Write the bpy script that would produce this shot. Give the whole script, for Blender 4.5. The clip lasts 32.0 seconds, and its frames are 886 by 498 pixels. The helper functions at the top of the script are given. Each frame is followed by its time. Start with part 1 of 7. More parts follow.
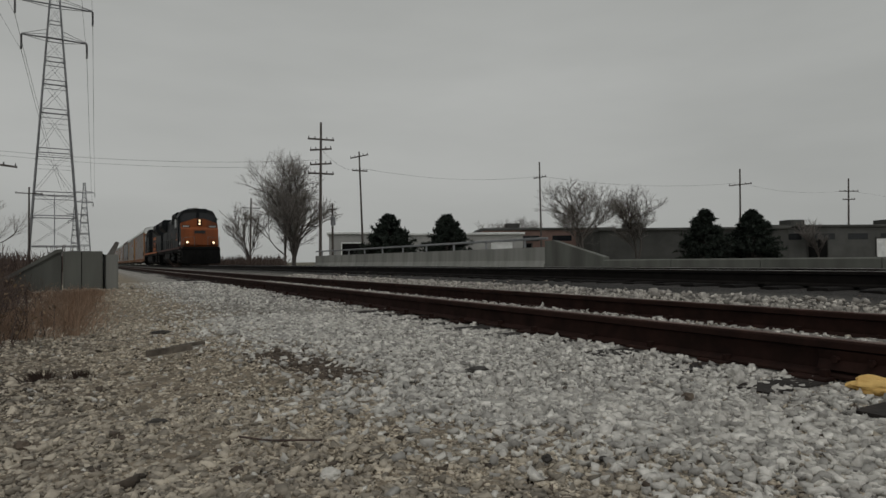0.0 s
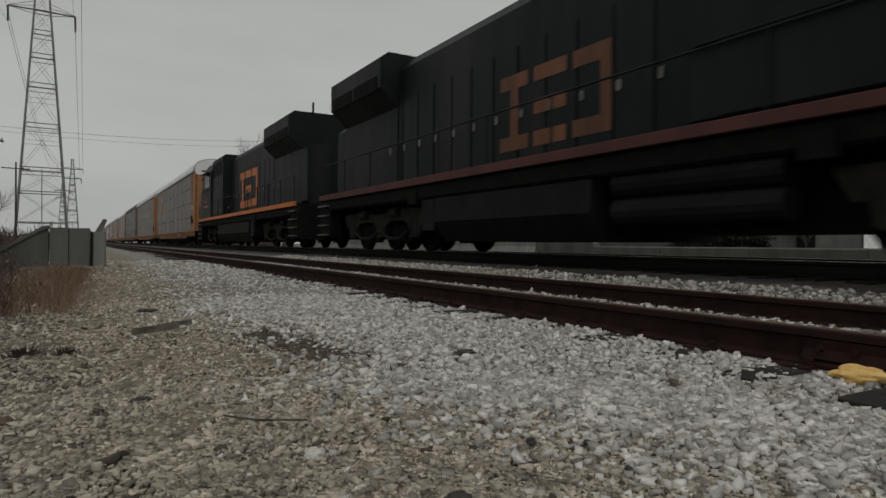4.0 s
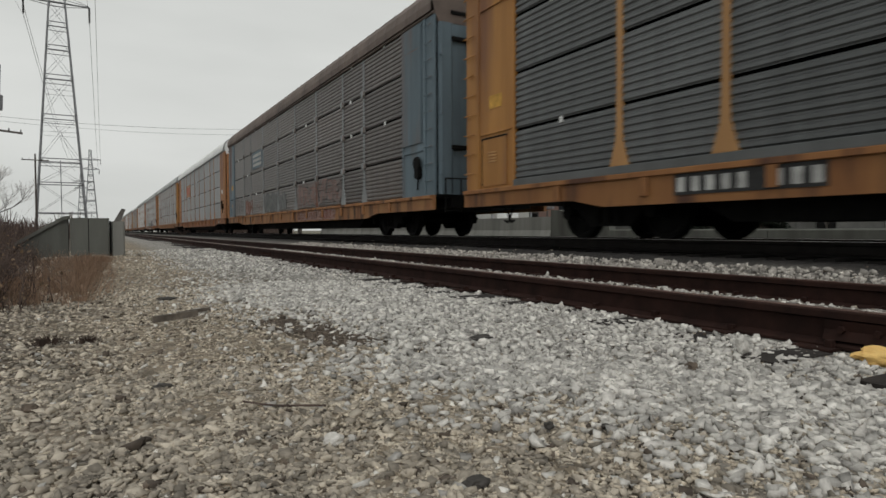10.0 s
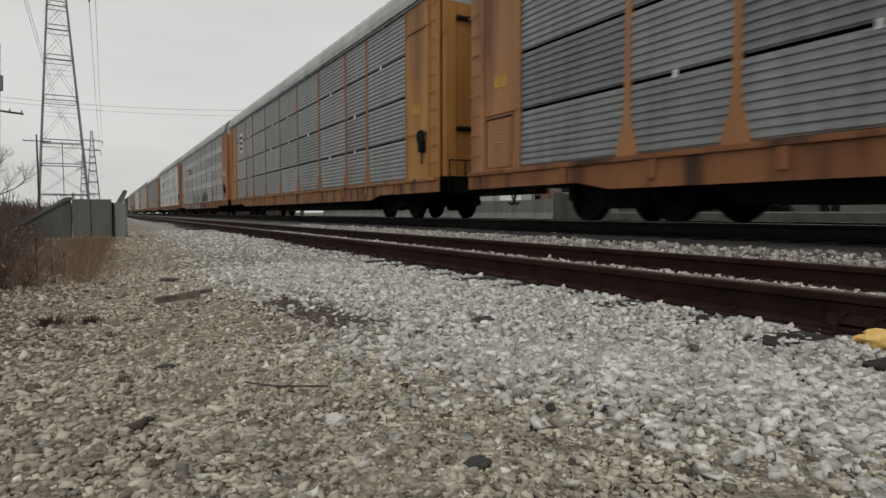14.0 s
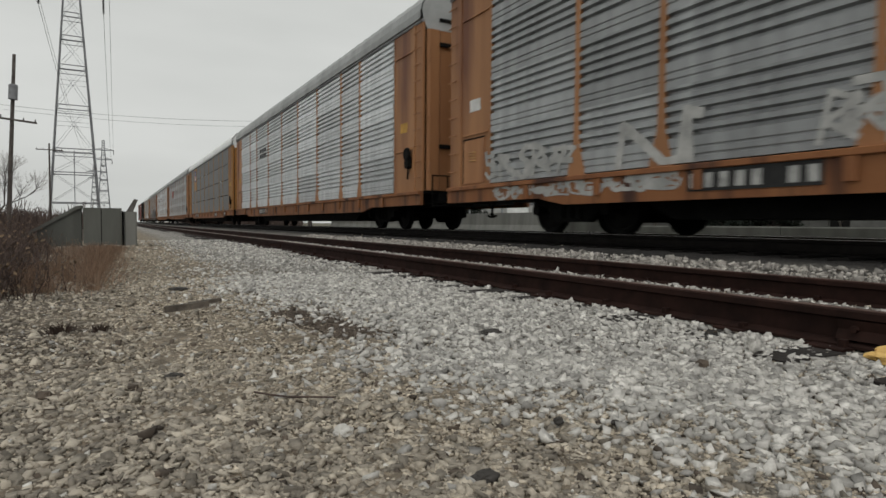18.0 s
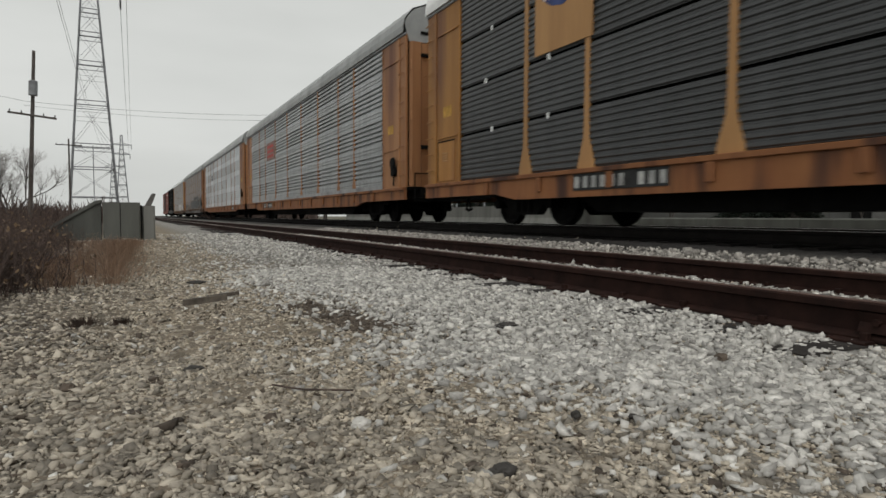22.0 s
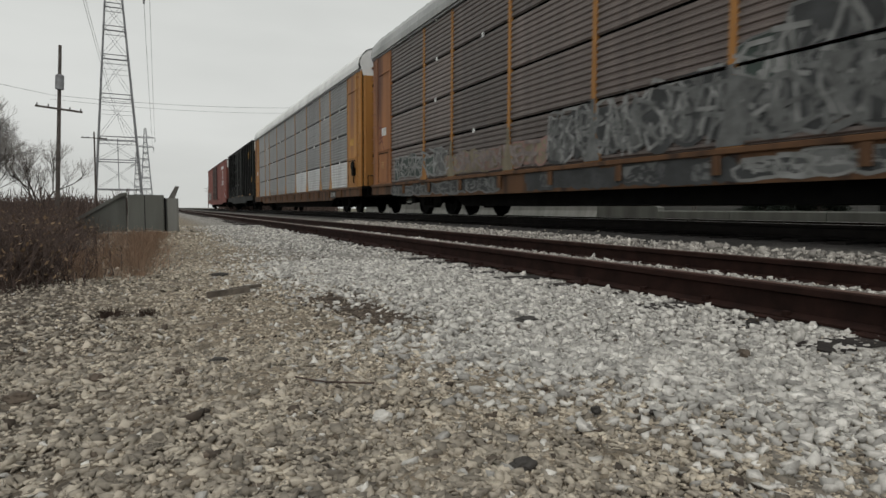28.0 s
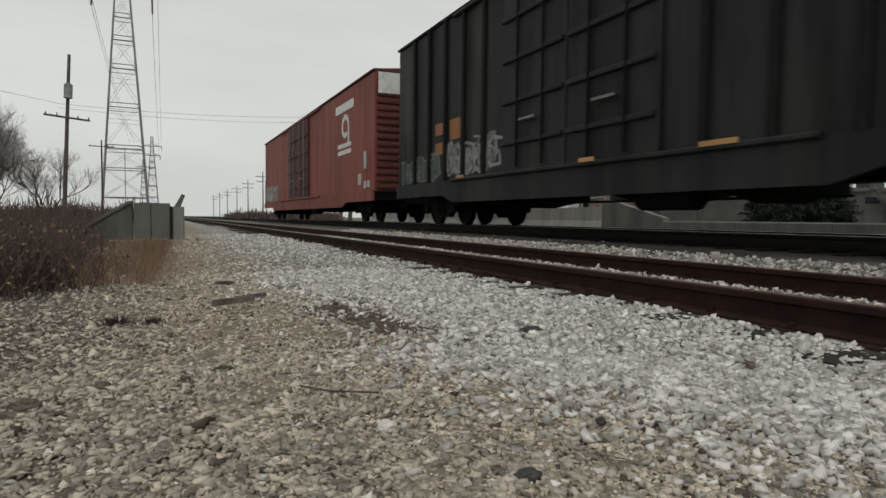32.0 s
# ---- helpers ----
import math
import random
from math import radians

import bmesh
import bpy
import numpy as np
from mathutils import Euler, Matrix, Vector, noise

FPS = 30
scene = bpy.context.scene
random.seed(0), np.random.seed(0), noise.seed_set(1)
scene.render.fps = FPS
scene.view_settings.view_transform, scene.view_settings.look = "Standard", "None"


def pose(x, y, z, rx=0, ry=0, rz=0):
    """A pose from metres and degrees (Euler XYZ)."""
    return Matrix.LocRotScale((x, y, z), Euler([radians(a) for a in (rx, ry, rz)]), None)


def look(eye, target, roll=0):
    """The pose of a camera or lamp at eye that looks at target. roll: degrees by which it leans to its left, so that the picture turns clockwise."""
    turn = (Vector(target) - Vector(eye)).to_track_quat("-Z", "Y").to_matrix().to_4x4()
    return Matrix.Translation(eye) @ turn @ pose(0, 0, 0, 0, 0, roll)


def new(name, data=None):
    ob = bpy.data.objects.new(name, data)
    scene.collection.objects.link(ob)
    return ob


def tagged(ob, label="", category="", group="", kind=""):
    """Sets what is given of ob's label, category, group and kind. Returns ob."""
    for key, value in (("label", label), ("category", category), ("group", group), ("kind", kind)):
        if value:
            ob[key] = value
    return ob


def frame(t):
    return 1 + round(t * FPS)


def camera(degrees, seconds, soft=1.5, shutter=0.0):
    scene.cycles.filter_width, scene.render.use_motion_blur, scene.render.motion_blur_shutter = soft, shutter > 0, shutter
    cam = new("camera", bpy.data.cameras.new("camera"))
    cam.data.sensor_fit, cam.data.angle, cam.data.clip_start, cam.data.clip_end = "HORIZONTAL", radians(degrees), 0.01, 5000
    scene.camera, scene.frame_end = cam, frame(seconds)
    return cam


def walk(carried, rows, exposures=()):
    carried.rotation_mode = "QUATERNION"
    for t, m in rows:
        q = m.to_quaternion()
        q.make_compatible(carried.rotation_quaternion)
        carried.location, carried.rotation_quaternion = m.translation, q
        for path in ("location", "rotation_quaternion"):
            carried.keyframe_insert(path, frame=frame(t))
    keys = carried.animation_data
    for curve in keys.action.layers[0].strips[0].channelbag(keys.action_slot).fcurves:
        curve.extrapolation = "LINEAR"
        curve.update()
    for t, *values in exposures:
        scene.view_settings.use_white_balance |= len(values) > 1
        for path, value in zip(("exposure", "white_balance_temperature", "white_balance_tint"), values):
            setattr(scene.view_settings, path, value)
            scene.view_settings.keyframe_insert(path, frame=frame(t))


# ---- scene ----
cam = camera(71.45, 32.0, soft=1.5, shutter=0.2)

# t, x, y, z, yaw, pitch, roll
EYE_ROWS = [
    (0.0, -0.0112, -0.0137, 0.5346, -29.46, 1.10, -0.60),
    (0.5, -0.0113, -0.0118, 0.5346, -29.51, 0.81, -0.46),
    (1.0, -0.0076, -0.0115, 0.5334, -29.53, 0.48, -0.37),
    (1.5, -0.0088, -0.0127, 0.5343, -29.56, 0.62, -0.23),
    (2.0, -0.0087, -0.0151, 0.5341, -29.97, 0.72, 0.02),
    (2.5, -0.0046, -0.0116, 0.5316, -30.35, 0.20, 0.32),
    (3.0, -0.0020, -0.0102, 0.5311, -30.41, -0.46, 0.42),
    (3.5, -0.0009, -0.0078, 0.5298, -30.32, -0.34, 0.50),
    (5.5, 0.0013, -0.0079, 0.5300, -30.13, -0.78, 0.20),
    (6.0, 0.0006, -0.0095, 0.5291, -30.33, -0.45, 0.49),
    (6.5, 0.0017, -0.0072, 0.5291, -30.24, -0.80, 0.31),
    (7.0, 0.0026, -0.0036, 0.5283, -29.87, -1.32, 0.11),
    (7.5, 0.0017, -0.0030, 0.5293, -29.51, -1.57, 0.09),
    (8.0, 0.0019, -0.0044, 0.5298, -29.58, -1.37, 0.02),
    (8.5, 0.0031, -0.0015, 0.5296, -29.44, -1.93, -0.06),
    (9.0, 0.0020, -0.0010, 0.5287, -29.34, -1.94, 0.01),
    (9.5, 0.0015, -0.0005, 0.5296, -29.01, -1.99, -0.17),
    (10.0, 0.0016, -0.0012, 0.5293, -28.91, -1.77, -0.27),
    (10.5, 0.0020, -0.0004, 0.5297, -28.87, -1.96, -0.09),
    (11.0, 0.0037, 0.0009, 0.5281, -29.27, -2.26, -0.01),
    (11.5, 0.0038, 0.0010, 0.5287, -29.00, -2.59, -0.21),
    (12.0, 0.0038, 0.0019, 0.5297, -28.49, -2.92, -0.33),
    (12.5, 0.0000, 0.0000, 0.5300, -28.60, -2.70, -0.20),
    (13.0, 0.0038, 0.0036, 0.5290, -28.65, -2.98, -0.14),
    (13.5, 0.0060, 0.0036, 0.5283, -28.74, -3.11, -0.14),
    (14.0, 0.0060, 0.0058, 0.5268, -28.70, -3.42, -0.13),
    (14.5, 0.0032, 0.0080, 0.5270, -28.14, -3.82, -0.21),
    (16.5, -0.0004, 0.0072, 0.5288, -27.56, -3.05, -0.11),
    (17.0, -0.0011, 0.0057, 0.5290, -27.69, -2.44, 0.14),
    (17.5, -0.0029, 0.0046, 0.5292, -27.71, -2.61, 0.13),
    (18.0, -0.0022, 0.0031, 0.5292, -28.03, -2.34, 0.40),
    (18.5, -0.0013, 0.0052, 0.5288, -27.66, -2.61, 0.46),
    (19.0, -0.0038, 0.0050, 0.5293, -27.22, -2.36, 0.31),
    (19.5, -0.0030, 0.0056, 0.5301, -26.78, -2.78, -0.03),
    (20.0, -0.0039, 0.0069, 0.5298, -26.85, -3.14, 0.04),
    (20.5, -0.0040, 0.0075, 0.5304, -26.76, -3.35, 0.11),
    (21.0, -0.0048, 0.0049, 0.5317, -26.54, -3.14, 0.21),
    (21.5, -0.0071, 0.0050, 0.5328, -26.54, -2.69, 0.31),
    (22.0, -0.0063, 0.0061, 0.5311, -26.66, -3.01, 0.19),
    (22.5, -0.0060, 0.0050, 0.5309, -26.50, -3.13, 0.23),
    (23.0, -0.0096, 0.0035, 0.5324, -26.09, -2.82, 0.25),
    (23.5, -0.0111, 0.0018, 0.5362, -25.76, -2.85, 0.22),
    (24.0, -0.0082, 0.0066, 0.5336, -25.97, -3.45, 0.12),
    (24.5, -0.0087, 0.0053, 0.5341, -25.71, -3.65, 0.03),
    (25.0, -0.0109, 0.0033, 0.5363, -25.34, -3.49, 0.21),
    (25.5, -0.0109, 0.0047, 0.5351, -25.33, -3.62, 0.16),
    (27.5, -0.0110, 0.0037, 0.5366, -25.07, -3.66, 0.12),
    (28.0, -0.0141, -0.0001, 0.5390, -24.87, -3.73, 0.26),
    (28.5, -0.0149, 0.0013, 0.5387, -24.93, -3.72, -0.03),
    (29.0, -0.0141, 0.0010, 0.5372, -24.96, -3.78, 0.02),
    (29.5, -0.0139, 0.0017, 0.5369, -24.96, -3.82, 0.21),
    (30.0, -0.0167, 0.0007, 0.5368, -25.00, -3.35, 0.37),
    (30.5, -0.0143, 0.0009, 0.5371, -24.87, -3.73, -0.07),
    (31.0, -0.0172, -0.0004, 0.5382, -24.87, -3.25, 0.41),
    (31.5, -0.0160, -0.0022, 0.5381, -24.68, -3.34, 0.41),
    (32.0, -0.0188, -0.0051, 0.5407, -24.45, -2.86, 0.52),
]
EXPOSURES = [(0.0, -0.72), (1.0, -0.76), (2.0, -0.85), (3.0, -0.82), (3.5, -0.76), (5.5, -0.15), (6.5, -0.02), (9.0, 0.0), (16.0, 0.0), (19.0, -0.08), (22.0, 0.0), (32.0, 0.0)]
walk(cam, [(t, pose(x, y, z, 90 + p, 0, w) @ pose(0, 0, 0, 0, 0, r)) for t, x, y, z, w, p, r in EYE_ROWS], EXPOSURES)

# ---- sky and sun: overcast ----
world = bpy.data.worlds.new("world")
scene.world = world
world.use_nodes = True
wn = world.node_tree
wn.nodes.clear()
sky = wn.nodes.new("ShaderNodeTexSky")
sky.sky_type, sky.sun_disc = "NISHITA", False
sky.sun_elevation, sky.sun_rotation = radians(35), radians(200)
sky.air_density, sky.dust_density, sky.ozone_density = 1.0, 6.0, 1.0
hsv = wn.nodes.new("ShaderNodeHueSaturation")
hsv.inputs["Saturation"].default_value = 0.05
wn.links.new(sky.outputs[0], hsv.inputs["Color"])
wco = wn.nodes.new("ShaderNodeTexCoord")
wmap = wn.nodes.new("ShaderNodeMapping")
wmap.inputs["Scale"].default_value = (1.0, 1.0, 4.0)
wn.links.new(wco.outputs["Generated"], wmap.inputs["Vector"])
cloud = wn.nodes.new("ShaderNodeTexNoise")
cloud.inputs["Scale"].default_value, cloud.inputs["Detail"].default_value = 1.6, 5.0
wn.links.new(wmap.outputs[0], cloud.inputs["Vector"])
cramp = wn.nodes.new("ShaderNodeValToRGB")
cramp.color_ramp.elements[0].position, cramp.color_ramp.elements[1].position = 0.3, 0.7
cramp.color_ramp.elements[0].color = (5.75, 5.9, 5.68, 1)
cramp.color_ramp.elements[1].color = (7.05, 7.2, 6.95, 1)
wn.links.new(cloud.outputs["Fac"], cramp.inputs[0])
wmix = wn.nodes.new("ShaderNodeMixRGB")
wmix.inputs[0].default_value = 0.85
wn.links.new(hsv.outputs[0], wmix.inputs[1])
wn.links.new(cramp.outputs[0], wmix.inputs[2])
wbg = wn.nodes.new("ShaderNodeBackground")
wbg.inputs["Strength"].default_value = 0.105
wn.links.new(wmix.outputs[0], wbg.inputs["Color"])
wout = wn.nodes.new("ShaderNodeOutputWorld")
wn.links.new(wbg.outputs[0], wout.inputs[0])
sun = new("sun", bpy.data.lights.new("sun", "SUN"))
sun.data.energy, sun.data.angle, sun.data.color = 0.7, radians(25), (1.0, 0.97, 0.92)
sun.matrix_world = look((0, 0, 60), (12, 25, 0))


# ---- materials ----
def material(name, base, rough=0.7, metal=0.0, dark=None, scale=3.0, amount=0.5, fine=60.0, bump=0.15, vary=0.12, streak=False, island=False, stain=None, stain_scale=0.8, spec=0.35):
    """A worn surface: broad stains towards dark, fine grain, a little shift from object to object."""
    m = bpy.data.materials.new(name)
    m.use_nodes = True
    nt = m.node_tree
    b = nt.nodes["Principled BSDF"]
    b.inputs["Metallic"].default_value = metal
    b.inputs["Specular IOR Level"].default_value = spec
    dark = dark or tuple(c * 0.55 for c in base)
    co = nt.nodes.new("ShaderNodeTexCoord")
    mp = nt.nodes.new("ShaderNodeMapping")
    mp.inputs["Scale"].default_value = (1, 1, 0.12) if streak else (1, 1, 1)
    nt.links.new(co.outputs["Object"], mp.inputs["Vector"])
    n1 = nt.nodes.new("ShaderNodeTexNoise")
    n1.inputs["Scale"].default_value, n1.inputs["Detail"].default_value, n1.inputs["Roughness"].default_value = scale, 6, 0.62
    nt.links.new(mp.outputs[0], n1.inputs["Vector"])
    r1 = nt.nodes.new("ShaderNodeValToRGB")
    r1.color_ramp.elements[0].position, r1.color_ramp.elements[1].position = 0.5 - amount * 0.35, 0.5 + amount * 0.3
    r1.color_ramp.elements[0].color, r1.color_ramp.elements[1].color = (*dark, 1), (*base, 1)
    nt.links.new(n1.outputs["Fac"], r1.inputs[0])
    n2 = nt.nodes.new("ShaderNodeTexNoise")
    n2.inputs["Scale"].default_value, n2.inputs["Detail"].default_value = fine, 3
    nt.links.new(co.outputs["Object"], n2.inputs["Vector"])
    last = r1.outputs[0]
    if stain:
        n3 = nt.nodes.new("ShaderNodeTexNoise")
        n3.inputs["Scale"].default_value, n3.inputs["Detail"].default_value = stain_scale, 8
        nt.links.new(mp.outputs[0], n3.inputs["Vector"])
        r3 = nt.nodes.new("ShaderNodeValToRGB")
        r3.color_ramp.elements[0].position, r3.color_ramp.elements[1].position = 0.52, 0.66
        nt.links.new(n3.outputs["Fac"], r3.inputs[0])
        ms = nt.nodes.new("ShaderNodeMixRGB")
        nt.links.new(r3.outputs[0], ms.inputs[0])
        nt.links.new(last, ms.inputs[1])
        ms.inputs[2].default_value = (*stain, 1)
        last = ms.outputs[0]
    hs = nt.nodes.new("ShaderNodeHueSaturation")
    nt.links.new(last, hs.inputs["Color"])
    if island:
        oi = nt.nodes.new("ShaderNodeNewGeometry").outputs["Random Per Island"]
    else:
        oi = nt.nodes.new("ShaderNodeObjectInfo").outputs["Random"]
    ma = nt.nodes.new("ShaderNodeMath")
    ma.operation = "MULTIPLY_ADD"
    ma.inputs[1].default_value, ma.inputs[2].default_value = 2 * vary, 0.9 - vary
    nt.links.new(oi, ma.inputs[0])
    mb = nt.nodes.new("ShaderNodeMath")
    mb.operation = "MULTIPLY_ADD"
    mb.inputs[1].default_value = 0.2
    nt.links.new(n2.outputs["Fac"], mb.inputs[0])
    nt.links.new(ma.outputs[0], mb.inputs[2])
    nt.links.new(mb.outputs[0], hs.inputs["Value"])
    nt.links.new(hs.outputs[0], b.inputs["Base Color"])
    rr = nt.nodes.new("ShaderNodeMath")
    rr.operation = "MULTIPLY_ADD"
    rr.inputs[1].default_value, rr.inputs[2].default_value = -0.2, min(1.0, rough + 0.1)
    nt.links.new(n1.outputs["Fac"], rr.inputs[0])
    nt.links.new(rr.outputs[0], b.inputs["Roughness"])
    if bump:
        bp = nt.nodes.new("ShaderNodeBump")
        bp.inputs["Strength"].default_value, bp.inputs["Distance"].default_value = bump, 0.01
        nt.links.new(n2.outputs["Fac"], bp.inputs["Height"])
        nt.links.new(bp.outputs[0], b.inputs["Normal"])
    return m


def glow(name, colour, strength):
    m = bpy.data.materials.new(name)
    m.use_nodes = True
    b = m.node_tree.nodes["Principled BSDF"]
    b.inputs["Base Color"].default_value = (*colour, 1)
    b.inputs["Emission Color"].default_value = (*colour, 1)
    b.inputs["Emission Strength"].default_value = strength
    return m


RAIL = material("rusty_rail", (0.034, 0.016, 0.0125), 0.85, 0.0, (0.017, 0.009, 0.0075), 6, fine=90, spec=0.12)
RAIL_TOP = material("polished_rail_head", (0.55, 0.54, 0.52), 0.3, 0.9, (0.4, 0.38, 0.36), 5)
RUST_TOP = material("dull_rail_head", (0.17, 0.11, 0.09), 0.6, 0.3, (0.1, 0.06, 0.05), 5)
DARK_RAIL = material("dark_rail", (0.014, 0.012, 0.011), 0.75, 0.1, scale=6, spec=0.12)
TIE = material("old_tie_timber", (0.034, 0.028, 0.025), 0.9, 0, (0.014, 0.012, 0.011), 5, fine=40, bump=0.5)
TIE_MAIN = material("oily_tie_timber", (0.016, 0.014, 0.013), 0.9, 0, (0.009, 0.008, 0.008), 5, fine=40, bump=0.5, spec=0.12)
STONE = material("pale_ballast_stone", (0.63, 0.61, 0.57), 0.9, 0, (0.34, 0.326, 0.302), 12, fine=150, bump=0.3, vary=0.42, island=True)
STONE_GREY = material("grey_gravel_stone", (0.46, 0.41, 0.335), 0.9, 0, (0.215, 0.19, 0.157), 12, fine=150, bump=0.3, vary=0.5, island=True)
STONE_VERGE = material("dusty_ballast_stone", (0.5, 0.47, 0.43), 0.9, 0, (0.25, 0.232, 0.21), 12, fine=150, bump=0.3, vary=0.5, island=True)
STONE_TAN = material("tan_gravel_stone", (0.58, 0.51, 0.41), 0.9, 0, (0.3, 0.257, 0.2), 12, fine=150, bump=0.3, vary=0.4, island=True)
STONE_BROWN = material("brown_chip", (0.13, 0.103, 0.08), 0.9, 0, (0.065, 0.052, 0.042), 12, vary=0.4, island=True)
STONE_DARK = material("dark_stone", (0.06, 0.055, 0.05), 0.8, 0, scale=12, fine=120, bump=0.3)
CONCRETE = material("weathered_concrete", (0.14, 0.143, 0.128), 0.85, 0, (0.085, 0.087, 0.078), 1.5, fine=40, streak=True, stain=(0.075, 0.073, 0.066))
CONCRETE_PALE = material("pale_concrete", (0.27, 0.27, 0.25), 0.85, 0, (0.17, 0.17, 0.157), 1.2, fine=40, streak=True)
GALV = material("galvanised_lattice_steel", (0.3, 0.31, 0.32), 0.6, 0.4, (0.2, 0.2, 0.21), 2)
POLE = material("weathered_pole_timber", (0.11, 0.095, 0.085), 0.9, 0, (0.06, 0.052, 0.048), 3, fine=30, bump=0.4)
WIRE = material("dull_wire", (0.12, 0.12, 0.12), 0.7, 0.2)
BARK = material("grey_bark", (0.13, 0.115, 0.105), 0.95, 0, (0.07, 0.06, 0.055), 8)
TWIG = material("bare_twig", (0.22, 0.2, 0.185), 0.95, 0, (0.14, 0.125, 0.115), 8)
BRUSH = material("brown_brush_twig", (0.115, 0.08, 0.066), 0.95, 0, (0.055, 0.042, 0.038), 8)
TWIG_PALE = material("pale_twig", (0.36, 0.34, 0.325), 0.95, 0, (0.26, 0.245, 0.235), 8)
NEEDLE = material("pine_needle", (0.024, 0.034, 0.025), 0.85, 0, (0.012, 0.017, 0.013), 6, vary=0.3, island=True)
STRAW = material("dry_grass_blade", (0.46, 0.33, 0.245), 0.9, 0, (0.28, 0.19, 0.135), 6, vary=0.3, island=True)
LEAF = material("dead_leaf", (0.22, 0.15, 0.09), 0.9, 0, vary=0.3, island=True)
# plank timber, darkened to carry the shadow gap under the board
WOOD = material("grey_drift_timber", (0.17, 0.145, 0.12), 0.9, 0, (0.05, 0.042, 0.035), 9, fine=60, bump=0.4)
YELLOW = material("yellow_plastic", (0.8, 0.55, 0.2), 0.6, 0, (0.6, 0.36, 0.11), 10)
BLACK = material("grimy_black_steel", (0.008, 0.0078, 0.0075), 0.85, 0.0, (0.004, 0.004, 0.004), 4, spec=0.12)
# near-black paint standing for the lack of light inside the wagons
UNLIT_FILL = material("unlit_fill_black", (0.003, 0.003, 0.003), 0.9, 0, spec=0.12)
STEEL = material("worn_steel", (0.2, 0.19, 0.18), 0.45, 0.8, (0.11, 0.1, 0.09), 4)
NAVY = material("dark_blue_grey_paint", (0.0098, 0.0122, 0.014), 0.55, 0, (0.0056, 0.0068, 0.0078), 1.8, streak=True, stain=(0.017, 0.018, 0.0176), spec=0.16)
OCHRE = material("orange_yellow_paint", (0.27, 0.07, 0.014), 0.6, 0, (0.16, 0.042, 0.011), 1.4, streak=True, stain=(0.11, 0.035, 0.014))
STRIPE = material("orange_stripe_paint", (0.6, 0.16, 0.025), 0.55, 0, (0.42, 0.13, 0.03), 1.6, streak=True)
GLASS = material("cab_glass", (0.02, 0.022, 0.025), 0.08, 0, bump=0)
WHITE = material("white_paint", (0.72, 0.72, 0.7), 0.6, 0, (0.5, 0.5, 0.48), 4)
LIGHT = glow("lit_headlamp", (1.0, 0.74, 0.45), 4.0)
BOX_BLACK = material("faded_black_paint", (0.03, 0.033, 0.032), 0.6, 0, (0.012, 0.013, 0.0125), 2.2, streak=True, stain=(0.042, 0.042, 0.039), spec=0.12)
TANK = material("sooty_tank_steel", (0.011, 0.011, 0.011), 0.75, 0.0, (0.006, 0.006, 0.006), 2, spec=0.15)
BOX_RED = material("oxide_red_paint", (0.235, 0.06, 0.042), 0.65, 0, (0.15, 0.038, 0.028), 1.0, streak=True)
BOX_RED_DARK = material("dirty_red_paint", (0.09, 0.028, 0.022), 0.7, 0, (0.05, 0.018, 0.015), 1.2, streak=True)


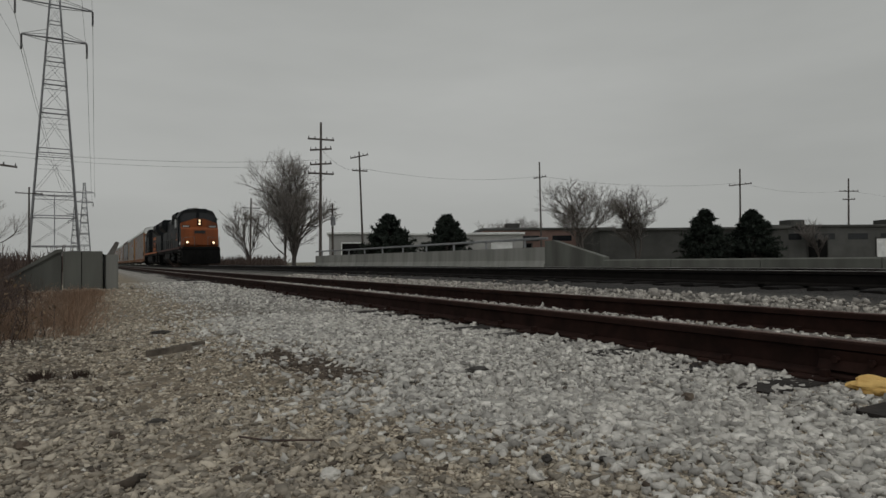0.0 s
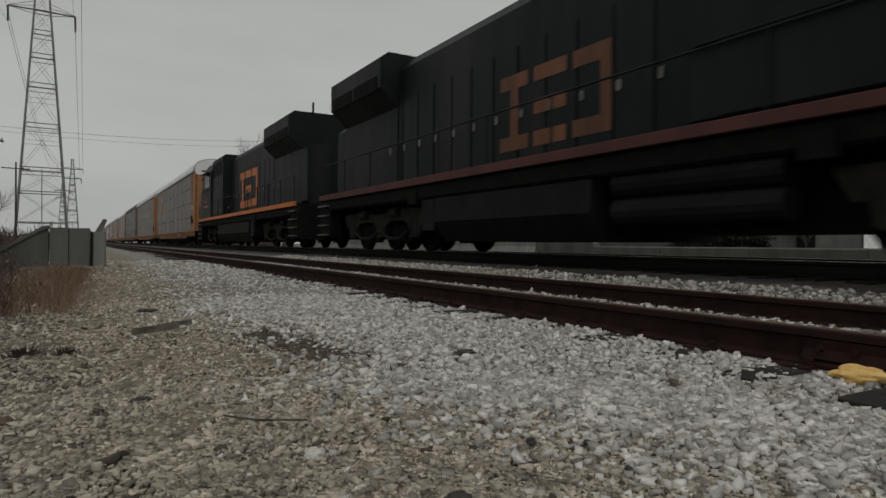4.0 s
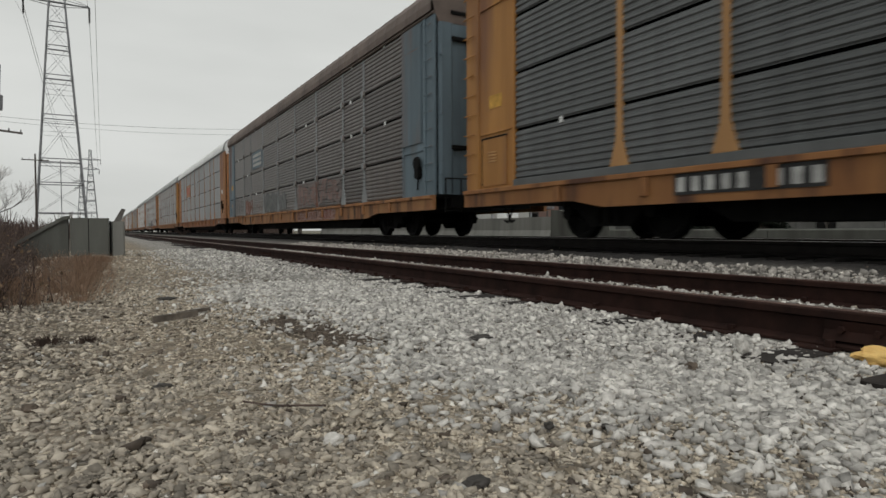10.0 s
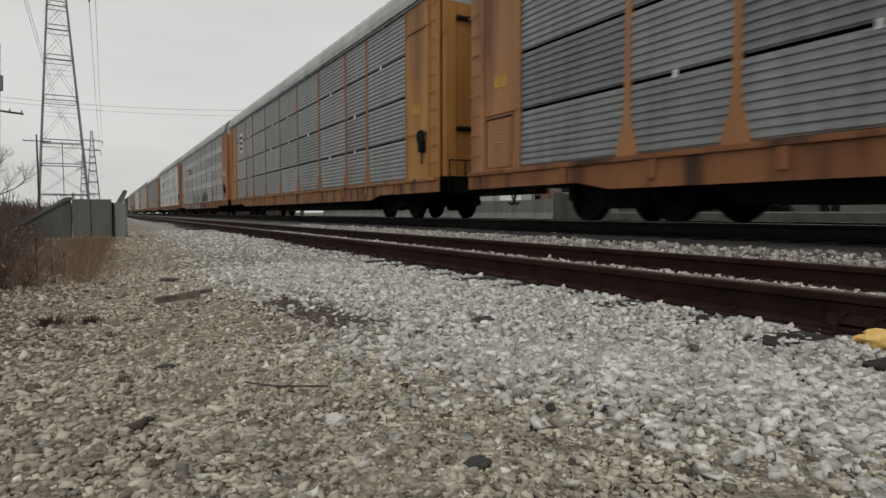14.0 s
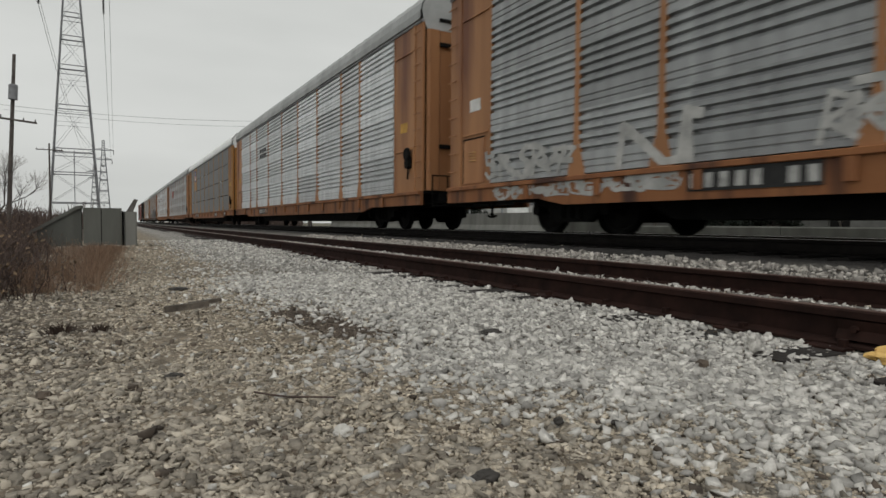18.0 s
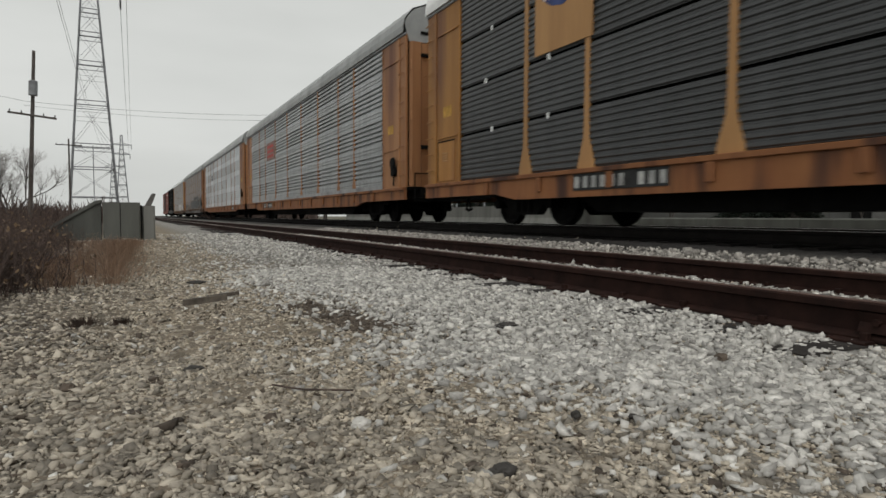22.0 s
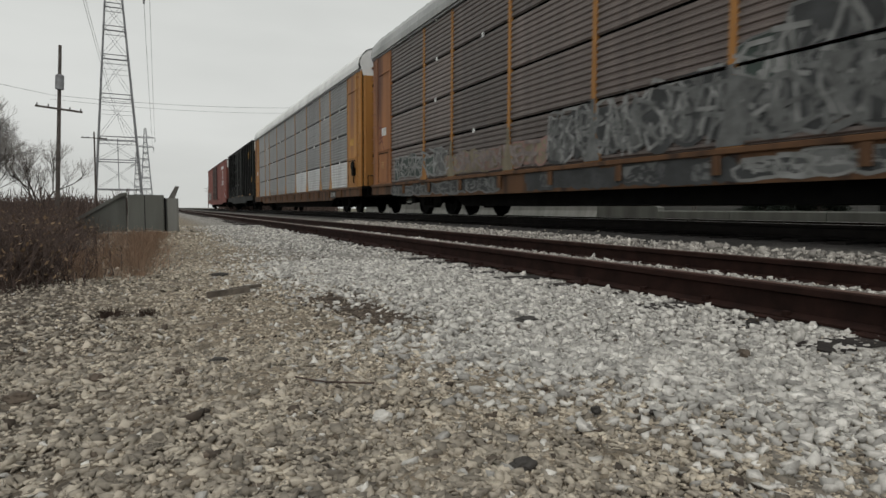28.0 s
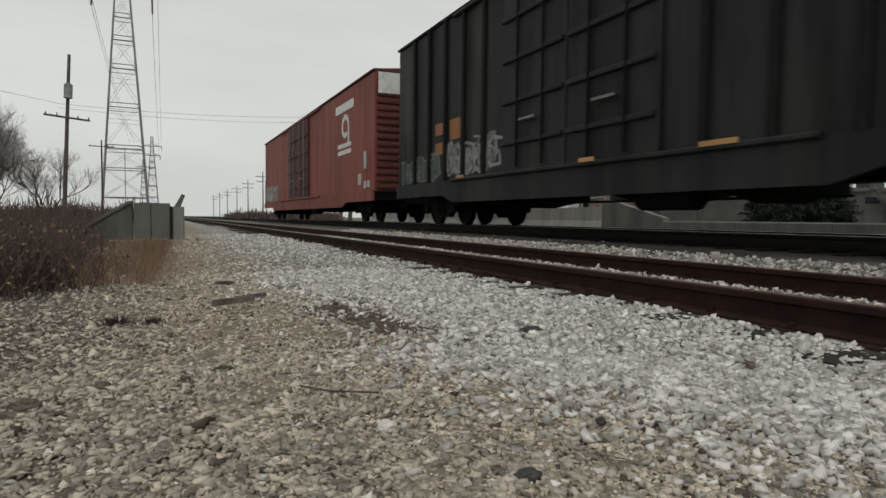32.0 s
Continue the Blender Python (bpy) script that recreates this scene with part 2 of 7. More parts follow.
# ---- mesh helpers ----
class Geo:
    """Vertices and faces of one mesh."""

    def __init__(self):
        self.v, self.f = [], []

    def add(self, vs, fs):
        n = len(self.v)
        self.v += [tuple(p) for p in vs]
        self.f += [tuple(i + n for i in q) for q in fs]
        return self

    def box(self, x0, x1, y0, y1, z0, z1):
        vs = [(x, y, z) for x in (x0, x1) for y in (y0, y1) for z in (z0, z1)]
        return self.add(vs, [(0, 1, 3, 2), (4, 6, 7, 5), (0, 4, 5, 1), (2, 3, 7, 6), (0, 2, 6, 4), (1, 5, 7, 3)])

    def poly(self, pts, axis, a, b):
        """An outline of two coordinates drawn out along axis from a to b."""
        place = {"x": lambda p, t: (t, p[0], p[1]), "y": lambda p, t: (p[0], t, p[1]), "z": lambda p, t: (p[0], p[1], t)}[axis]
        n = len(pts)
        vs = [place(p, t) for t in (a, b) for p in pts]
        return self.add(vs, [tuple(range(n))[::-1], tuple(range(n, 2 * n))] + [(i, (i + 1) % n, n + (i + 1) % n, n + i) for i in range(n)])

    def cbox(self, x0, x1, y0, y1, z0, z1, c=0.02, axis="y"):
        """A box with its four long edges cut off."""
        lo = {"x": (y0, y1, z0, z1), "y": (x0, x1, z0, z1), "z": (x0, x1, y0, y1)}[axis]
        a, b = {"x": (x0, x1), "y": (y0, y1), "z": (z0, z1)}[axis]
        p, q, r, s = lo
        return self.poly([(p + c, r), (q - c, r), (q, r + c), (q, s - c), (q - c, s), (p + c, s), (p, s - c), (p, r + c)], axis, a, b)

    def tube(self, a, b, r0, r1=None, n=6, caps=True):
        """A tapered rod from a to b."""
        a, b = Vector(a), Vector(b)
        r1 = r0 if r1 is None else r1
        d = (b - a).normalized()
        u = d.cross(Vector((0, 0, 1)) if abs(d.z) < 0.9 else Vector((1, 0, 0))).normalized()
        w = d.cross(u)
        vs = [p + (u * math.cos(6.28319 * i / n) + w * math.sin(6.28319 * i / n)) * r for p, r in ((a, r0), (b, r1)) for i in range(n)]
        fs = [(i, (i + 1) % n, n + (i + 1) % n, n + i) for i in range(n)]
        if caps:
            fs += [tuple(range(n))[::-1], tuple(range(n, 2 * n))]
        return self.add(vs, fs)

    def path(self, pts, radii, n=6):
        """One bent rod through the points, tapering by the radii."""
        pts = [Vector(p) for p in pts]
        if not isinstance(radii, (list, tuple)):
            radii = [radii] * len(pts)
        vs = []
        for k, (p, r) in enumerate(zip(pts, radii)):
            d = (pts[min(k + 1, len(pts) - 1)] - pts[max(k - 1, 0)]).normalized()
            u = d.cross(Vector((0, 0, 1)) if abs(d.z) < 0.9 else Vector((1, 0, 0))).normalized()
            w = d.cross(u)
            vs += [p + (u * math.cos(6.28319 * i / n) + w * math.sin(6.28319 * i / n)) * r for i in range(n)]
        m = len(pts)
        fs = [(k * n + i, k * n + (i + 1) % n, (k + 1) * n + (i + 1) % n, (k + 1) * n + i) for k in range(m - 1) for i in range(n)]
        return self.add(vs, fs + [tuple(range(n))[::-1], tuple(range((m - 1) * n, m * n))])

    def mesh(self, name):
        me = bpy.data.meshes.new(name)
        me.from_pydata(self.v, [], self.f)
        bm = bmesh.new()
        bm.from_mesh(me)
        bmesh.ops.recalc_face_normals(bm, faces=bm.faces)
        bm.to_mesh(me)
        bm.free()
        return me


MESHES = {}


def part(name, geo, mat, parent=None, label="", key=None, at=None, smooth=False):
    """One mesh object, under a thing or a part. key: alike pieces share their mesh. geo: a Geo, or a function that makes it."""
    if key is not None and key in MESHES:
        me = MESHES[key]
    else:
        g = geo() if callable(geo) else geo
        me = g.mesh(name)
        me.materials.append(None)
        if smooth:
            me.polygons.foreach_set("use_smooth", [True] * len(me.polygons))
        if key is not None:
            MESHES[key] = me
    ob = new(name, me)
    ob.material_slots[0].link = "OBJECT"
    ob.material_slots[0].material = mat
    if parent is not None:
        ob.parent = parent
    if at is not None:
        ob.matrix_basis = at
    if label:
        tagged(ob, label=label)
    return ob


def quick_mesh(name, verts, faces_flat, corner, mat):
    """A large mesh of equal faces from arrays."""
    me = bpy.data.meshes.new(name)
    nf = len(faces_flat) // corner
    me.vertices.add(len(verts))
    me.vertices.foreach_set("co", np.asarray(verts, np.float32).ravel())
    me.loops.add(len(faces_flat))
    me.loops.foreach_set("vertex_index", np.asarray(faces_flat, np.int32))
    me.polygons.add(nf)
    me.polygons.foreach_set("loop_start", np.arange(0, nf * corner, corner, dtype=np.int32))
    me.update()
    me.validate()
    me.materials.append(mat)
    return new(name, me)


# ---- ground ----
SIDING_X, SIDING_Z = 3.72, 0.153    # centre line and rail head
MAIN_X, MAIN_Z = 7.95, 0.374
GAUGE = 0.7525


def ramp(x, *pairs):
    """Straight lines through pairs of x and value."""
    return np.interp(x, [p[0] for p in pairs], [p[1] for p in pairs])


def ground_z(x, y):
    z = ramp(x, (-60, -1.2), (-8, -0.5), (-2.5, -0.12), (-1.0, -0.02), (0, 0), (1.0, -0.02), (2.1, -0.01), (2.45, -0.022), (2.9, -0.026), (3.1, 0.0), (4.35, 0.0), (4.6, -0.04), (5.2, 0.05), (6.3, 0.17), (9.6, 0.18), (11, 0.05), (14, 0.02), (60, 0.0), (3000, 0.0))
    return z + 0.02 * np.sin(1.7 * x + 0.6 * y) * np.cos(0.9 * y - 0.5 * x) * (np.abs(x) < 3)


def ground_material():
    m = bpy.data.materials.new("gravel_ground")
    m.use_nodes = True
    nt = m.node_tree
    b = nt.nodes["Principled BSDF"]
    b.inputs["Roughness"].default_value = 0.95
    geo = nt.nodes.new("ShaderNodeNewGeometry")
    sep = nt.nodes.new("ShaderNodeSeparateXYZ")
    nt.links.new(geo.outputs["Position"], sep.inputs[0])
    wob = nt.nodes.new("ShaderNodeTexNoise")
    wob.inputs["Scale"].default_value, wob.inputs["Detail"].default_value = 0.9, 7
    nt.links.new(geo.outputs["Position"], wob.inputs["Vector"])
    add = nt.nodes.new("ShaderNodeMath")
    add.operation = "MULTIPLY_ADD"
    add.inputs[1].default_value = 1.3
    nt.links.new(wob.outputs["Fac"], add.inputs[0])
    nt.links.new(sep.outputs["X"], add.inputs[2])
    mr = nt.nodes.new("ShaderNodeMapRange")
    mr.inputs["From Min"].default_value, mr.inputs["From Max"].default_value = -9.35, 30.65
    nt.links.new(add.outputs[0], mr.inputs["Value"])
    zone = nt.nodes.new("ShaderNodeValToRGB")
    # main bed, 6.05 to 9.4: oil-dark ballast with the train's shade painted in
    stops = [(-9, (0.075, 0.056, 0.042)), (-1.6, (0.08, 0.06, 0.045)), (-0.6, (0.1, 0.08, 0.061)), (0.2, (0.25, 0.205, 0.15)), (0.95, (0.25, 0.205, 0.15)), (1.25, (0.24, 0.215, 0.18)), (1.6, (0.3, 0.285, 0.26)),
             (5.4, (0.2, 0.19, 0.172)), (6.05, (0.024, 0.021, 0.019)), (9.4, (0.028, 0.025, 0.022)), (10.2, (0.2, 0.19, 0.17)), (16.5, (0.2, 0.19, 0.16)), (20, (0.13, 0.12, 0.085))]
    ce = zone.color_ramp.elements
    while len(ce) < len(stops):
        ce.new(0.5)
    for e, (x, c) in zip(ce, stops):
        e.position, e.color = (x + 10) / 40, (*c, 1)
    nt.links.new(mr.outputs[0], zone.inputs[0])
    vor = nt.nodes.new("ShaderNodeTexVoronoi")
    vor.inputs["Scale"].default_value = 34
    nt.links.new(geo.outputs["Position"], vor.inputs["Vector"])
    grit = nt.nodes.new("ShaderNodeTexNoise")
    grit.inputs["Scale"].default_value, grit.inputs["Detail"].default_value = 160, 4
    nt.links.new(geo.outputs["Position"], grit.inputs["Vector"])
    pat = nt.nodes.new("ShaderNodeTexNoise")
    pat.inputs["Scale"].default_value, pat.inputs["Detail"].default_value = 2.2, 6
    nt.links.new(geo.outputs["Position"], pat.inputs["Vector"])
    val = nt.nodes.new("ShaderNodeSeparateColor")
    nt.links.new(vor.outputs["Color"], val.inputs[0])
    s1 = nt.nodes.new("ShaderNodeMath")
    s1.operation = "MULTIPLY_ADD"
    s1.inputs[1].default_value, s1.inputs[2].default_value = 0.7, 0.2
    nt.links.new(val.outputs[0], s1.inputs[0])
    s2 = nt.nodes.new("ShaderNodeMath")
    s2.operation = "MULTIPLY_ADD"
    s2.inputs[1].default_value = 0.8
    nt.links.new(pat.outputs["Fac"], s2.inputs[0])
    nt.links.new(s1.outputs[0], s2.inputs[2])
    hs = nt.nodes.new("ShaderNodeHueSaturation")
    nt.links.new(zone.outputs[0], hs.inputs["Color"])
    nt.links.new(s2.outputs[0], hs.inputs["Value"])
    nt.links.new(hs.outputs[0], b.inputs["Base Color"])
    hgt = nt.nodes.new("ShaderNodeMath")
    hgt.operation = "MULTIPLY_ADD"
    hgt.inputs[1].default_value = -1.2
    nt.links.new(vor.outputs["Distance"], hgt.inputs[0])
    nt.links.new(grit.outputs["Fac"], hgt.inputs[2])
    bp = nt.nodes.new("ShaderNodeBump")
    bp.inputs["Strength"].default_value, bp.inputs["Distance"].default_value = 0.8, 0.02
    nt.links.new(hgt.outputs[0], bp.inputs["Height"])
    nt.links.new(bp.outputs[0], b.inputs["Normal"])
    return m


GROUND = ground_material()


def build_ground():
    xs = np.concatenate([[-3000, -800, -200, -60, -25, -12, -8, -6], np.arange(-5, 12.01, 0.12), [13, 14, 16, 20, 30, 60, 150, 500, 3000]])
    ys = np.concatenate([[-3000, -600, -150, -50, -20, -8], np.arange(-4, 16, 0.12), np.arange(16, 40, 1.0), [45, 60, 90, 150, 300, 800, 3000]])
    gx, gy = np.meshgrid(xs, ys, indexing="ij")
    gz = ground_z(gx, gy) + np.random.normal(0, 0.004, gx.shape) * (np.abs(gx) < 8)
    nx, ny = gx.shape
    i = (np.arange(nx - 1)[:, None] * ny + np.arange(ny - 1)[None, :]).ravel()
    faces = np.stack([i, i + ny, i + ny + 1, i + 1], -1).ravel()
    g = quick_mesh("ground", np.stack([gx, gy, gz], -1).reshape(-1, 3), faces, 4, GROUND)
    g.data.polygons.foreach_set("use_smooth", [True] * len(g.data.polygons))
    tagged(g, "pale ballast, tan gravel path, dull dry earth and an oil-dark main bed with painted shade", "ground", kind="structure")


build_ground()

# ---- tracks ----
def rail_outline(x, top, head=0.037, foot=0.068, h=0.17):
    """The profile of a flat-bottomed rail with its head's top at top."""
    b = top - h
    return [(x - foot, b), (x + foot, b), (x + foot, b + 0.012), (x + 0.012, b + 0.032), (x + 0.009, top - 0.05), (x + head, top - 0.038), (x + head, top - 0.008), (x + head - 0.008, top),
            (x - head + 0.008, top), (x - head, top - 0.008), (x - head, top - 0.038), (x - 0.009, top - 0.05), (x - 0.012, b + 0.032), (x - foot, b + 0.012)]


def build_track(cx, top, web, head_mat, tie_mat, name, label, spread):
    track = tagged(new(name), label, "railway track", kind="structure")
    track.location = (cx, 0, 0)
    for side in (-1, 1):
        # lengths of rail between joints
        cuts = [-60, -18, 1.18, 13.0, 25.0, 37.0, 60, 120, 400] if spread else [-420, -60, 400]
        for a, b in zip(cuts, cuts[1:]):
            r = part("rail", Geo().poly(rail_outline(side * GAUGE, top), "y", a + 0.004, b - 0.004), web, track)
            part("rail_head", Geo().box(side * GAUGE - 0.027, side * GAUGE + 0.027, a + 0.004, b - 0.004, top - 0.004, top + 0.0035), head_mat, r, "worn running surface")
        if spread:
            for j in (1.18, 13.0, 25.0, 37.0):
                for s2 in (-1, 1):
                    p = part("joint_bar", Geo().poly([(side * GAUGE + s2 * 0.010, top - 0.13), (side * GAUGE + s2 * 0.05, top - 0.135), (side * GAUGE + s2 * 0.03, top - 0.09), (side * GAUGE + s2 * 0.042, top - 0.045), (side * GAUGE + s2 * 0.010, top - 0.05)], "y", j - 0.46, j + 0.46), web, track, "bolted steel joint bar")
                    for k in range(6):
                        part("bolt", lambda: Geo().tube((-0.012, 0, 0), (0.02, 0, 0), 0.017, n=6), web, p, key="bolt", at=pose(side * GAUGE + s2 * 0.045, j - 0.38 + k * 0.152, top - 0.085))
    zt = top - 0.17
    rng = random.Random(5 if spread else 6)
    for k in range(-5, 90):
        y = k * 0.53 + 0.03
        variant = k % 4

        def tie():
            g = Geo()
            r2 = random.Random(variant)
            hw = 0.112
            pts = [(-hw + r2.uniform(0, 0.02), -0.16), (hw - r2.uniform(0, 0.02), -0.16), (hw, -0.02), (hw - 0.018, 0), (-hw + 0.018, 0), (-hw, -0.02)]
            g.poly(pts, "x", -1.3 + r2.uniform(-0.03, 0.03), 1.3 + r2.uniform(-0.03, 0.03))
            return g
        t = part("tie", tie, tie_mat, track, key=("tie", variant, spread), at=pose(rng.uniform(-0.05, 0.05), y, zt + rng.uniform(-0.012, 0.004), 0, 0, rng.uniform(-1.5, 1.5)))
        if spread and -4 < y < 16:
            for side in (-1, 1):
                part("tie_plate", lambda: Geo().cbox(-0.15, 0.15, -0.09, 0.09, -0.004, 0.014, 0.005), web, t, "rusted steel tie plate", key="tie_plate", at=pose(side * GAUGE, 0, 0.0))
                for s2 in (-1, 1):
                    part("spike", lambda: Geo().cbox(-0.02, 0.02, -0.018, 0.018, 0, 0.035, 0.006, "z"), web, t, key="spike", at=pose(side * GAUGE + s2 * 0.085, 0.05 * s2, 0.012))
    # remaining ties, too far to tell apart
    far = Geo()
    for k in list(range(90, 330)) + ([] if spread else list(range(-790, -5))):
        far.box(-1.3, 1.3, k * 0.53 - 0.1, k * 0.53 + 0.1, zt - 0.1, zt)
    tagged(part("far_ties", far, tie_mat, track), kind="stuff")
    return track


build_track(SIDING_X, SIDING_Z, RAIL, RUST_TOP, TIE, "siding_track", "rusty jointed rails on weathered timber ties in pale ballast", True)
build_track(MAIN_X, MAIN_Z, DARK_RAIL, RAIL_TOP, TIE_MAIN, "main_track", "polished dark rails on oily timber ties", False)

# ---- the train: local x across (the camera's side is -x), y along (front is -y), z up from the rail head ----
TRAIN = []


def truck(parent, y, axles=2, base=1.78, r=0.42):
    """A bogie with side frames, bolster, springs, axles and wheels."""
    n = axles
    half = base * (n - 1) / 2
    t = new("truck")
    t.parent, t.location = parent, (0, y, 0)

    def frame_shape():
        g = Geo()
        for i in range(n - 1):
            c = -half + base * (i + 0.5)
            h = base / 2
            g.poly([(c - h - 0.18, 0.5), (c - h + 0.12, 0.5), (c - 0.42, 0.2), (c + 0.42, 0.2), (c + h - 0.12, 0.5), (c + h + 0.18, 0.5), (c + h + 0.2, 0.62), (c + h - 0.1, 0.72), (c + 0.45, 0.72), (c + 0.4, 0.64), (c - 0.4, 0.64), (c - 0.45, 0.72), (c - h + 0.1, 0.72), (c - h - 0.2, 0.62)], "x", -0.08, 0.08)
        return g
    for s in (-1, 1):
        sf = part("side_frame", frame_shape, BLACK, t, "cast steel side frame", key=("side_frame", n, base), at=pose(s * 0.99, 0, 0))
        for i in range(n - 1):
            for k in (-0.22, 0, 0.22):
                part("spring", lambda: Geo().tube((0, 0, 0.26), (0, 0, 0.6), 0.075, n=8), BLACK, sf, key="spring", at=pose(s * 0.06, -half + base * (i + 0.5) + k, 0))
    part("bolster", lambda: Geo().cbox(-0.95, 0.95, -0.2, 0.2, 0.4, 0.68, 0.05, "x"), BLACK, t, key="bolster")
    for i in range(n):
        yy = -half + base * i
        ax = part("axle", lambda: Geo().tube((-1.05, 0, 0), (1.05, 0, 0), 0.075, n=10), BLACK, t, key="axle", at=pose(0, yy, r))
        for s in (-1, 1):
            def wheel():
                g = Geo()
                prof = [(-0.07, 0.05), (-0.09, 0.1), (-0.03, 0.14), (-0.02, r - 0.1), (-0.06, r - 0.07), (-0.065, r - 0.01), (0.03, r), (0.035, r + 0.026), (0.065, r + 0.026), (0.068, r - 0.07), (0.02, r - 0.1), (0.05, 0.1), (0.05, 0.05)]
                m = 28
                vs = [(x, q * math.cos(6.28319 * i / m), q * math.sin(6.28319 * i / m)) for x, q in prof for i in range(m)]
                fs = [(k * m + i, k * m + (i + 1) % m, (k + 1) * m + (i + 1) % m, (k + 1) * m + i) for k in range(len(prof) - 1) for i in range(m)]
                return g.add(vs, fs)
            part("wheel", wheel, BLACK, t, "dark steel wheel with worn tread", key=("wheel", r), at=pose(s * 0.76, yy, r, 0, 0, 0 if s < 0 else 180))
            part("bearing_cap", lambda: Geo().tube((-0.06, 0, 0), (0.06, 0, 0), 0.1, 0.085, n=12), BLACK, t, key="bearing_cap", at=pose(s * 1.1, yy, r))
    return t


def coupling(parent, y, way):
    """Coupler, its pocket and the air hose at one end; way: -1 at the front, 1 at the rear."""
    part("coupler", lambda: Geo().cbox(-0.09, 0.09, -0.7, 0.45, -0.1, 0.1, 0.03).cbox(-0.17, 0.17, 0.36, 0.66, -0.16, 0.16, 0.05, "z"), BLACK, parent, key="coupler", at=pose(0, y, 0.85, 0, 0, 0 if way > 0 else 180))

    def hose():
        g = Geo()
        pts = [Vector((-0.35, 0.0, 0.75)), Vector((-0.36, 0.14, 0.55)), Vector((-0.3, 0.3, 0.38)), Vector((-0.15, 0.45, 0.32)), Vector((0.0, 0.55, 0.36))]
        for a, b in zip(pts, pts[1:]):
            g.tube(a, b, 0.025, n=6)
        return g
    part("air_hose", hose, BLACK, parent, key="air_hose", at=pose(0, y, 0, 0, 0, 0 if way > 0 else 180))


# ---- auto carrier wagons ----
BAYS = [2.53, 1.7, 2.65, 2.65, 2.65, 2.65, 2.65, 1.7, 2.53]
HALF = 12.5
PITCH = 26.36
ROWS_Z = [0.95, 1.945, 2.94, 3.935, 4.93]


def panel_geo(w, h, ribs, deep, flats):
    """A corrugated side sheet, ribs lying along the wagon."""
    def make():
        g = Geo()
        pts = []
        if flats:
            # one broad flat band, then narrow grooves
            for k in range(flats):
                z = h * (0.3 + 0.7 * (k + 0.5) / flats)
                pts += [(-deep, z - 0.04), (0.1 * deep, z - 0.022), (0.1 * deep, z + 0.016), (-deep, z + 0.036)]
            low = []
            for z in (0.09 * h, 0.19 * h):
                low += [(-deep, z - 0.02), (-0.72 * deep, z - 0.006), (-0.72 * deep, z + 0.006), (-deep, z + 0.02)]
            pts = [(-deep, 0)] + low + pts + [(-deep, h), (0.03, h), (0.03, 0)]
        else:
            for i in range(ribs):
                z0, dz = h * i / ribs, h / ribs
                pts += [(0, z0 + 0.06 * dz), (-deep, z0 + 0.28 * dz), (-deep, z0 + 0.66 * dz), (0, z0 + 0.88 * dz)]
            pts = [(0, 0)] + pts + [(0, h), (0.03, h), (0.03, 0)]
        return g.poly(pts, "y", 0, w)
    return make


def post_geo():
    """An upright with flared foot."""
    g = Geo()
    g.poly([(-0.2, 0.93), (0.2, 0.93), (0.2, 1.0), (0.07, 1.42), (0.055, 1.8), (0.055, 4.95), (-0.055, 4.95), (-0.055, 1.8), (-0.07, 1.42), (-0.2, 1.0)], "x", -0.028, 0.02)
    return g


def roof_geo():
    g = Geo()
    side = [(1.5, 4.95), (1.6, 4.95), (1.6, 5.12), (1.54, 5.34), (1.32, 5.6), (0.92, 5.76), (0.45, 5.83)]
    arc = [(-x, z) for x, z in side] + [(0, 5.85)] + side[::-1]
    steps, y = [], -HALF
    while y < HALF:
        steps += [(y, 1.0), (y + 0.05, 1.012), (y + 0.12, 1.012), (y + 0.17, 1.0)]
        y += 0.6
    steps.append((HALF, 1.0))
    vs = [(x * (1 + (s - 1) * 0.4), yy, 4.95 + (z - 4.95) * s) for yy, s in steps for x, z in arc]
    m = len(arc)
    fs = [(k * m + i, k * m + i + 1, (k + 1) * m + i + 1, (k + 1) * m + i) for k in range(len(steps) - 1) for i in range(m - 1)]
    g.add(vs, fs)
    return g


def roof_end_geo():
    side = [(1.42, 4.74), (1.5, 4.94), (1.56, 5.17), (1.49, 5.36), (1.29, 5.57), (0.9, 5.73), (0.45, 5.8)]
    arc = [(-x, z) for x, z in side] + [(0, 5.82)] + side[::-1]
    return Geo().poly(arc, "y", -0.02, 0.02)


def corner_geo(w):
    def make():
        g = Geo()
        g.cbox(-0.03, 0.04, 0, w - 0.01, 0.93, 4.94, 0.01, "z")
        return g
    return make


def end_door_geo():
    """One leaf of the folding end doors: vertical folds and two slots."""
    g = Geo()
    pts = [(0, 0), (0.06, -0.05), (0.3, -0.05), (0.36, 0), (0.72, 0), (0.78, -0.05), (1.02, -0.05), (1.08, 0), (1.4, 0), (1.4, 0.04), (0, 0.04)]
    return g.poly(pts, "z", 0.95, 4.73)


def stroke(g, pts, w, x):
    """A band of constant width along a line of places on the side, with round joints."""
    for p, q in zip(pts, pts[1:]):
        p2, q2 = Vector(p), Vector(q)
        if (q2 - p2).length < 1e-4:
            continue
        d = (q2 - p2).normalized()
        e = Vector((-d.y, d.x)) * w
        g.add([(x, v.x, v.y) for v in (p2 - e, q2 - e, q2 + e, p2 + e)], [(0, 1, 2, 3)])
    for p in pts:
        g.add([(x - 0.0004, p[0] + w * math.cos(k * 0.7854), p[1] + w * math.sin(k * 0.7854)) for k in range(8)], [tuple(range(8))])


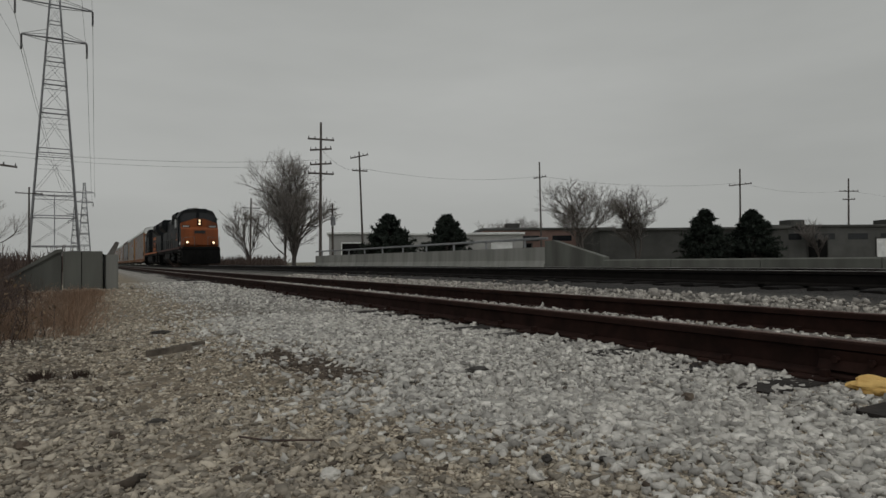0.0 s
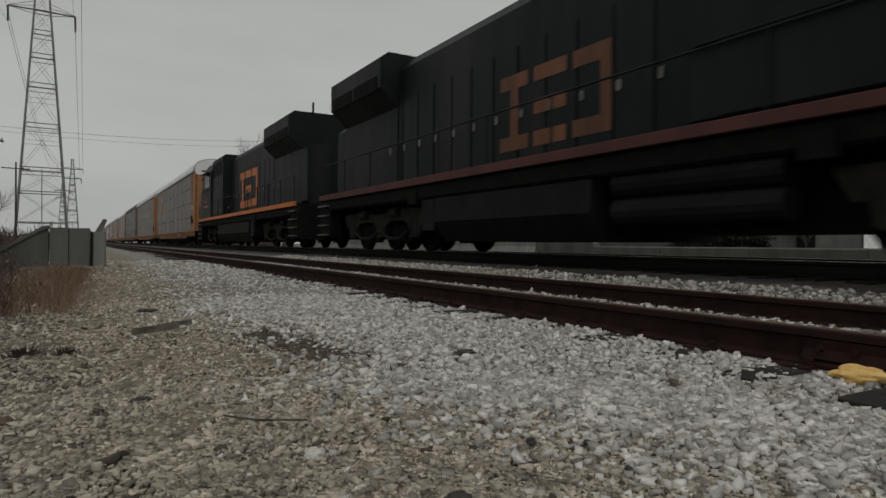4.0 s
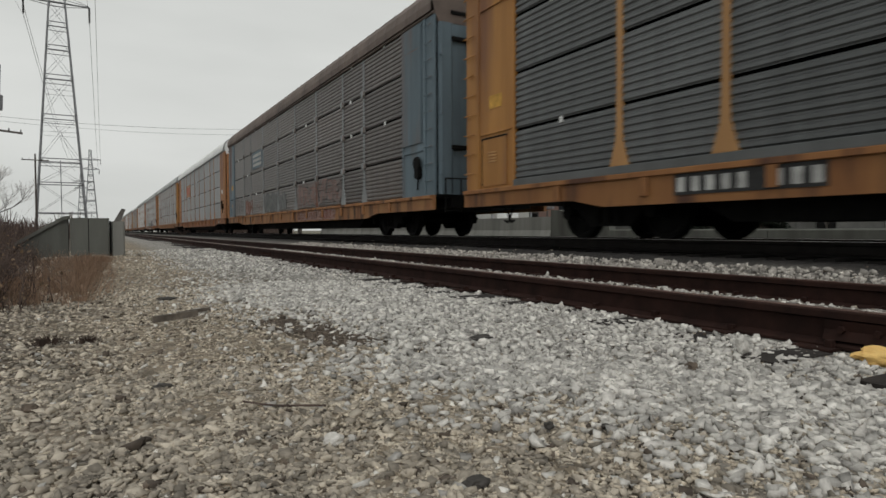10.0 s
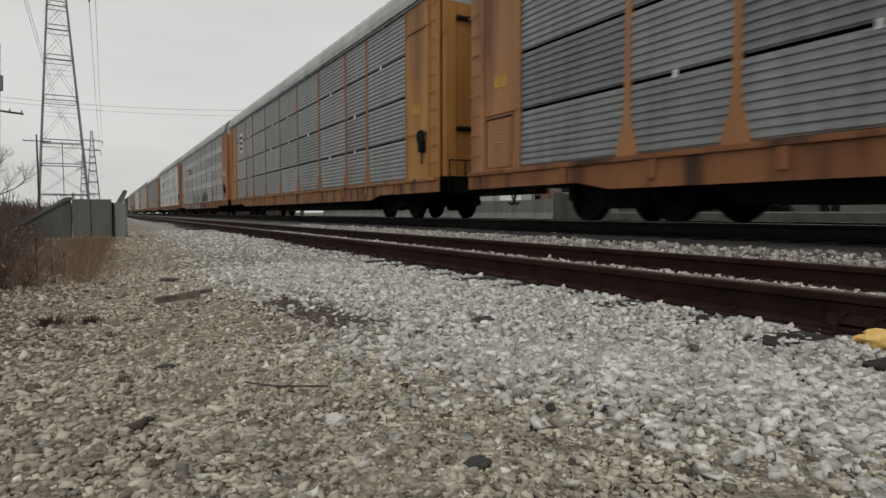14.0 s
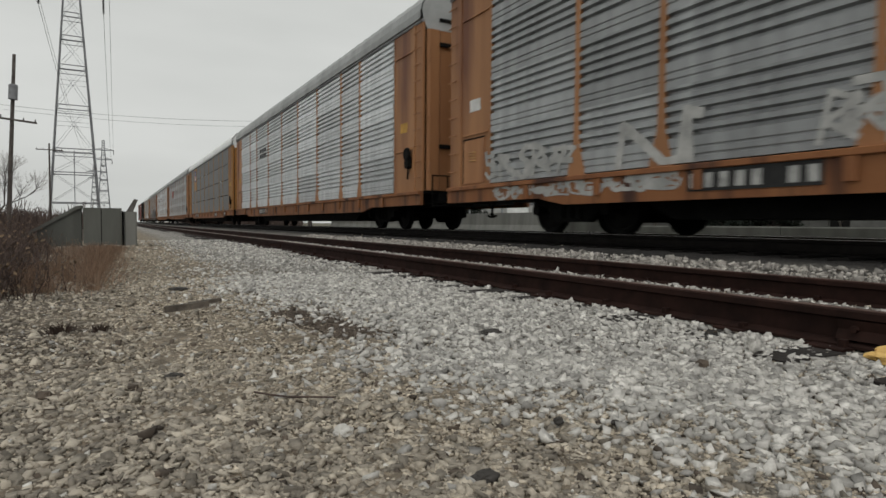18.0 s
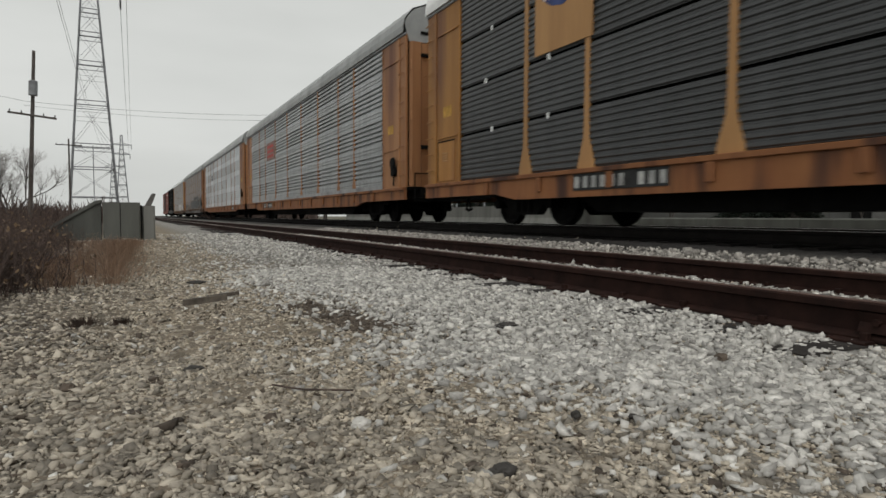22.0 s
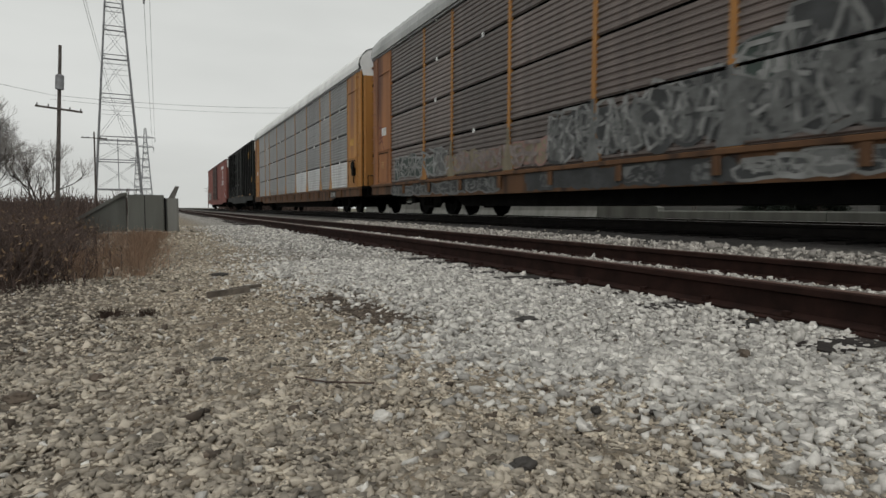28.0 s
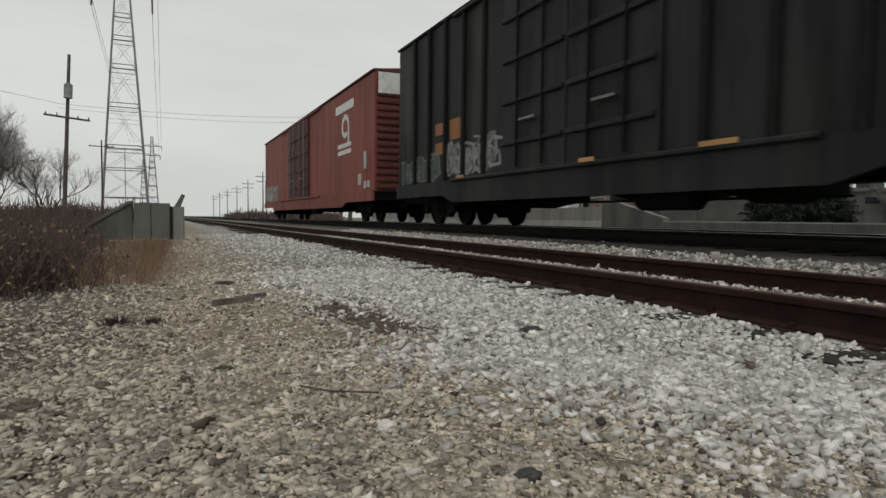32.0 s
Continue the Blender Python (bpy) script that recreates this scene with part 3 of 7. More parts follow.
def clip_row(pts, lo, hi):
    """The part of an outline between two heights."""
    for side, lim in ((1, lo), (-1, hi)):
        out = []
        for (a, b), (c, d) in zip(pts, pts[1:] + pts[:1]):
            if side * (b - lim) >= 0:
                out.append((a, b))
            if (b - lim) * (d - lim) < 0:
                out.append((a + (c - a) * (lim - b) / (d - b), lim))
        pts = out
        if len(pts) < 3:
            return []
    return pts


def painted(shapes, x, bands):
    """Flat outlines on the side, broken where the sheets leave a gap."""
    g = Geo()
    for pts in shapes:
        for lo, hi in bands:
            q = clip_row(list(pts), lo, hi)
            if q:
                g.add([(x, a, b) for a, b in q], [tuple(range(len(q)))])
    return g


def ribbon(pts, w):
    """The quads of a painted line."""
    out = []
    for p, q in zip(pts, pts[1:]):
        p2, q2 = Vector(p), Vector(q)
        if (q2 - p2).length < 1e-4:
            continue
        d = (q2 - p2).normalized() * w * 0.7
        e = Vector((-d.y, d.x)) / 0.7
        out.append([tuple(v) for v in (p2 - d - e, q2 + d - e, q2 + d + e, p2 - d + e)])
    return out


def graffiti(parent, rng, y0, y1, z0, z1, colours, x, gap=0.0):
    """Sprayed shapes side by side: ragged fills with outlines and loose inner lines that form no letters. colours: outline, fills."""
    bands = bands_of(gap)
    if z1 - z0 > 1.05 and len(colours) > 1:
        m = (z0 + z1) / 2
        graffiti(parent, rng, y0, y1, m - 0.15, z1, colours, x, gap)
        z1, x = m + 0.15, x - 0.004
    y = y0
    while y < y1 - 0.15:
        w = min(rng.uniform(0.5, 0.95) * (0.55 + 0.4 * (z1 - z0)), y1 - y + 0.1)
        top = z1 - rng.uniform(0, 0.3) * (z1 - z0)
        low = z0 + rng.uniform(0, 0.08) * (z1 - z0)
        c = (y + w / 2, (low + top) / 2)
        pts = []
        for k in range(14):
            a = 6.28319 * k / 14
            ca, sa = math.cos(a), math.sin(a)
            m = max(abs(ca), abs(sa)) ** 0.75
            r = rng.uniform(0.78, 1.15) / m
            pts.append((c[0] + 0.54 * w * ca * r, min(z1, max(z0, c[1] + 0.5 * (top - low) * sa * r))))
        fill = rng.choice(colours[1:]) if len(colours) > 1 else None
        body = None
        if fill:
            g = painted([pts], x, bands)
            if g.f:
                body = part("graffiti", g, SPRAY[fill], parent, f"{fill} sprayed graffiti")
        lines = ribbon(pts + pts[:1], rng.uniform(0.014, 0.03)) if fill or rng.random() < 0.5 else []
        for _ in range(rng.choice((4, 5, 6)) if fill else 6):
            a0, sw = rng.uniform(0, 6.28), rng.uniform(1.2, 3.6) * rng.choice((-1, 1))
            q = (c[0] + rng.uniform(-0.25, 0.25) * w, c[1] + rng.uniform(-0.28, 0.28) * (top - low))
            rx, rz = rng.uniform(0.08, 0.3) * w, rng.uniform(0.1, 0.3) * (top - low)
            if not fill:
                rx, rz = rx * 1.5, rz * 1.5
            lines += ribbon([(q[0] + rx * math.cos(a0 + sw * k / 6), q[1] + rz * math.sin(a0 + sw * k / 6)) for k in range(7)], rng.uniform(0.01, 0.026) * (1 if fill or colours[0] == "black" else 1.35))
        g = painted(lines, x - 0.003, bands)
        if g.f:
            tagged(part("outline", g, SPRAY[colours[0]], body or parent, f"{colours[0]} sprayed lines"), kind="stuff")
        y += w * rng.uniform(0.78, 0.98)


def bands_of(gap):
    return [(a, b - gap) for a, b in zip(ROWS_Z, ROWS_Z[1:])] if gap else [(0, 9)]


def scrawl(parent, colour, lines, w, x, gap=0.0):
    """Single sprayed lines, each through places along the side and up."""
    quads = [q for pts in lines for q in ribbon(pts, w)]
    g = painted(quads, x, [(0.4, 0.93)] + bands_of(gap) if gap else [(0, 9)])
    tagged(part("graffiti", g, SPRAY[colour], parent, f"{colour} sprayed lines"), kind="stuff")


def throw_up(parent, rng, y0, y1, z0, z1, colour, cell, w, x, gap=0.0):
    """A row of overlapping sprayed signs of upright bars and bows that form no letters; y falls from y0 to y1."""
    lines = []
    y = y0
    while y > y1 + 0.2:
        c = cell * rng.uniform(0.75, 1.2)
        lo, hi = z0 + rng.uniform(0, 0.12) * (z1 - z0), z1 - rng.uniform(0, 0.2) * (z1 - z0)
        tilt = rng.uniform(-0.12, 0.12)

        def at(u, v):
            return (y - (u + rng.gauss(0, 0.07)) * c - tilt * v, lo + (v + rng.gauss(0, 0.05)) * (hi - lo))
        kind = rng.randrange(5)
        if kind == 0:
            lines += [[at(0.1, 0), at(0.12, 1)], [at(0.12, 1), at(0.5, 0.45), at(0.85, 0.95)], [at(0.85, 0.95), at(0.8, 0.02)]]
        elif kind == 1:
            lines += [[at(0.5 + 0.42 * math.cos(k * 0.7), 0.5 + 0.48 * math.sin(k * 0.7)) for k in range(10)], [at(0.35, 0.5), at(0.7, 0.55)]]
        elif kind == 2:
            lines += [[at(0.1, 0.98), at(0.9, 0.9)], [at(0.5, 0.95), at(0.45, 0.0)], [at(0.2, 0.5), at(0.8, 0.42)]]
        elif kind == 3:
            lines += [[at(0.85, 0.9), at(0.3, 0.98), at(0.12, 0.7), at(0.75, 0.45), at(0.85, 0.15), at(0.3, 0.02), at(0.1, 0.2)]]
        else:
            lines += [[at(0.12, 0), at(0.15, 0.98), at(0.75, 0.8), at(0.2, 0.5), at(0.88, 0.02)]]
        for _ in range(4):
            u, v = rng.uniform(0.05, 0.8), rng.uniform(0.05, 0.7)
            lines.append([at(u, v), at(u + rng.uniform(-0.2, 0.25), v + rng.uniform(0.1, 0.3))])
        y -= c * rng.uniform(0.82, 0.98)
    quads = [q for pts in lines for q in ribbon(pts, w * rng.uniform(0.6, 1.1))]
    g = painted(quads, x, bands_of(gap))
    tagged(part("graffiti", g, SPRAY[colour], parent, f"{colour} sprayed lines"), kind="stuff")


SPRAY = {
    "white": material("white_spray", (0.5, 0.5, 0.48), 0.7, 0, (0.3, 0.3, 0.29), 3),
    "pale grey": material("pale_spray", (0.3, 0.305, 0.3), 0.7, 0, (0.15, 0.155, 0.15), 4, fine=20),
    "dull grey": material("dull_grey_spray", (0.17, 0.175, 0.173), 0.7, 0, (0.085, 0.088, 0.087), 4, fine=20),
    "dull green": material("dull_green_spray", (0.06, 0.085, 0.075), 0.7, 0, (0.04, 0.052, 0.046), 3),
    "black": material("black_spray", (0.03, 0.03, 0.032), 0.7, 0, scale=3),
    "green": material("green_spray", (0.06, 0.2, 0.11), 0.7, 0, (0.04, 0.11, 0.07), 3),
    "blue": material("blue_spray", (0.05, 0.105, 0.17), 0.7, 0, (0.03, 0.055, 0.09), 3),
    "pink": material("pink_spray", (0.3, 0.19, 0.165), 0.7, 0, (0.17, 0.105, 0.09), 3),
    "dull yellow": material("dull_yellow_spray", (0.25, 0.22, 0.15), 0.7, 0, (0.15, 0.125, 0.09), 3),
    "dark grey": material("dark_grey_spray", (0.06, 0.063, 0.065), 0.7, 0, (0.035, 0.037, 0.038), 3),
    "dusty": material("dusty_pale_spray", (0.3, 0.255, 0.24), 0.8, 0, (0.13, 0.11, 0.103), 5, amount=0.8, fine=20),
    "rust": material("rust_bleed", (0.2, 0.085, 0.05), 0.8, 0, (0.09, 0.05, 0.036), 4, fine=20),
    "red": material("red_spray", (0.24, 0.075, 0.05), 0.7, 0, (0.14, 0.05, 0.035), 3),
}
BAR_WHITE = material("faded_white_lettering", (0.5, 0.5, 0.48), 0.7, 0, (0.28, 0.28, 0.27), 6)
BAR_DARK = material("dark_lettering", (0.03, 0.03, 0.03), 0.7, 0, scale=6)
BAR_RED = material("red_sign_paint", (0.5, 0.06, 0.05), 0.6, 0, (0.36, 0.05, 0.04), 4)
BAR_BLUE = material("blue_sign_paint", (0.06, 0.1, 0.3), 0.6, 0, scale=4)
BAR_YELLOW = material("yellow_lettering", (0.6, 0.33, 0.05), 0.6, 0, scale=6)


def steel(name, base, dark, stain=None, vary=0.2):
    return material(name, base, 0.36, 0.3, dark, 2.2, amount=0.8, fine=50, streak=True, vary=vary, stain=stain, stain_scale=1.2, spec=0.7)


PANEL = {
    "grey": steel("dull_galvanised_sheet", (0.118, 0.125, 0.126), (0.064, 0.068, 0.069)),
    "mid": steel("grey_galvanised_sheet", (0.26, 0.275, 0.28), (0.15, 0.158, 0.163), (0.12, 0.126, 0.13)),
    "silver": steel("bright_galvanised_sheet", (0.74, 0.762, 0.775), (0.4, 0.415, 0.425), (0.3, 0.31, 0.317)),
    "worn": steel("worn_silver_sheet", (0.42, 0.433, 0.438), (0.18, 0.187, 0.189), (0.14, 0.145, 0.147)),
    "dark": steel("dark_grey_sheet", (0.06, 0.062, 0.064), (0.033, 0.035, 0.036)),
    "umber": steel("dark_umber_sheet", (0.105, 0.088, 0.079), (0.05, 0.043, 0.039), (0.07, 0.056, 0.049), 0.3),
    "brown": steel("rust_brown_sheet", (0.15, 0.118, 0.105), (0.07, 0.056, 0.051), (0.085, 0.07, 0.063), 0.32),
}
FRAME = {
    "yellow": material("yellow_ochre_paint", (0.44, 0.21, 0.05), 0.6, 0, (0.28, 0.125, 0.035), 1.2, streak=True, stain=(0.2, 0.085, 0.035)),
    "orange": material("orange_ochre_paint", (0.43, 0.21, 0.09), 0.6, 0, (0.27, 0.12, 0.052), 1.2, streak=True, stain=(0.18, 0.07, 0.035)),
    "brown": material("brown_ochre_paint", (0.38, 0.16, 0.06), 0.65, 0, (0.2, 0.085, 0.035), 1.2, streak=True, stain=(0.12, 0.05, 0.03)),
    "grey": material("pale_grey_post_paint", (0.3, 0.32, 0.33), 0.65, 0, (0.19, 0.2, 0.2), 1.2, streak=True, stain=(0.22, 0.12, 0.07)),
    "blue": material("faded_blue_paint", (0.15, 0.205, 0.24), 0.65, 0, (0.08, 0.11, 0.13), 1.2, streak=True, stain=(0.14, 0.09, 0.07)),
    "pale": material("pale_ochre_paint", (0.48, 0.27, 0.105), 0.6, 0, (0.32, 0.165, 0.065), 1.2, streak=True),
}
SILL = {
    "orange": material("rusty_orange_sill", (0.32, 0.135, 0.05), 0.7, 0, (0.17, 0.062, 0.027), 1.6, amount=0.8, streak=True, stain=(0.06, 0.026, 0.017), stain_scale=2.2),
    "yellow": material("rusty_yellow_sill", (0.31, 0.145, 0.05), 0.7, 0, (0.19, 0.078, 0.03), 1.6, amount=0.8, streak=True, stain=(0.08, 0.035, 0.02), stain_scale=2.2),
    "dark": material("sooty_brown_sill", (0.15, 0.072, 0.03), 0.75, 0, (0.06, 0.03, 0.016), 1.8, amount=0.9, streak=True, stain=(0.025, 0.015, 0.011), stain_scale=2.4),
    "brown": material("grimy_brown_sill", (0.37, 0.19, 0.075), 0.75, 0, (0.17, 0.062, 0.03), 1.8, amount=0.9, streak=True, stain=(0.05, 0.026, 0.018), stain_scale=2.4),
}
ROOF_PALE = material("pale_roof_sheet", (0.8, 0.81, 0.8), 0.5, 0.0, (0.62, 0.63, 0.62), 1.0, streak=False)
ROOF_GREY = material("dull_roof_sheet", (0.42, 0.43, 0.425), 0.55, 0.1, (0.28, 0.29, 0.285), 1.0)
ROOF_BROWN = material("rusty_roof_sheet", (0.17, 0.13, 0.11), 0.7, 0.1, (0.1, 0.08, 0.07), 1.0)


def auto_carrier(spec, offset):
    """A closed double-ended auto carrier on its flat car."""
    rng = random.Random(spec["seed"])
    car = tagged(new("auto_carrier"), spec["label"], "freight wagon", group="auto carriers of the train")
    post_m, sill_m, corner_m, sheet = FRAME[spec["post"]], SILL[spec["sill"]], FRAME[spec["corner"]], PANEL[spec["panel"]]
    ribs, deep, flats = spec["ribs"]
    gap = spec["gap"]

    # flat car
    def sill():
        g = Geo()
        g.poly([(-HALF, 0.6), (-HALF + 3.2, 0.6), (-HALF + 3.9, 0.48), (HALF - 3.9, 0.48), (HALF - 3.2, 0.6), (HALF, 0.6), (HALF, 0.93), (-HALF, 0.93)], "x", -0.04, 0.04)
        return g
    for s in (-1, 1):
        sd = part("side_sill", sill, sill_m, car, "deep flat-car side sill with rust streaks", key="side_sill", at=pose(s * 1.54, 0, 0))
        if s < 0:
            for k in range(12):
                part("stake_pocket", lambda: Geo().cbox(-0.05, 0.0, -0.07, 0.07, 0.6, 0.845, 0.02, "z"), sill_m, sd, key="stake_pocket", at=pose(-0.04, -HALF + 2.3 + k * 1.8, 0))
    part("sill_flange", lambda: Geo().cbox(-1.625, -1.583, -HALF + 0.02, HALF - 0.02, 0.85, 0.926, 0.008), sill_m, car, "rubbing rail along the sill's top", key="sill_flange")
    part("deck", lambda: Geo().box(-1.5, 1.5, -HALF, HALF, 0.88, 0.94), BLACK, car, key="deck")
    part("centre_sill", lambda: Geo().poly([(-HALF, 0.66), (-7.5, 0.6), (-6.8, 0.24), (6.8, 0.24), (7.5, 0.6), (HALF, 0.66), (HALF, 0.88), (-HALF, 0.88)], "x", -1.1, 1.1), BLACK, car, key="centre_sill")
    # added solid box: its black paints the shade of the hollow inside
    part("inner_shell", lambda: Geo().box(-1.42, 1.42, -HALF + 0.12, HALF - 0.12, 1.0, 4.9), UNLIT_FILL, car, "near-black fill standing for the unlit inside behind the gaps", key="inner_shell")
    for s in (-1, 1):
        truck(car, s * 9.0)
        coupling(car, s * (HALF - 0.05), s)
    # brake gear under the frame
    part("brake_pipe", lambda: Geo().tube((-0.7, -8, 0.72), (-0.7, 8, 0.72), 0.03).tube((-0.75, -2, 0.62), (-0.75, -0.9, 0.62), 0.16, n=12), BLACK, car, key="brake_pipe")

    # side sheets, bay by bay and row by row
    posts = [-HALF + 1.65]
    for w in BAYS:
        posts.append(posts[-1] + w)
    for i, (a, b) in enumerate(zip(posts, posts[1:])):
        for z0, z1 in zip(ROWS_Z, ROWS_Z[1:]):
            w, h = b - a - 0.06, z1 - z0 - gap
            mat = sheet
            if spec.get("fresh") and z0 == ROWS_Z[0] and i in (0, 2, 3):
                mat = PANEL["silver"]
            sh = part("side_sheet", panel_geo(w, h, ribs, deep, flats), mat, car, key=("sheet", round(w, 2), round(h, 2), ribs, deep, flats), at=pose(-1.5, a + 0.03, z0))
            if gap > 0.03 and rng.random() < 0.5:
                part("clip", lambda: Geo().cbox(-0.03, 0.01, -0.03, 0.03, -0.04, 0.06, 0.01, "z"), ROOF_PALE, sh, key="clip", at=pose(-0.02, w * rng.uniform(0.4, 0.6), h))
    if spec.get("base"):
        part("base_strip", lambda: Geo().cbox(-1.56, -1.535, -HALF + 1.65, HALF - 1.65, 0.93, 1.05, 0.006), sheet, car, "plain sheet strip above the sill", key="base_strip")
    far = Geo()
    for z0, z1 in zip(ROWS_Z, ROWS_Z[1:]):
        far.box(1.5, 1.53, posts[0], posts[-1], z0, z1 - gap)
    part("far_side_sheet", far, sheet, car, key=("far_sheet", gap))
    for p in posts[1:-1]:
        part("post", post_geo, post_m, car, key="post", at=pose(-1.53 if flats else -1.5, p, 0))
        part("post", post_geo, post_m, car, key="post", at=pose(1.5, p, 0, 0, 0, 180))
    for p in posts[1:-1] if spec.get("plate") else ():
        for z in ROWS_Z[1:4]:
            part("bracket", lambda: Geo().cbox(-0.06, 0.0, -0.1, 0.1, -0.09, 0.09, 0.03, "x"), post_m, car, "bolted bracket on the post", key="bracket", at=pose(-1.515, p, z))
    for s in (-1, 1):
        for e in (-1, 1):
            # corner sheets at both ends of both sides
            m = pose(s * 1.5, e * (HALF - 1.65), 0) @ (Matrix.Diagonal((1, 1, 1, 1)) if s < 0 else Matrix.Rotation(math.pi, 4, "Z"))
            flip = (e > 0) == (s < 0)
            c = part("corner_sheet", corner_geo(1.65), corner_m, car, "painted corner sheet", key=("corner", flip), at=m)
            if not flip:
                c.matrix_basis = pose(s * 1.5, e * HALF, 0) @ (Matrix.Identity(4) if s < 0 else Matrix.Rotation(math.pi, 4, "Z"))
                c.data = corner_mirror()
                c.material_slots[0].link = "OBJECT"
                c.material_slots[0].material = corner_m
            bits = [("corner_post", 1.15, 1.27, 0.93, 4.94, 0.055), ("corner_strap", 0.0, 0.07, 0.93, 4.94, 0.045), ("corner_rib", 0.1, 1.09, 1.95, 1.99, 0.06), ("corner_rib", 0.1, 1.09, 4.3, 4.33, 0.06)]
            for bit, ya, yb, za, zb, out in bits if s < 0 else ():
                ya, yb = (ya, yb) if flip else (1.65 - yb, 1.65 - ya)
                part(bit, Geo().cbox(-out, -0.028, ya, yb, za, zb, 0.008, "z"), corner_m, c, key=(bit, flip, za))
            if s < 0:
                for k in range(10):
                    part("ladder_rung", lambda: Geo().tube((0, -0.17, 0), (0, 0.17, 0), 0.014), corner_m, c, key="rung", at=pose(-0.09, 1.45 if flip else 0.2, 1.25 + 0.38 * k))
                if e < 0:
                    part("door_lock", lambda: Geo().cbox(-0.12, 0.0, -0.1, 0.1, 1.2, 1.5, 0.05, "x").tube((-0.13, 0, 1.55), (-0.08, 0, 1.55), 0.15, 0.17, n=14).tube((-0.06, 0.03, 0.95), (-0.06, 0.0, 1.25), 0.02), BLACK, c, "grimy hand-brake wheel and box", key="door_lock", at=pose(-0.02, 0.95 if flip else 0.7, rng.uniform(0, 0.4)))
                if e > 0 or spec.get("fresh"):
                    mid = 0.62 if flip else 1.03
                    panel = part("access_panel", lambda: Geo().cbox(-0.02, 0.0, -0.4, 0.4, 0.98, 1.86, 0.006, "z"), corner_m, c, "framed access panel", key="access_panel", at=pose(-0.03, mid, 0))
                    part("panel_edge", lambda: Geo().box(-0.026, -0.02, -0.42, 0.42, 1.86, 1.89).box(-0.026, -0.02, 0.4, 0.42, 0.98, 1.86), BLACK, panel, key="panel_edge")
                    for k in range(4):
                        part("grille_slat", lambda: Geo().cbox(-0.012, 0.0, -0.13, 0.13, 0, 0.03, 0.004, "y"), FRAME["pale"], panel, key="grille_slat", at=pose(-0.02, 0.05, 1.42 + 0.055 * k))
                part("placard", lambda: Geo().box(-0.004, 0, -0.2, 0.2, 0, 0.24), BAR_YELLOW if rng.random() < 0.6 else WHITE, c, key="placard", at=pose(-0.034, 0.6 if flip else 1.05, 2.42))
    part("top_rail", lambda: Geo().cbox(-1.565, -1.5, -HALF, HALF, 4.88, 4.946, 0.015).cbox(1.5, 1.565, -HALF, HALF, 4.88, 4.946, 0.015), ROOF_BROWN if spec["roof"] == "brown" else GALV, car, "roof gutter rail", key="top_rail")
    roof_m = {"brown": ROOF_BROWN, "pale": ROOF_PALE, "grey": ROOF_GREY}[spec["roof"]]
    part("roof", roof_geo, roof_m, car, "arched ribbed roof", key="roof", smooth=False)
    for e in (-1, 1):
        re = part("roof_end", roof_end_geo, roof_m, car, "pale upper end sheet", key="roof_end", at=pose(0, e * (HALF - 0.02), 0, 0, 0, 0 if e < 0 else 180))
        for x in (-1.1, 0.15):
            part("slot", lambda: Geo().cbox(0, 0.95, -0.03, 0.0, -0.045, 0.045, 0.01, "x"), BLACK, re, "dark slot", key="roof_slot", at=pose(x, -0.012, 4.98))
        for x in (-0.62, -0.03, 0.57):
            part("seam", lambda: Geo().box(-0.03, 0.03, -0.03, 0.0, 4.78, 5.62), roof_m, re, key="roof_seam", at=pose(x, -0.012, 0))
        for s in (-1, 1):
            d = part("end_door", end_door_geo, corner_m, car, "folded end door", key="end_door", at=pose(0, e * HALF, 0, 0, 0, 0 if e < 0 else 180) @ pose(-1.42 if s < 0 else 0.02, 0, 0))
            for z in (2.0, 4.4):
                part("slot", lambda: Geo().cbox(0.3, 1.1, -0.06, 0.0, -0.05, 0.05, 0.015, "x"), BLACK, d, key="slot", at=pose(0, 0, z))
            for k in range(3):
                part("hinge", lambda: Geo().tube((0, 0, 0), (0, 0, 0.25), 0.035), corner_m, d, key="hinge", at=pose(0.04 if s < 0 else 1.36, -0.05, 1.4 + 1.3 * k))
        part("grab_iron", lambda: Geo().tube((-1.3, 0, 1.3), (-0.7, 0, 1.3), 0.015).tube((-1.3, 0, 0.55), (-1.3, 0, 1.3), 0.015).tube((-0.9, 0, 0.55), (-0.9, 0, 1.3), 0.015).tube((-1.3, 0, 0.58), (-0.9, 0, 0.58), 0.015), BLACK, car, key="grab_iron", at=pose(0, e * (HALF + 0.08), 0))

    xs = -1.5 - deep - 0.004
    if spec.get("plate"):
        pl = part("door_panel", Geo().cbox(-1.56, -1.53, -HALF + 0.55, -HALF + 1.6, 2.15, 4.86, 0.008, "z"), FRAME["blue"], car, "pale blue replacement panel")
        part("rivet_strip", Geo().cbox(-1.572, -1.56, -HALF + 0.6, -HALF + 0.66, 2.2, 4.8, 0.004, "z"), FRAME["blue"], pl)
    # signs and lettering, as plain shapes
    for kind, y0, z0, w, h in spec.get("signs", ()):
        if kind == "dark":
            g = Geo()
            for k in range(2):
                for j in range(3):
                    g.box(xs - 0.004, xs, y0 - w / 2 + w * (0.02 + 0.34 * j), y0 - w / 2 + w * (0.26 + 0.34 * j), z0 + h * (0.05 + 0.5 * k), z0 + h * (0.4 + 0.5 * k))
            part("mark_bars", g, BAR_DARK, car, "dark faded lettering bars")
            continue
        sg = part("sign_plate", Geo().box(xs - 0.02, xs, y0 - w / 2, y0 + w / 2, z0, z0 + h), {"red": BAR_RED, "white": WHITE, "shield": FRAME["pale"], "pink": SPRAY["pink"], "rose": FRAME["orange"], "blue": FRAME["blue"]}[kind], car, "painted sign plate on the side")
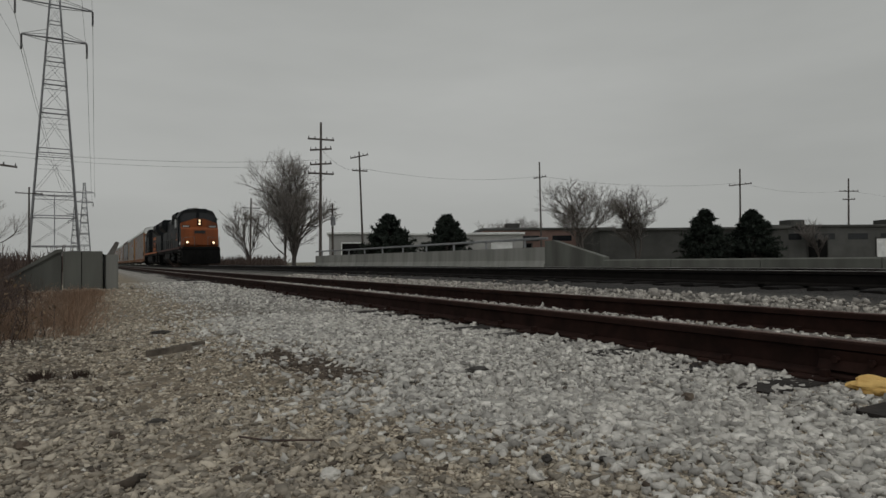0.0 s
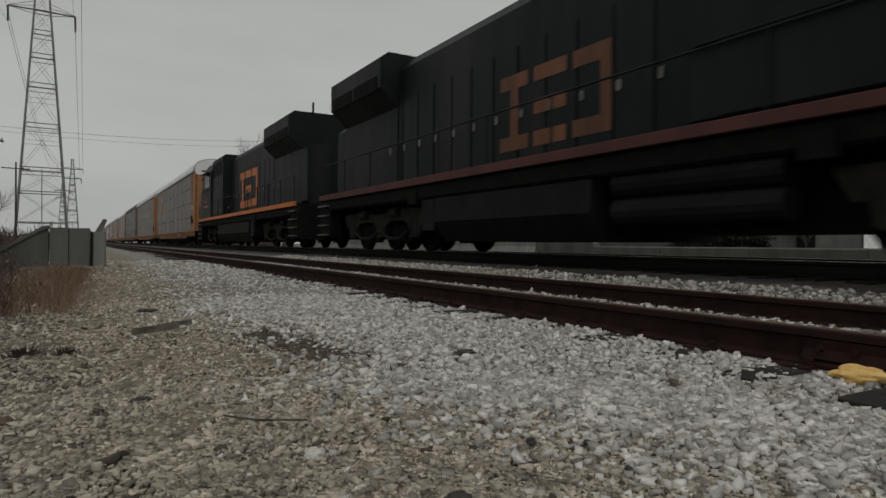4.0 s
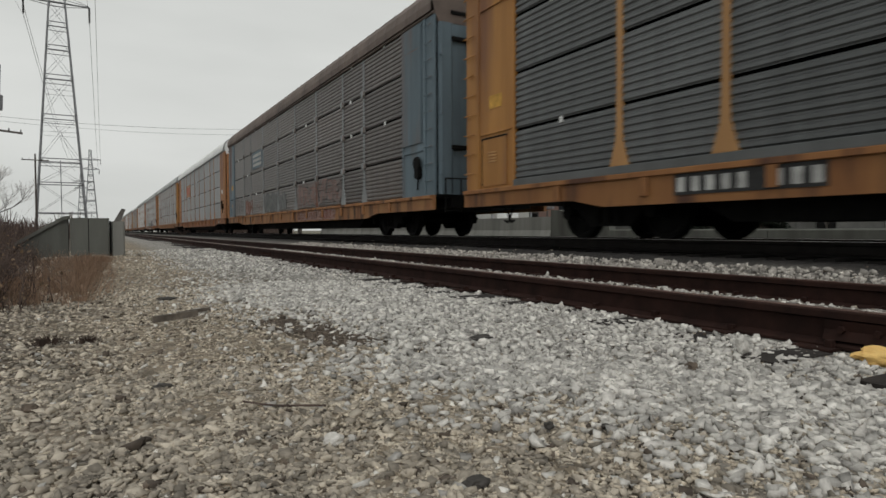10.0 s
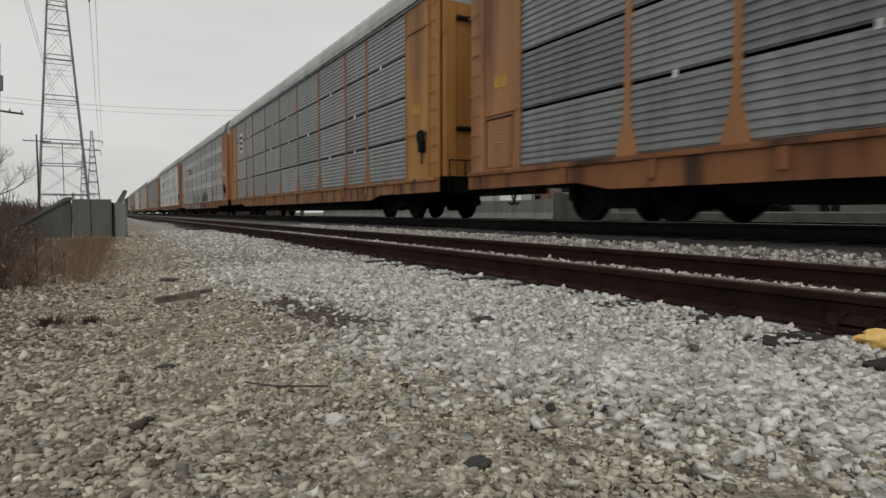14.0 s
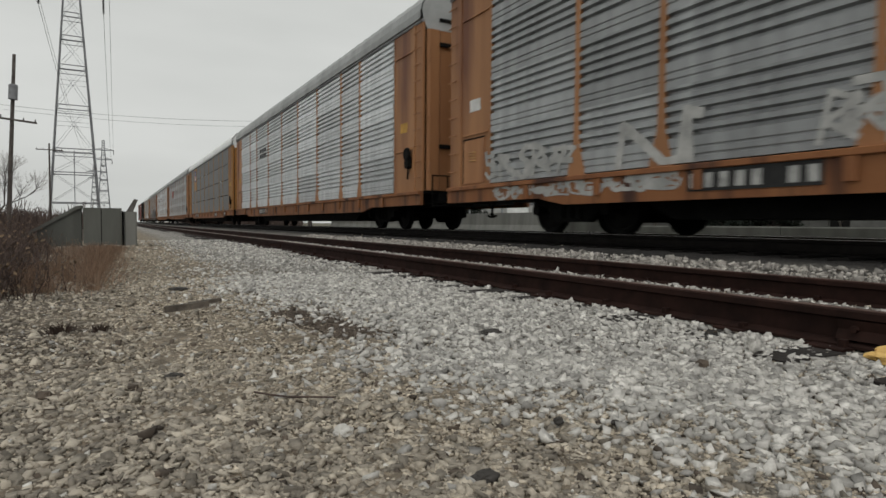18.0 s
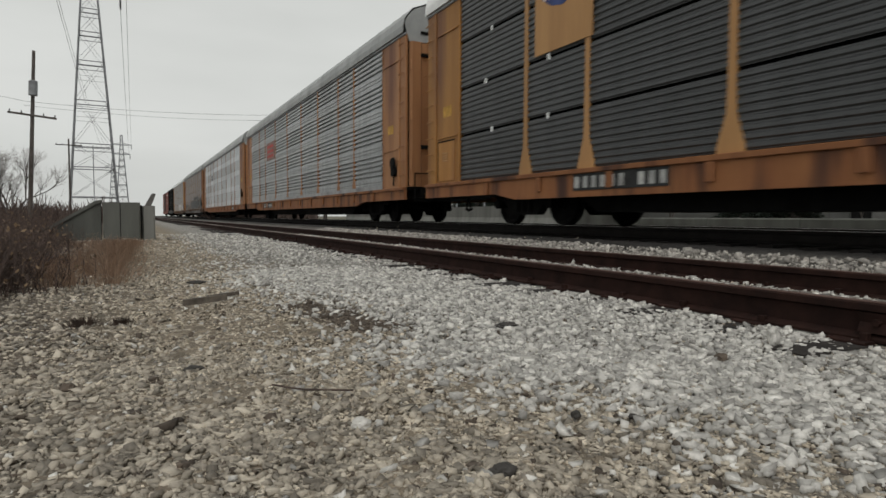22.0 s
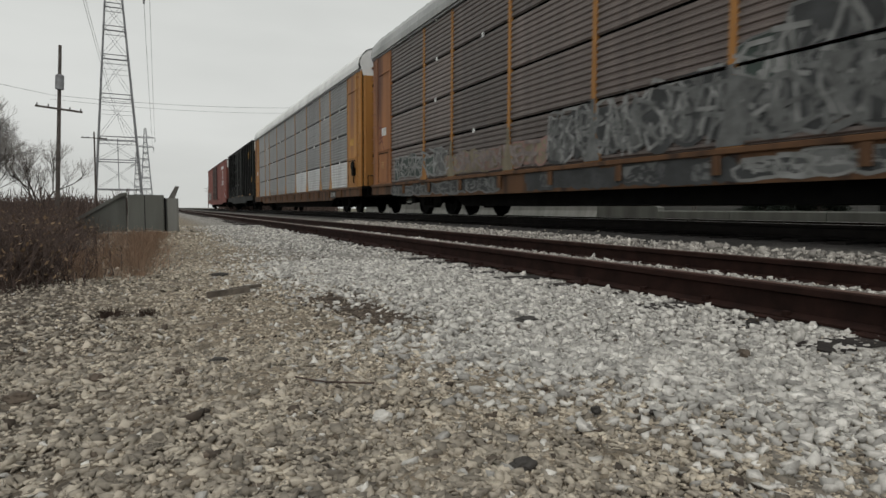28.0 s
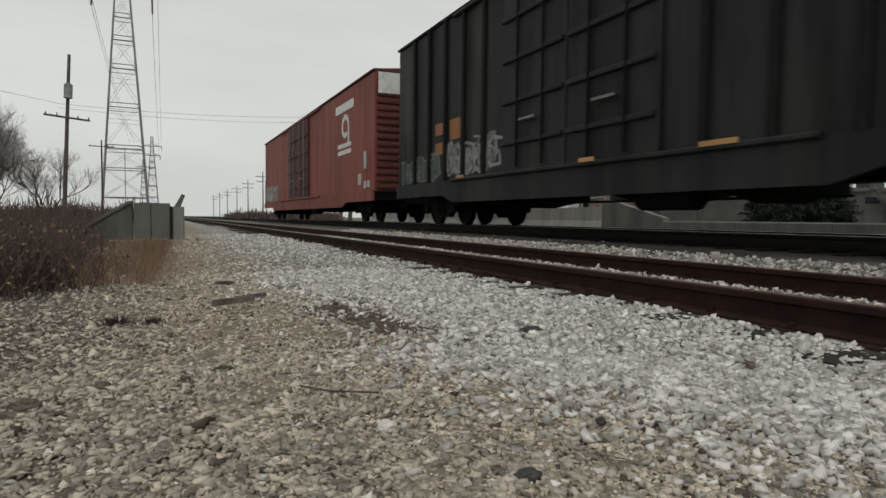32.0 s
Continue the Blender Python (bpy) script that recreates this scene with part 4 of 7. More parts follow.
        if kind == "shield":
            def outline(k, lo, hi):
                prof = [(-0.42, 0.9), (-0.3, 0.97), (0, 0.93), (0.3, 0.97), (0.42, 0.9), (0.4, 0.62), (0.36, 0.3), (0.2, 0.16), (0, 0.1), (-0.2, 0.16), (-0.36, 0.3), (-0.4, 0.62)]
                return [(y0 + a * w * k, z0 + h * 0.36 + (b - 0.1) * h * 0.62) for a, b in prof]
            sh = part("shield", Geo().poly(outline(1.0, 0, 1), "x", xs - 0.026, xs - 0.0205), BAR_BLUE, sg, "blue and white shield")
            part("shield_field", Geo().box(xs - 0.029, xs - 0.0265, y0 - 0.33 * w, y0 + 0.33 * w, z0 + h * 0.46, z0 + h * 0.68), WHITE, sh)
            part("shield_band", Geo().box(xs - 0.029, xs - 0.0265, y0 - 0.33 * w, y0 + 0.33 * w, z0 + h * 0.73, z0 + h * 0.8), BAR_WHITE, sh)
            for k in range(4):
                yy = y0 + (k - 1.5) * 0.16 * w
                part("shield_stripe", Geo().box(xs - 0.032, xs - 0.0295, yy - 0.03 * w, yy + 0.03 * w, z0 + h * 0.46, z0 + h * 0.68), BAR_RED, sh)
            continue
        bar_m = {"red": BAR_WHITE, "white": BAR_DARK, "pink": BAR_RED, "rose": BAR_RED, "blue": BAR_WHITE}[kind]
        for k in range(3 if kind != "rose" else 0):
            part("sign_bar", Geo().box(xs - 0.024, xs - 0.0205, y0 - w * 0.38, y0 + w * 0.38, z0 + h * (0.14 + 0.27 * k), z0 + h * (0.3 + 0.27 * k)), bar_m, sg)
        if kind == "rose":
            g = Geo()
            stroke(g, [(y0 + w * 0.1, z0 + h * 0.75), (y0 + w * 0.3, z0 + h * 0.7), (y0 + w * 0.3, z0 + h * 0.3), (y0 + w * 0.1, z0 + h * 0.28), (y0 - w * 0.05, z0 + h * 0.72), (y0 - w * 0.2, z0 + h * 0.3), (y0 - w * 0.34, z0 + h * 0.75)], 0.075, xs - 0.024)
            part("sign_mark", g, bar_m, sg)
    for y0, w in spec.get("sill_text", ()):
        bk = part("stencil_board", Geo().box(-1.59, -1.582, y0 - w / 2, y0 + w / 2, 0.58, 0.846), BAR_DARK, car, "black stencil panel on the sill")
        n = max(4, int(w / 0.2))
        for k in range(n):
            if n > 6 and k == n // 3:
                continue
            a = y0 - w / 2 + (k + 0.22) * w / n
            part("stencil_bar", Geo().box(-1.5945, -1.5905, a, a + 0.56 * w / n, 0.62, 0.8), BAR_WHITE, bk, "faded white stencil bar")
    for args in spec.get("spray", ()):
        graffiti(car, rng, *args, xs, max(gap, 0.004))
    for k, args in enumerate(spec.get("throw_up", ())):
        throw_up(car, rng, *args, xs - 0.008 - 0.002 * k, max(gap, 0.004) if args[2] > 0.9 else 0.0)
    for k, (colour, lines, w) in enumerate(spec.get("scrawl", ())):
        scrawl(car, colour, lines, w, xs - 0.008 - 0.002 * k, max(gap, 0.004))
    for args in spec.get("low_spray", ()):
        graffiti(car, rng, *args, -1.5835)
    for a, b, top, colour in spec.get("post_spray", ()):
        for p in posts[1:-1]:
            if a < p < b:
                part("graffiti", Geo().poly([(p - 0.19, 0.95), (p + 0.19, 0.95), (p + 0.19, 1.0), (p + 0.068, 1.42), (p + 0.048, 1.75), (p + 0.048, top), (p - 0.048, top), (p - 0.048, 1.75), (p - 0.068, 1.42), (p - 0.19, 1.0)], "x", -1.543, -1.5385), SPRAY[colour], car, f"{colour} sprayed graffiti")
    TRAIN.append((car, offset))
    return car


def corner_mirror():
    if "corner_mirror" not in MESHES:
        g = corner_geo(1.65)()
        g.v = [(x, -y, z) for x, y, z in g.v]
        g.v = [(x, y + 1.65, z) for x, y, z in g.v]
        me = g.mesh("corner_sheet")
        me.materials.append(None)
        MESHES["corner_mirror"] = me
    return MESHES["corner_mirror"]


G1, G2 = (9, 0.02, 0), (5, 0.055, 5)
CARRIERS = [
    dict(panel="grey", post="orange", sill="orange", corner="orange", roof="pale", ribs=G1, gap=0.05, label="grey corrugated auto carrier with ochre posts and a white scrawl", signs=[("shield", 7.27, 2.98, 1.53, 1.92)], sill_text=[(-5.31, 1.4), (5.95, 2.4)], spray=[(-0.27, 1.74, 0.98, 1.75, ["white", "dull grey", "dull grey"]), (1.74, 2.84, 0.98, 1.7, ["white"])]),
    dict(panel="grey", post="pale", sill="yellow", corner="yellow", roof="pale", ribs=G1, gap=0.05, base=True, label="grey corrugated auto carrier with yellow posts and a red banner", signs=[("red", -5.12, 3.62, 2.29, 0.4), ("white", -5.12, 3.04, 2.29, 0.5)], sill_text=[(6.36, 1.9)]),
    dict(panel="umber", post="grey", sill="brown", corner="blue", plate=True, roof="brown", ribs=G1, gap=0.045, label="rust-brown auto carrier with grey posts and faded graffiti", signs=[("blue", 5.12, 3.1, 2.2, 0.8)], spray=[(0.1, 3.9, 0.98, 1.85, ["dull grey", "dull grey"]), (4.2, 5.4, 0.98, 1.5, ["dusty"]), (6.3, 7.8, 0.98, 1.7, ["rust", "pink", "red"])], throw_up=[(-1.55, -6.1, 1.0, 1.9, "dusty", 0.62, 0.055), (-1.7, -6.0, 1.05, 1.85, "pink", 0.55, 0.03), (11.2, 8.3, 1.05, 1.9, "dull grey", 0.7, 0.022)], scrawl=[("rust", [[(-3.9, 0.96), (-3.98, 1.5), (-3.92, 1.75)], [(-4.05, 1.0), (-4.0, 1.45)], [(7.0, 1.0), (6.6, 1.35)]], 0.09)], low_spray=[(-6.0, -1.9, 0.52, 0.9, ["pink", "rust", "red"])]),
    dict(panel="mid", post="orange", sill="orange", corner="orange", roof="pale", ribs=G1, gap=0.05, label="grey auto carrier with orange posts and a square orange sign", signs=[("rose", 5.08, 3.02, 2.38, 0.98)], sill_text=[(-10.25, 0.7)]),
    dict(panel="mid", post="brown", sill="brown", corner="yellow", roof="grey", ribs=G1, gap=0.045, label="weathered grey auto carrier with brown posts and yellow ends", signs=[("white", 9.42, 3.3, 0.73, 1.0)]),
    dict(panel="worn", post="orange", sill="orange", corner="orange", roof="grey", ribs=G2, gap=0.0, label="silver corrugated auto carrier sprayed with green and blue graffiti", signs=[("dark", 5.12, 3.3, 1.56, 0.5)], spray=[(-0.46, 1.46, 0.95, 1.6, ["white", "dull green", "green"]), (1.46, 3.84, 0.95, 1.6, ["white", "green", "dull grey"]), (-3.66, -2.4, 0.95, 1.75, ["dark grey", "blue", "blue"]), (-4.7, -3.7, 0.95, 1.5, ["dark grey", "pink"]), (-2.4, -1.7, 0.95, 1.45, ["dark grey", "pink"])], throw_up=[(11.0, 8.3, 0.97, 1.55, "white", 0.6, 0.05), (4.6, 3.7, 0.97, 1.6, "white", 0.55, 0.05)], scrawl=[("black", [[(-6.1, 1.5), (-6.28, 1.58), (-7.05, 1.8), (-7.2, 1.62), (-7.5, 0.98)], [(-7.18, 1.6), (-7.3, 0.97)], [(-6.2, 0.98), (-6.5, 1.03), (-6.9, 1.13)], [(-6.1, 1.5), (-6.2, 0.98)], [(-7.1, 1.62), (-7.35, 1.62)]], 0.026), ("white", [[(7.4, 0.97), (7.3, 1.55), (7.2, 1.5), (6.55, 0.97), (6.3, 1.0), (6.2, 1.62), (6.15, 0.97)], [(7.3, 1.55), (6.95, 1.3)], [(6.2, 1.6), (6.0, 1.55)]], 0.07)], sill_text=[(5.31, 1.7)], low_spray=[(-0.46, 3.66, 0.52, 0.9, ["white", "pale grey", "dull grey"]), (6.31, 10.52, 0.62, 0.92, ["white"]), (-3.66, -2.2, 0.5, 0.92, ["dark grey", "blue"])]),
    dict(panel="silver", post="orange", sill="orange", corner="orange", roof="grey", ribs=G2, gap=0.0, label="bright silver corrugated auto carrier with orange posts", signs=[("dark", 5.12, 3.3, 1.46, 0.5)], sill_text=[(4.94, 1.9)]),
    dict(panel="dark", post="pale", sill="orange", corner="yellow", roof="pale", ribs=G1, gap=0.05, label="dark grey auto carrier with pale ochre posts", signs=[("shield", 7.27, 2.98, 1.53, 1.92)], sill_text=[(-5.35, 1.2), (-9.42, 0.5), (5.86, 2.0)]),
    dict(panel="worn", post="orange", sill="orange", corner="orange", roof="grey", ribs=G2, gap=0.0, base=True, label="grey corrugated auto carrier with orange frame and a pink sign", signs=[("pink", 5.08, 3.05, 2.01, 0.9)], sill_text=[(5.86, 2.0)]),
    dict(panel="silver", post="orange", sill="orange", corner="orange", roof="grey", ribs=G2, gap=0.0, label="silver corrugated auto carrier with an orange frame", signs=[("dark", 5.12, 3.3, 1.28, 0.5)], sill_text=[(-7.69, 0.8)]),
    dict(panel="brown", post="yellow", sill="dark", corner="brown", roof="grey", ribs=G1, gap=0.045, label="rust-brown auto carrier covered low down in pale graffiti", spray=[(-10.4, -7.0, 0.98, 2.2, ["dark grey", "dark grey", "dull green"]), (-6.9, -1.5, 0.98, 2.5, ["dull grey", "dark grey", "dark grey", "dull green"]), (-1.5, 2.6, 0.98, 2.0, ["dark grey", "dark grey", "dull grey", "dark grey"]), (2.6, 4.8, 0.98, 1.55, ["pink", "dull yellow"]), (4.8, 6.9, 0.98, 1.5, ["dull yellow", "pink", "dull yellow"]), (6.9, 10.4, 0.98, 1.7, ["pale grey", "dull grey", "dull green"])], throw_up=[(2.6, -1.4, 1.0, 2.05, "pale grey", 0.5, 0.032), (2.5, -1.3, 1.05, 1.95, "dull grey", 0.6, 0.035), (-1.3, -6.9, 1.05, 2.4, "pale grey", 0.7, 0.032), (-1.4, -6.8, 1.0, 1.9, "dull grey", 0.6, 0.05), (-6.9, -10.5, 1.0, 2.3, "pale grey", 0.8, 0.035), (6.8, 2.8, 1.0, 1.5, "dusty", 0.5, 0.035), (10.5, 7.0, 1.0, 1.7, "pale grey", 0.6, 0.03)], low_spray=[(-10.5, -1.6, 0.52, 0.88, ["pale grey", "dark grey", "dull grey"]), (-1.5, 3.1, 0.5, 0.92, ["dark grey", "dull grey", "dark grey"]), (4.2, 10.5, 0.52, 0.9, ["dull grey", "dark grey"])], post_spray=[(-6.9, 2.6, 1.95, "dull grey"), (2.6, 6.9, 1.8, "dull yellow")], scrawl=[("red", [[(11.9, 2.7), (11.6, 2.65), (11.85, 2.35), (11.55, 2.4)], [(11.9, 2.2), (11.6, 2.3), (11.5, 1.9), (11.8, 1.95)], [(11.9, 1.6), (11.5, 1.7)], [(11.8, 1.35), (11.45, 1.4)]], 0.03)]),
    dict(panel="mid", post="pale", sill="dark", corner="yellow", roof="pale", ribs=G1, gap=0.05, fresh=True, label="grey auto carrier with pale ochre posts and some bright new sheets", sill_text=[(-8.97, 0.7)]),
]
for number, spec in enumerate(CARRIERS):
    auto_carrier(dict(spec, seed=number + 20), PITCH * number)


# ---- box wagons ----
def box_wagon(label, length, height, paint, end_paint, ribs, door, offset, name="box_wagon", roof_z=None):
    """A boxcar with ribbed or plain sides, sliding doors, ribbed ends, ladders and bogies."""
    car = tagged(new(name), label, "freight wagon", group="box wagons of the train")
    h = length / 2
    part("body", Geo().cbox(-1.45, 1.45, -h, h, 1.08, height, 0.03), paint, car, "painted steel body")
    part("roof", Geo().poly([(-1.5, height), (-1.52, height + 0.05), (0, height + 0.2), (1.52, height + 0.05), (1.5, height)], "y", -h - 0.03, h + 0.03), end_paint, car, "shallow pitched roof")
    part("side_sill", Geo().poly([(-h, 1.1), (-h, 0.74), (-h + 3.3, 0.74), (-h + 3.9, 0.56), (h - 3.9, 0.56), (h - 3.3, 0.74), (h, 0.74), (h, 1.1)], "x", -1.53, -1.45), paint, car)
    part("floor_frame", Geo().box(-1.44, 1.44, -h + 0.05, h - 0.05, 0.78, 1.07), BLACK, car, "dark floor frame")
    for y in (-5.2, -3.0, -0.9, 3.2, 5.0):
        if abs(y) < h - 3.4:
            part("cross_bearer", lambda: Geo().poly([(-1.42, 0.8), (-1.42, 0.62), (-0.4, 0.42), (0.4, 0.42), (1.42, 0.62), (1.42, 0.8)], "y", -0.09, 0.09), BLACK, car, key="cross_bearer", at=pose(0, y, 0))
    part("air_reservoir", lambda: Geo().tube((-1.05, -2.5, 0.5), (-1.05, -1.4, 0.5), 0.19, n=14).box(-1.08, -1.02, -2.3, -2.25, 0.5, 0.8).box(-1.08, -1.02, -1.65, -1.6, 0.5, 0.8), BLACK, car, "dark air reservoir on straps", key="air_reservoir")
    part("brake_rod", lambda: Geo().tube((-0.95, -4.6, 0.46), (-0.95, 4.4, 0.5), 0.022), BLACK, car, key="brake_rod")
    part("centre_sill", Geo().cbox(-0.3, 0.3, -h, h, 0.66, 1.06, 0.03), BLACK, car)
    part("brake_cylinder", Geo().tube((-0.75, 1.0, 0.68), (-0.75, 2.3, 0.68), 0.2, n=12).tube((-0.6, -6, 0.75), (-0.6, 6, 0.75), 0.03), BLACK, car)
    for s in (-1, 1):
        truck(car, s * (h - 2.3))
        coupling(car, s * (h + 0.1), s)
        for k in range(16):
            z = 1.2 + k * (height - 1.5) / 15
            part("end_rib", lambda: Geo().cbox(-1.38, 1.38, 0, 0.07, -0.07, 0.07, 0.03, "x"), end_paint, car, key="end_rib", at=pose(0, s * (h + 0.0), z, 0, 0, 0 if s > 0 else 180))
    d0, d1 = door
    y = -h + 0.55
    while y < h - 0.4:
        if ribs and not (d0 - 0.3 < y < d1 + 0.3):
            part("side_post", Geo().cbox(-0.09, 0.0, -0.065, 0.065, 1.1, height - 0.02, 0.02, "z"), TANK, car, key=("side_post", name), at=pose(-1.45, y, 0))
        y += 1.02
    if not ribs:
        y = -h + 1.2
        while y < h - 0.6:
            part("seam", Geo().box(-0.006, 0, -0.02, 0.02, 1.1, height - 0.02), paint, car, key=("seam", name), at=pose(-1.45, y, 0))
            y += 1.2
    half = (d1 - d0) / 2
    for k in range(2):
        dr = part("door", Geo().cbox(-1.53, -1.47, d0 + k * half + 0.02, d0 + (k + 1) * half - 0.02, 1.15, height - 0.12, 0.02, "z"), end_paint if not ribs else paint, car, "sliding plug door")
        for j in range(4):
            part("door_rib", Geo().cbox(-0.06, 0, 0.08, half - 0.08, -0.05, 0.05, 0.02), end_paint if not ribs else paint, dr, key=("door_rib", name), at=pose(-1.53, d0 + k * half, 1.7 + j * (height - 2.2) / 3.5))
        for j in (0.3, 0.7):
            part("lock_rod", Geo().tube((0, 0, 1.2), (0, 0, height - 0.2), 0.03), STEEL if not ribs else BLACK, dr, key=("lock_rod", name), at=pose(-1.58, d0 + (k + j) * half, 0))
        part("door_handle", lambda: Geo().cbox(-0.05, 0.02, -0.28, 0.28, -0.03, 0.03, 0.01), STEEL, dr, key="door_handle", at=pose(-1.6, d0 + (k + 0.5) * half, 2.1))
    part("door_track", Geo().cbox(-1.6, -1.45, d0 - 2.4, d1 + 2.4, 1.06, 1.14, 0.02).cbox(-1.56, -1.45, d0 - 2.4, d1 + 2.4, height - 0.1, height - 0.02, 0.02), paint, car)
    for e in (-1, 1):
        ladder = part("ladder", Geo().box(-1.52, -1.5, e * (h - 0.5) - 0.21, e * (h - 0.5) - 0.19, 1.0, 2.6).box(-1.52, -1.5, e * (h - 0.5) + 0.19, e * (h - 0.5) + 0.21, 1.0, 2.6), paint, car)
        for k in range(4):
            part("rung", lambda: Geo().tube((0, -0.2, 0), (0, 0.2, 0), 0.012), paint, ladder, key="boxrung", at=pose(-1.51, e * (h - 0.5), 1.2 + 0.4 * k))
        part("stirrup", Geo().tube((-1.48, e * (h - 0.3), 0.9), (-1.48, e * (h - 0.3), 0.5), 0.015).tube((-1.48, e * (h - 0.7), 0.9), (-1.48, e * (h - 0.7), 0.5), 0.015).tube((-1.48, e * (h - 0.3), 0.5), (-1.48, e * (h - 0.7), 0.5), 0.015), BLACK, car)
    TRAIN.append((car, offset))
    return car


def flat_bars(parent, name, mat, bars, x, label=""):
    """Painted bars on the camera's side: y0, y1, z0, z1 each."""
    g = Geo()
    for y0, y1, z0, z1 in bars:
        g.box(x - 0.004, x, y0, y1, z0, z1)
    return part(name, g, mat, parent, label)


black_box = box_wagon("grimy black ribbed box wagon with yellow marks and graffiti", 17.2, 5.1, BOX_BLACK, BOX_BLACK, True, (-2.2, 2.3), 312.9)
flat_bars(black_box, "yellow_blocks", BAR_YELLOW, [(-8.0, -7.55, 4.1, 4.55), (-8.0, -7.55, 3.6, 3.72), (-7.15, -6.7, 4.0, 4.5), (-6.35, -5.9, 3.95, 4.45)], -1.453, "yellow blocks of a painted name")
part("end_patch", Geo().box(-1.35, 1.35, -8.69, -8.675, 4.4, 5.05), WHITE, black_box, "white upper end panel")
flat_bars(black_box, "white_blocks", BAR_WHITE, [(-7.9, -7.65, 3.45, 3.55), (-7.05, -6.8, 3.42, 3.52), (-6.3, -6.0, 3.4, 3.5)], -1.453)
flat_bars(black_box, "yellow_patch", BAR_YELLOW, [(-8.42, -8.2, 2.1, 2.45)], -1.53, "small yellow patch by the corner")
flat_bars(black_box, "placard", BAR_WHITE, [(-7.85, -7.5, 1.22, 1.5)], -1.453, "pale placard")
flat_bars(black_box, "placard_frame", BAR_WHITE, [(-6.35, -5.9, 1.75, 1.78), (-6.35, -5.9, 1.45, 1.48), (-6.35, -6.32, 1.45, 1.78), (-5.93, -5.9, 1.45, 1.78)], -1.453, "white painted square outline")
flat_bars(black_box, "orange_mark", FRAME["pale"], [(-0.85, -0.45, 1.12, 1.19), (-3.6, -3.0, 1.12, 1.19), (-8.2, -7.4, 1.12, 1.22), (3.9, 4.3, 1.12, 1.18)], -1.61, "small orange reflective marks")
flat_bars(black_box, "rust_block", FRAME["brown"], [(4.4, 5.0, 2.1, 2.6), (2.0, 2.3, 3.0, 3.5), (5.4, 5.9, 2.3, 2.6), (5.4, 5.9, 1.8, 2.1)], -1.453, "faded brown blocks of lettering")
brng0 = random.Random(4)
graffiti(black_box, brng0, 2.6, 5.2, 1.15, 2.1, ["black", "pale grey", "dull grey"], -1.455)
graffiti(black_box, brng0, 5.6, 8.3, 1.15, 1.9, ["dull grey", "dull green"], -1.455)
throw_up(black_box, brng0, 5.2, 2.6, 1.2, 2.1, "pale grey", 0.6, 0.035, -1.465)
red_box = box_wagon("oxide-red plain-sided box wagon with a white wheel mark", 24.2, 5.1, BOX_RED, BOX_RED_DARK, False, (-2.0, 3.2), 336.0, name="tall_box_wagon")
flat_bars(red_box, "name_bar", WHITE, [(-9.6, -7.0, 4.3, 4.62)], -1.457, "white bar of a painted name")
emblem = Geo()
stroke(emblem, [(-8.9, 3.0), (-8.9, 3.75), (-8.75, 4.0), (-8.4, 4.08), (-8.1, 3.95), (-8.0, 3.7), (-8.1, 3.45), (-8.35, 3.35), (-8.6, 3.4)], 0.1, -1.457)
for zz in (2.72, 2.98):
    stroke(emblem, [(-9.2, zz), (-7.4, zz)], 0.085, -1.457)
part("wheel_mark", emblem, WHITE, red_box, "white painted wheel mark with two bars")
flat_bars(red_box, "data_marks", BAR_WHITE, [(-11.3, -10.9, 1.9, 2.5), (-10.6, -10.2, 1.35, 1.75), (-11.6, -10.9, 1.2, 1.45)], -1.457, "small white marks")
part("end_patch", Geo().box(-1.35, 1.35, -12.19, -12.175, 4.35, 5.05), WHITE, red_box, "white upper end panel")
graffiti(red_box, brng0, 7.0, 11.6, 1.15, 2.2, ["pale grey", "pink", "white"], -1.457)


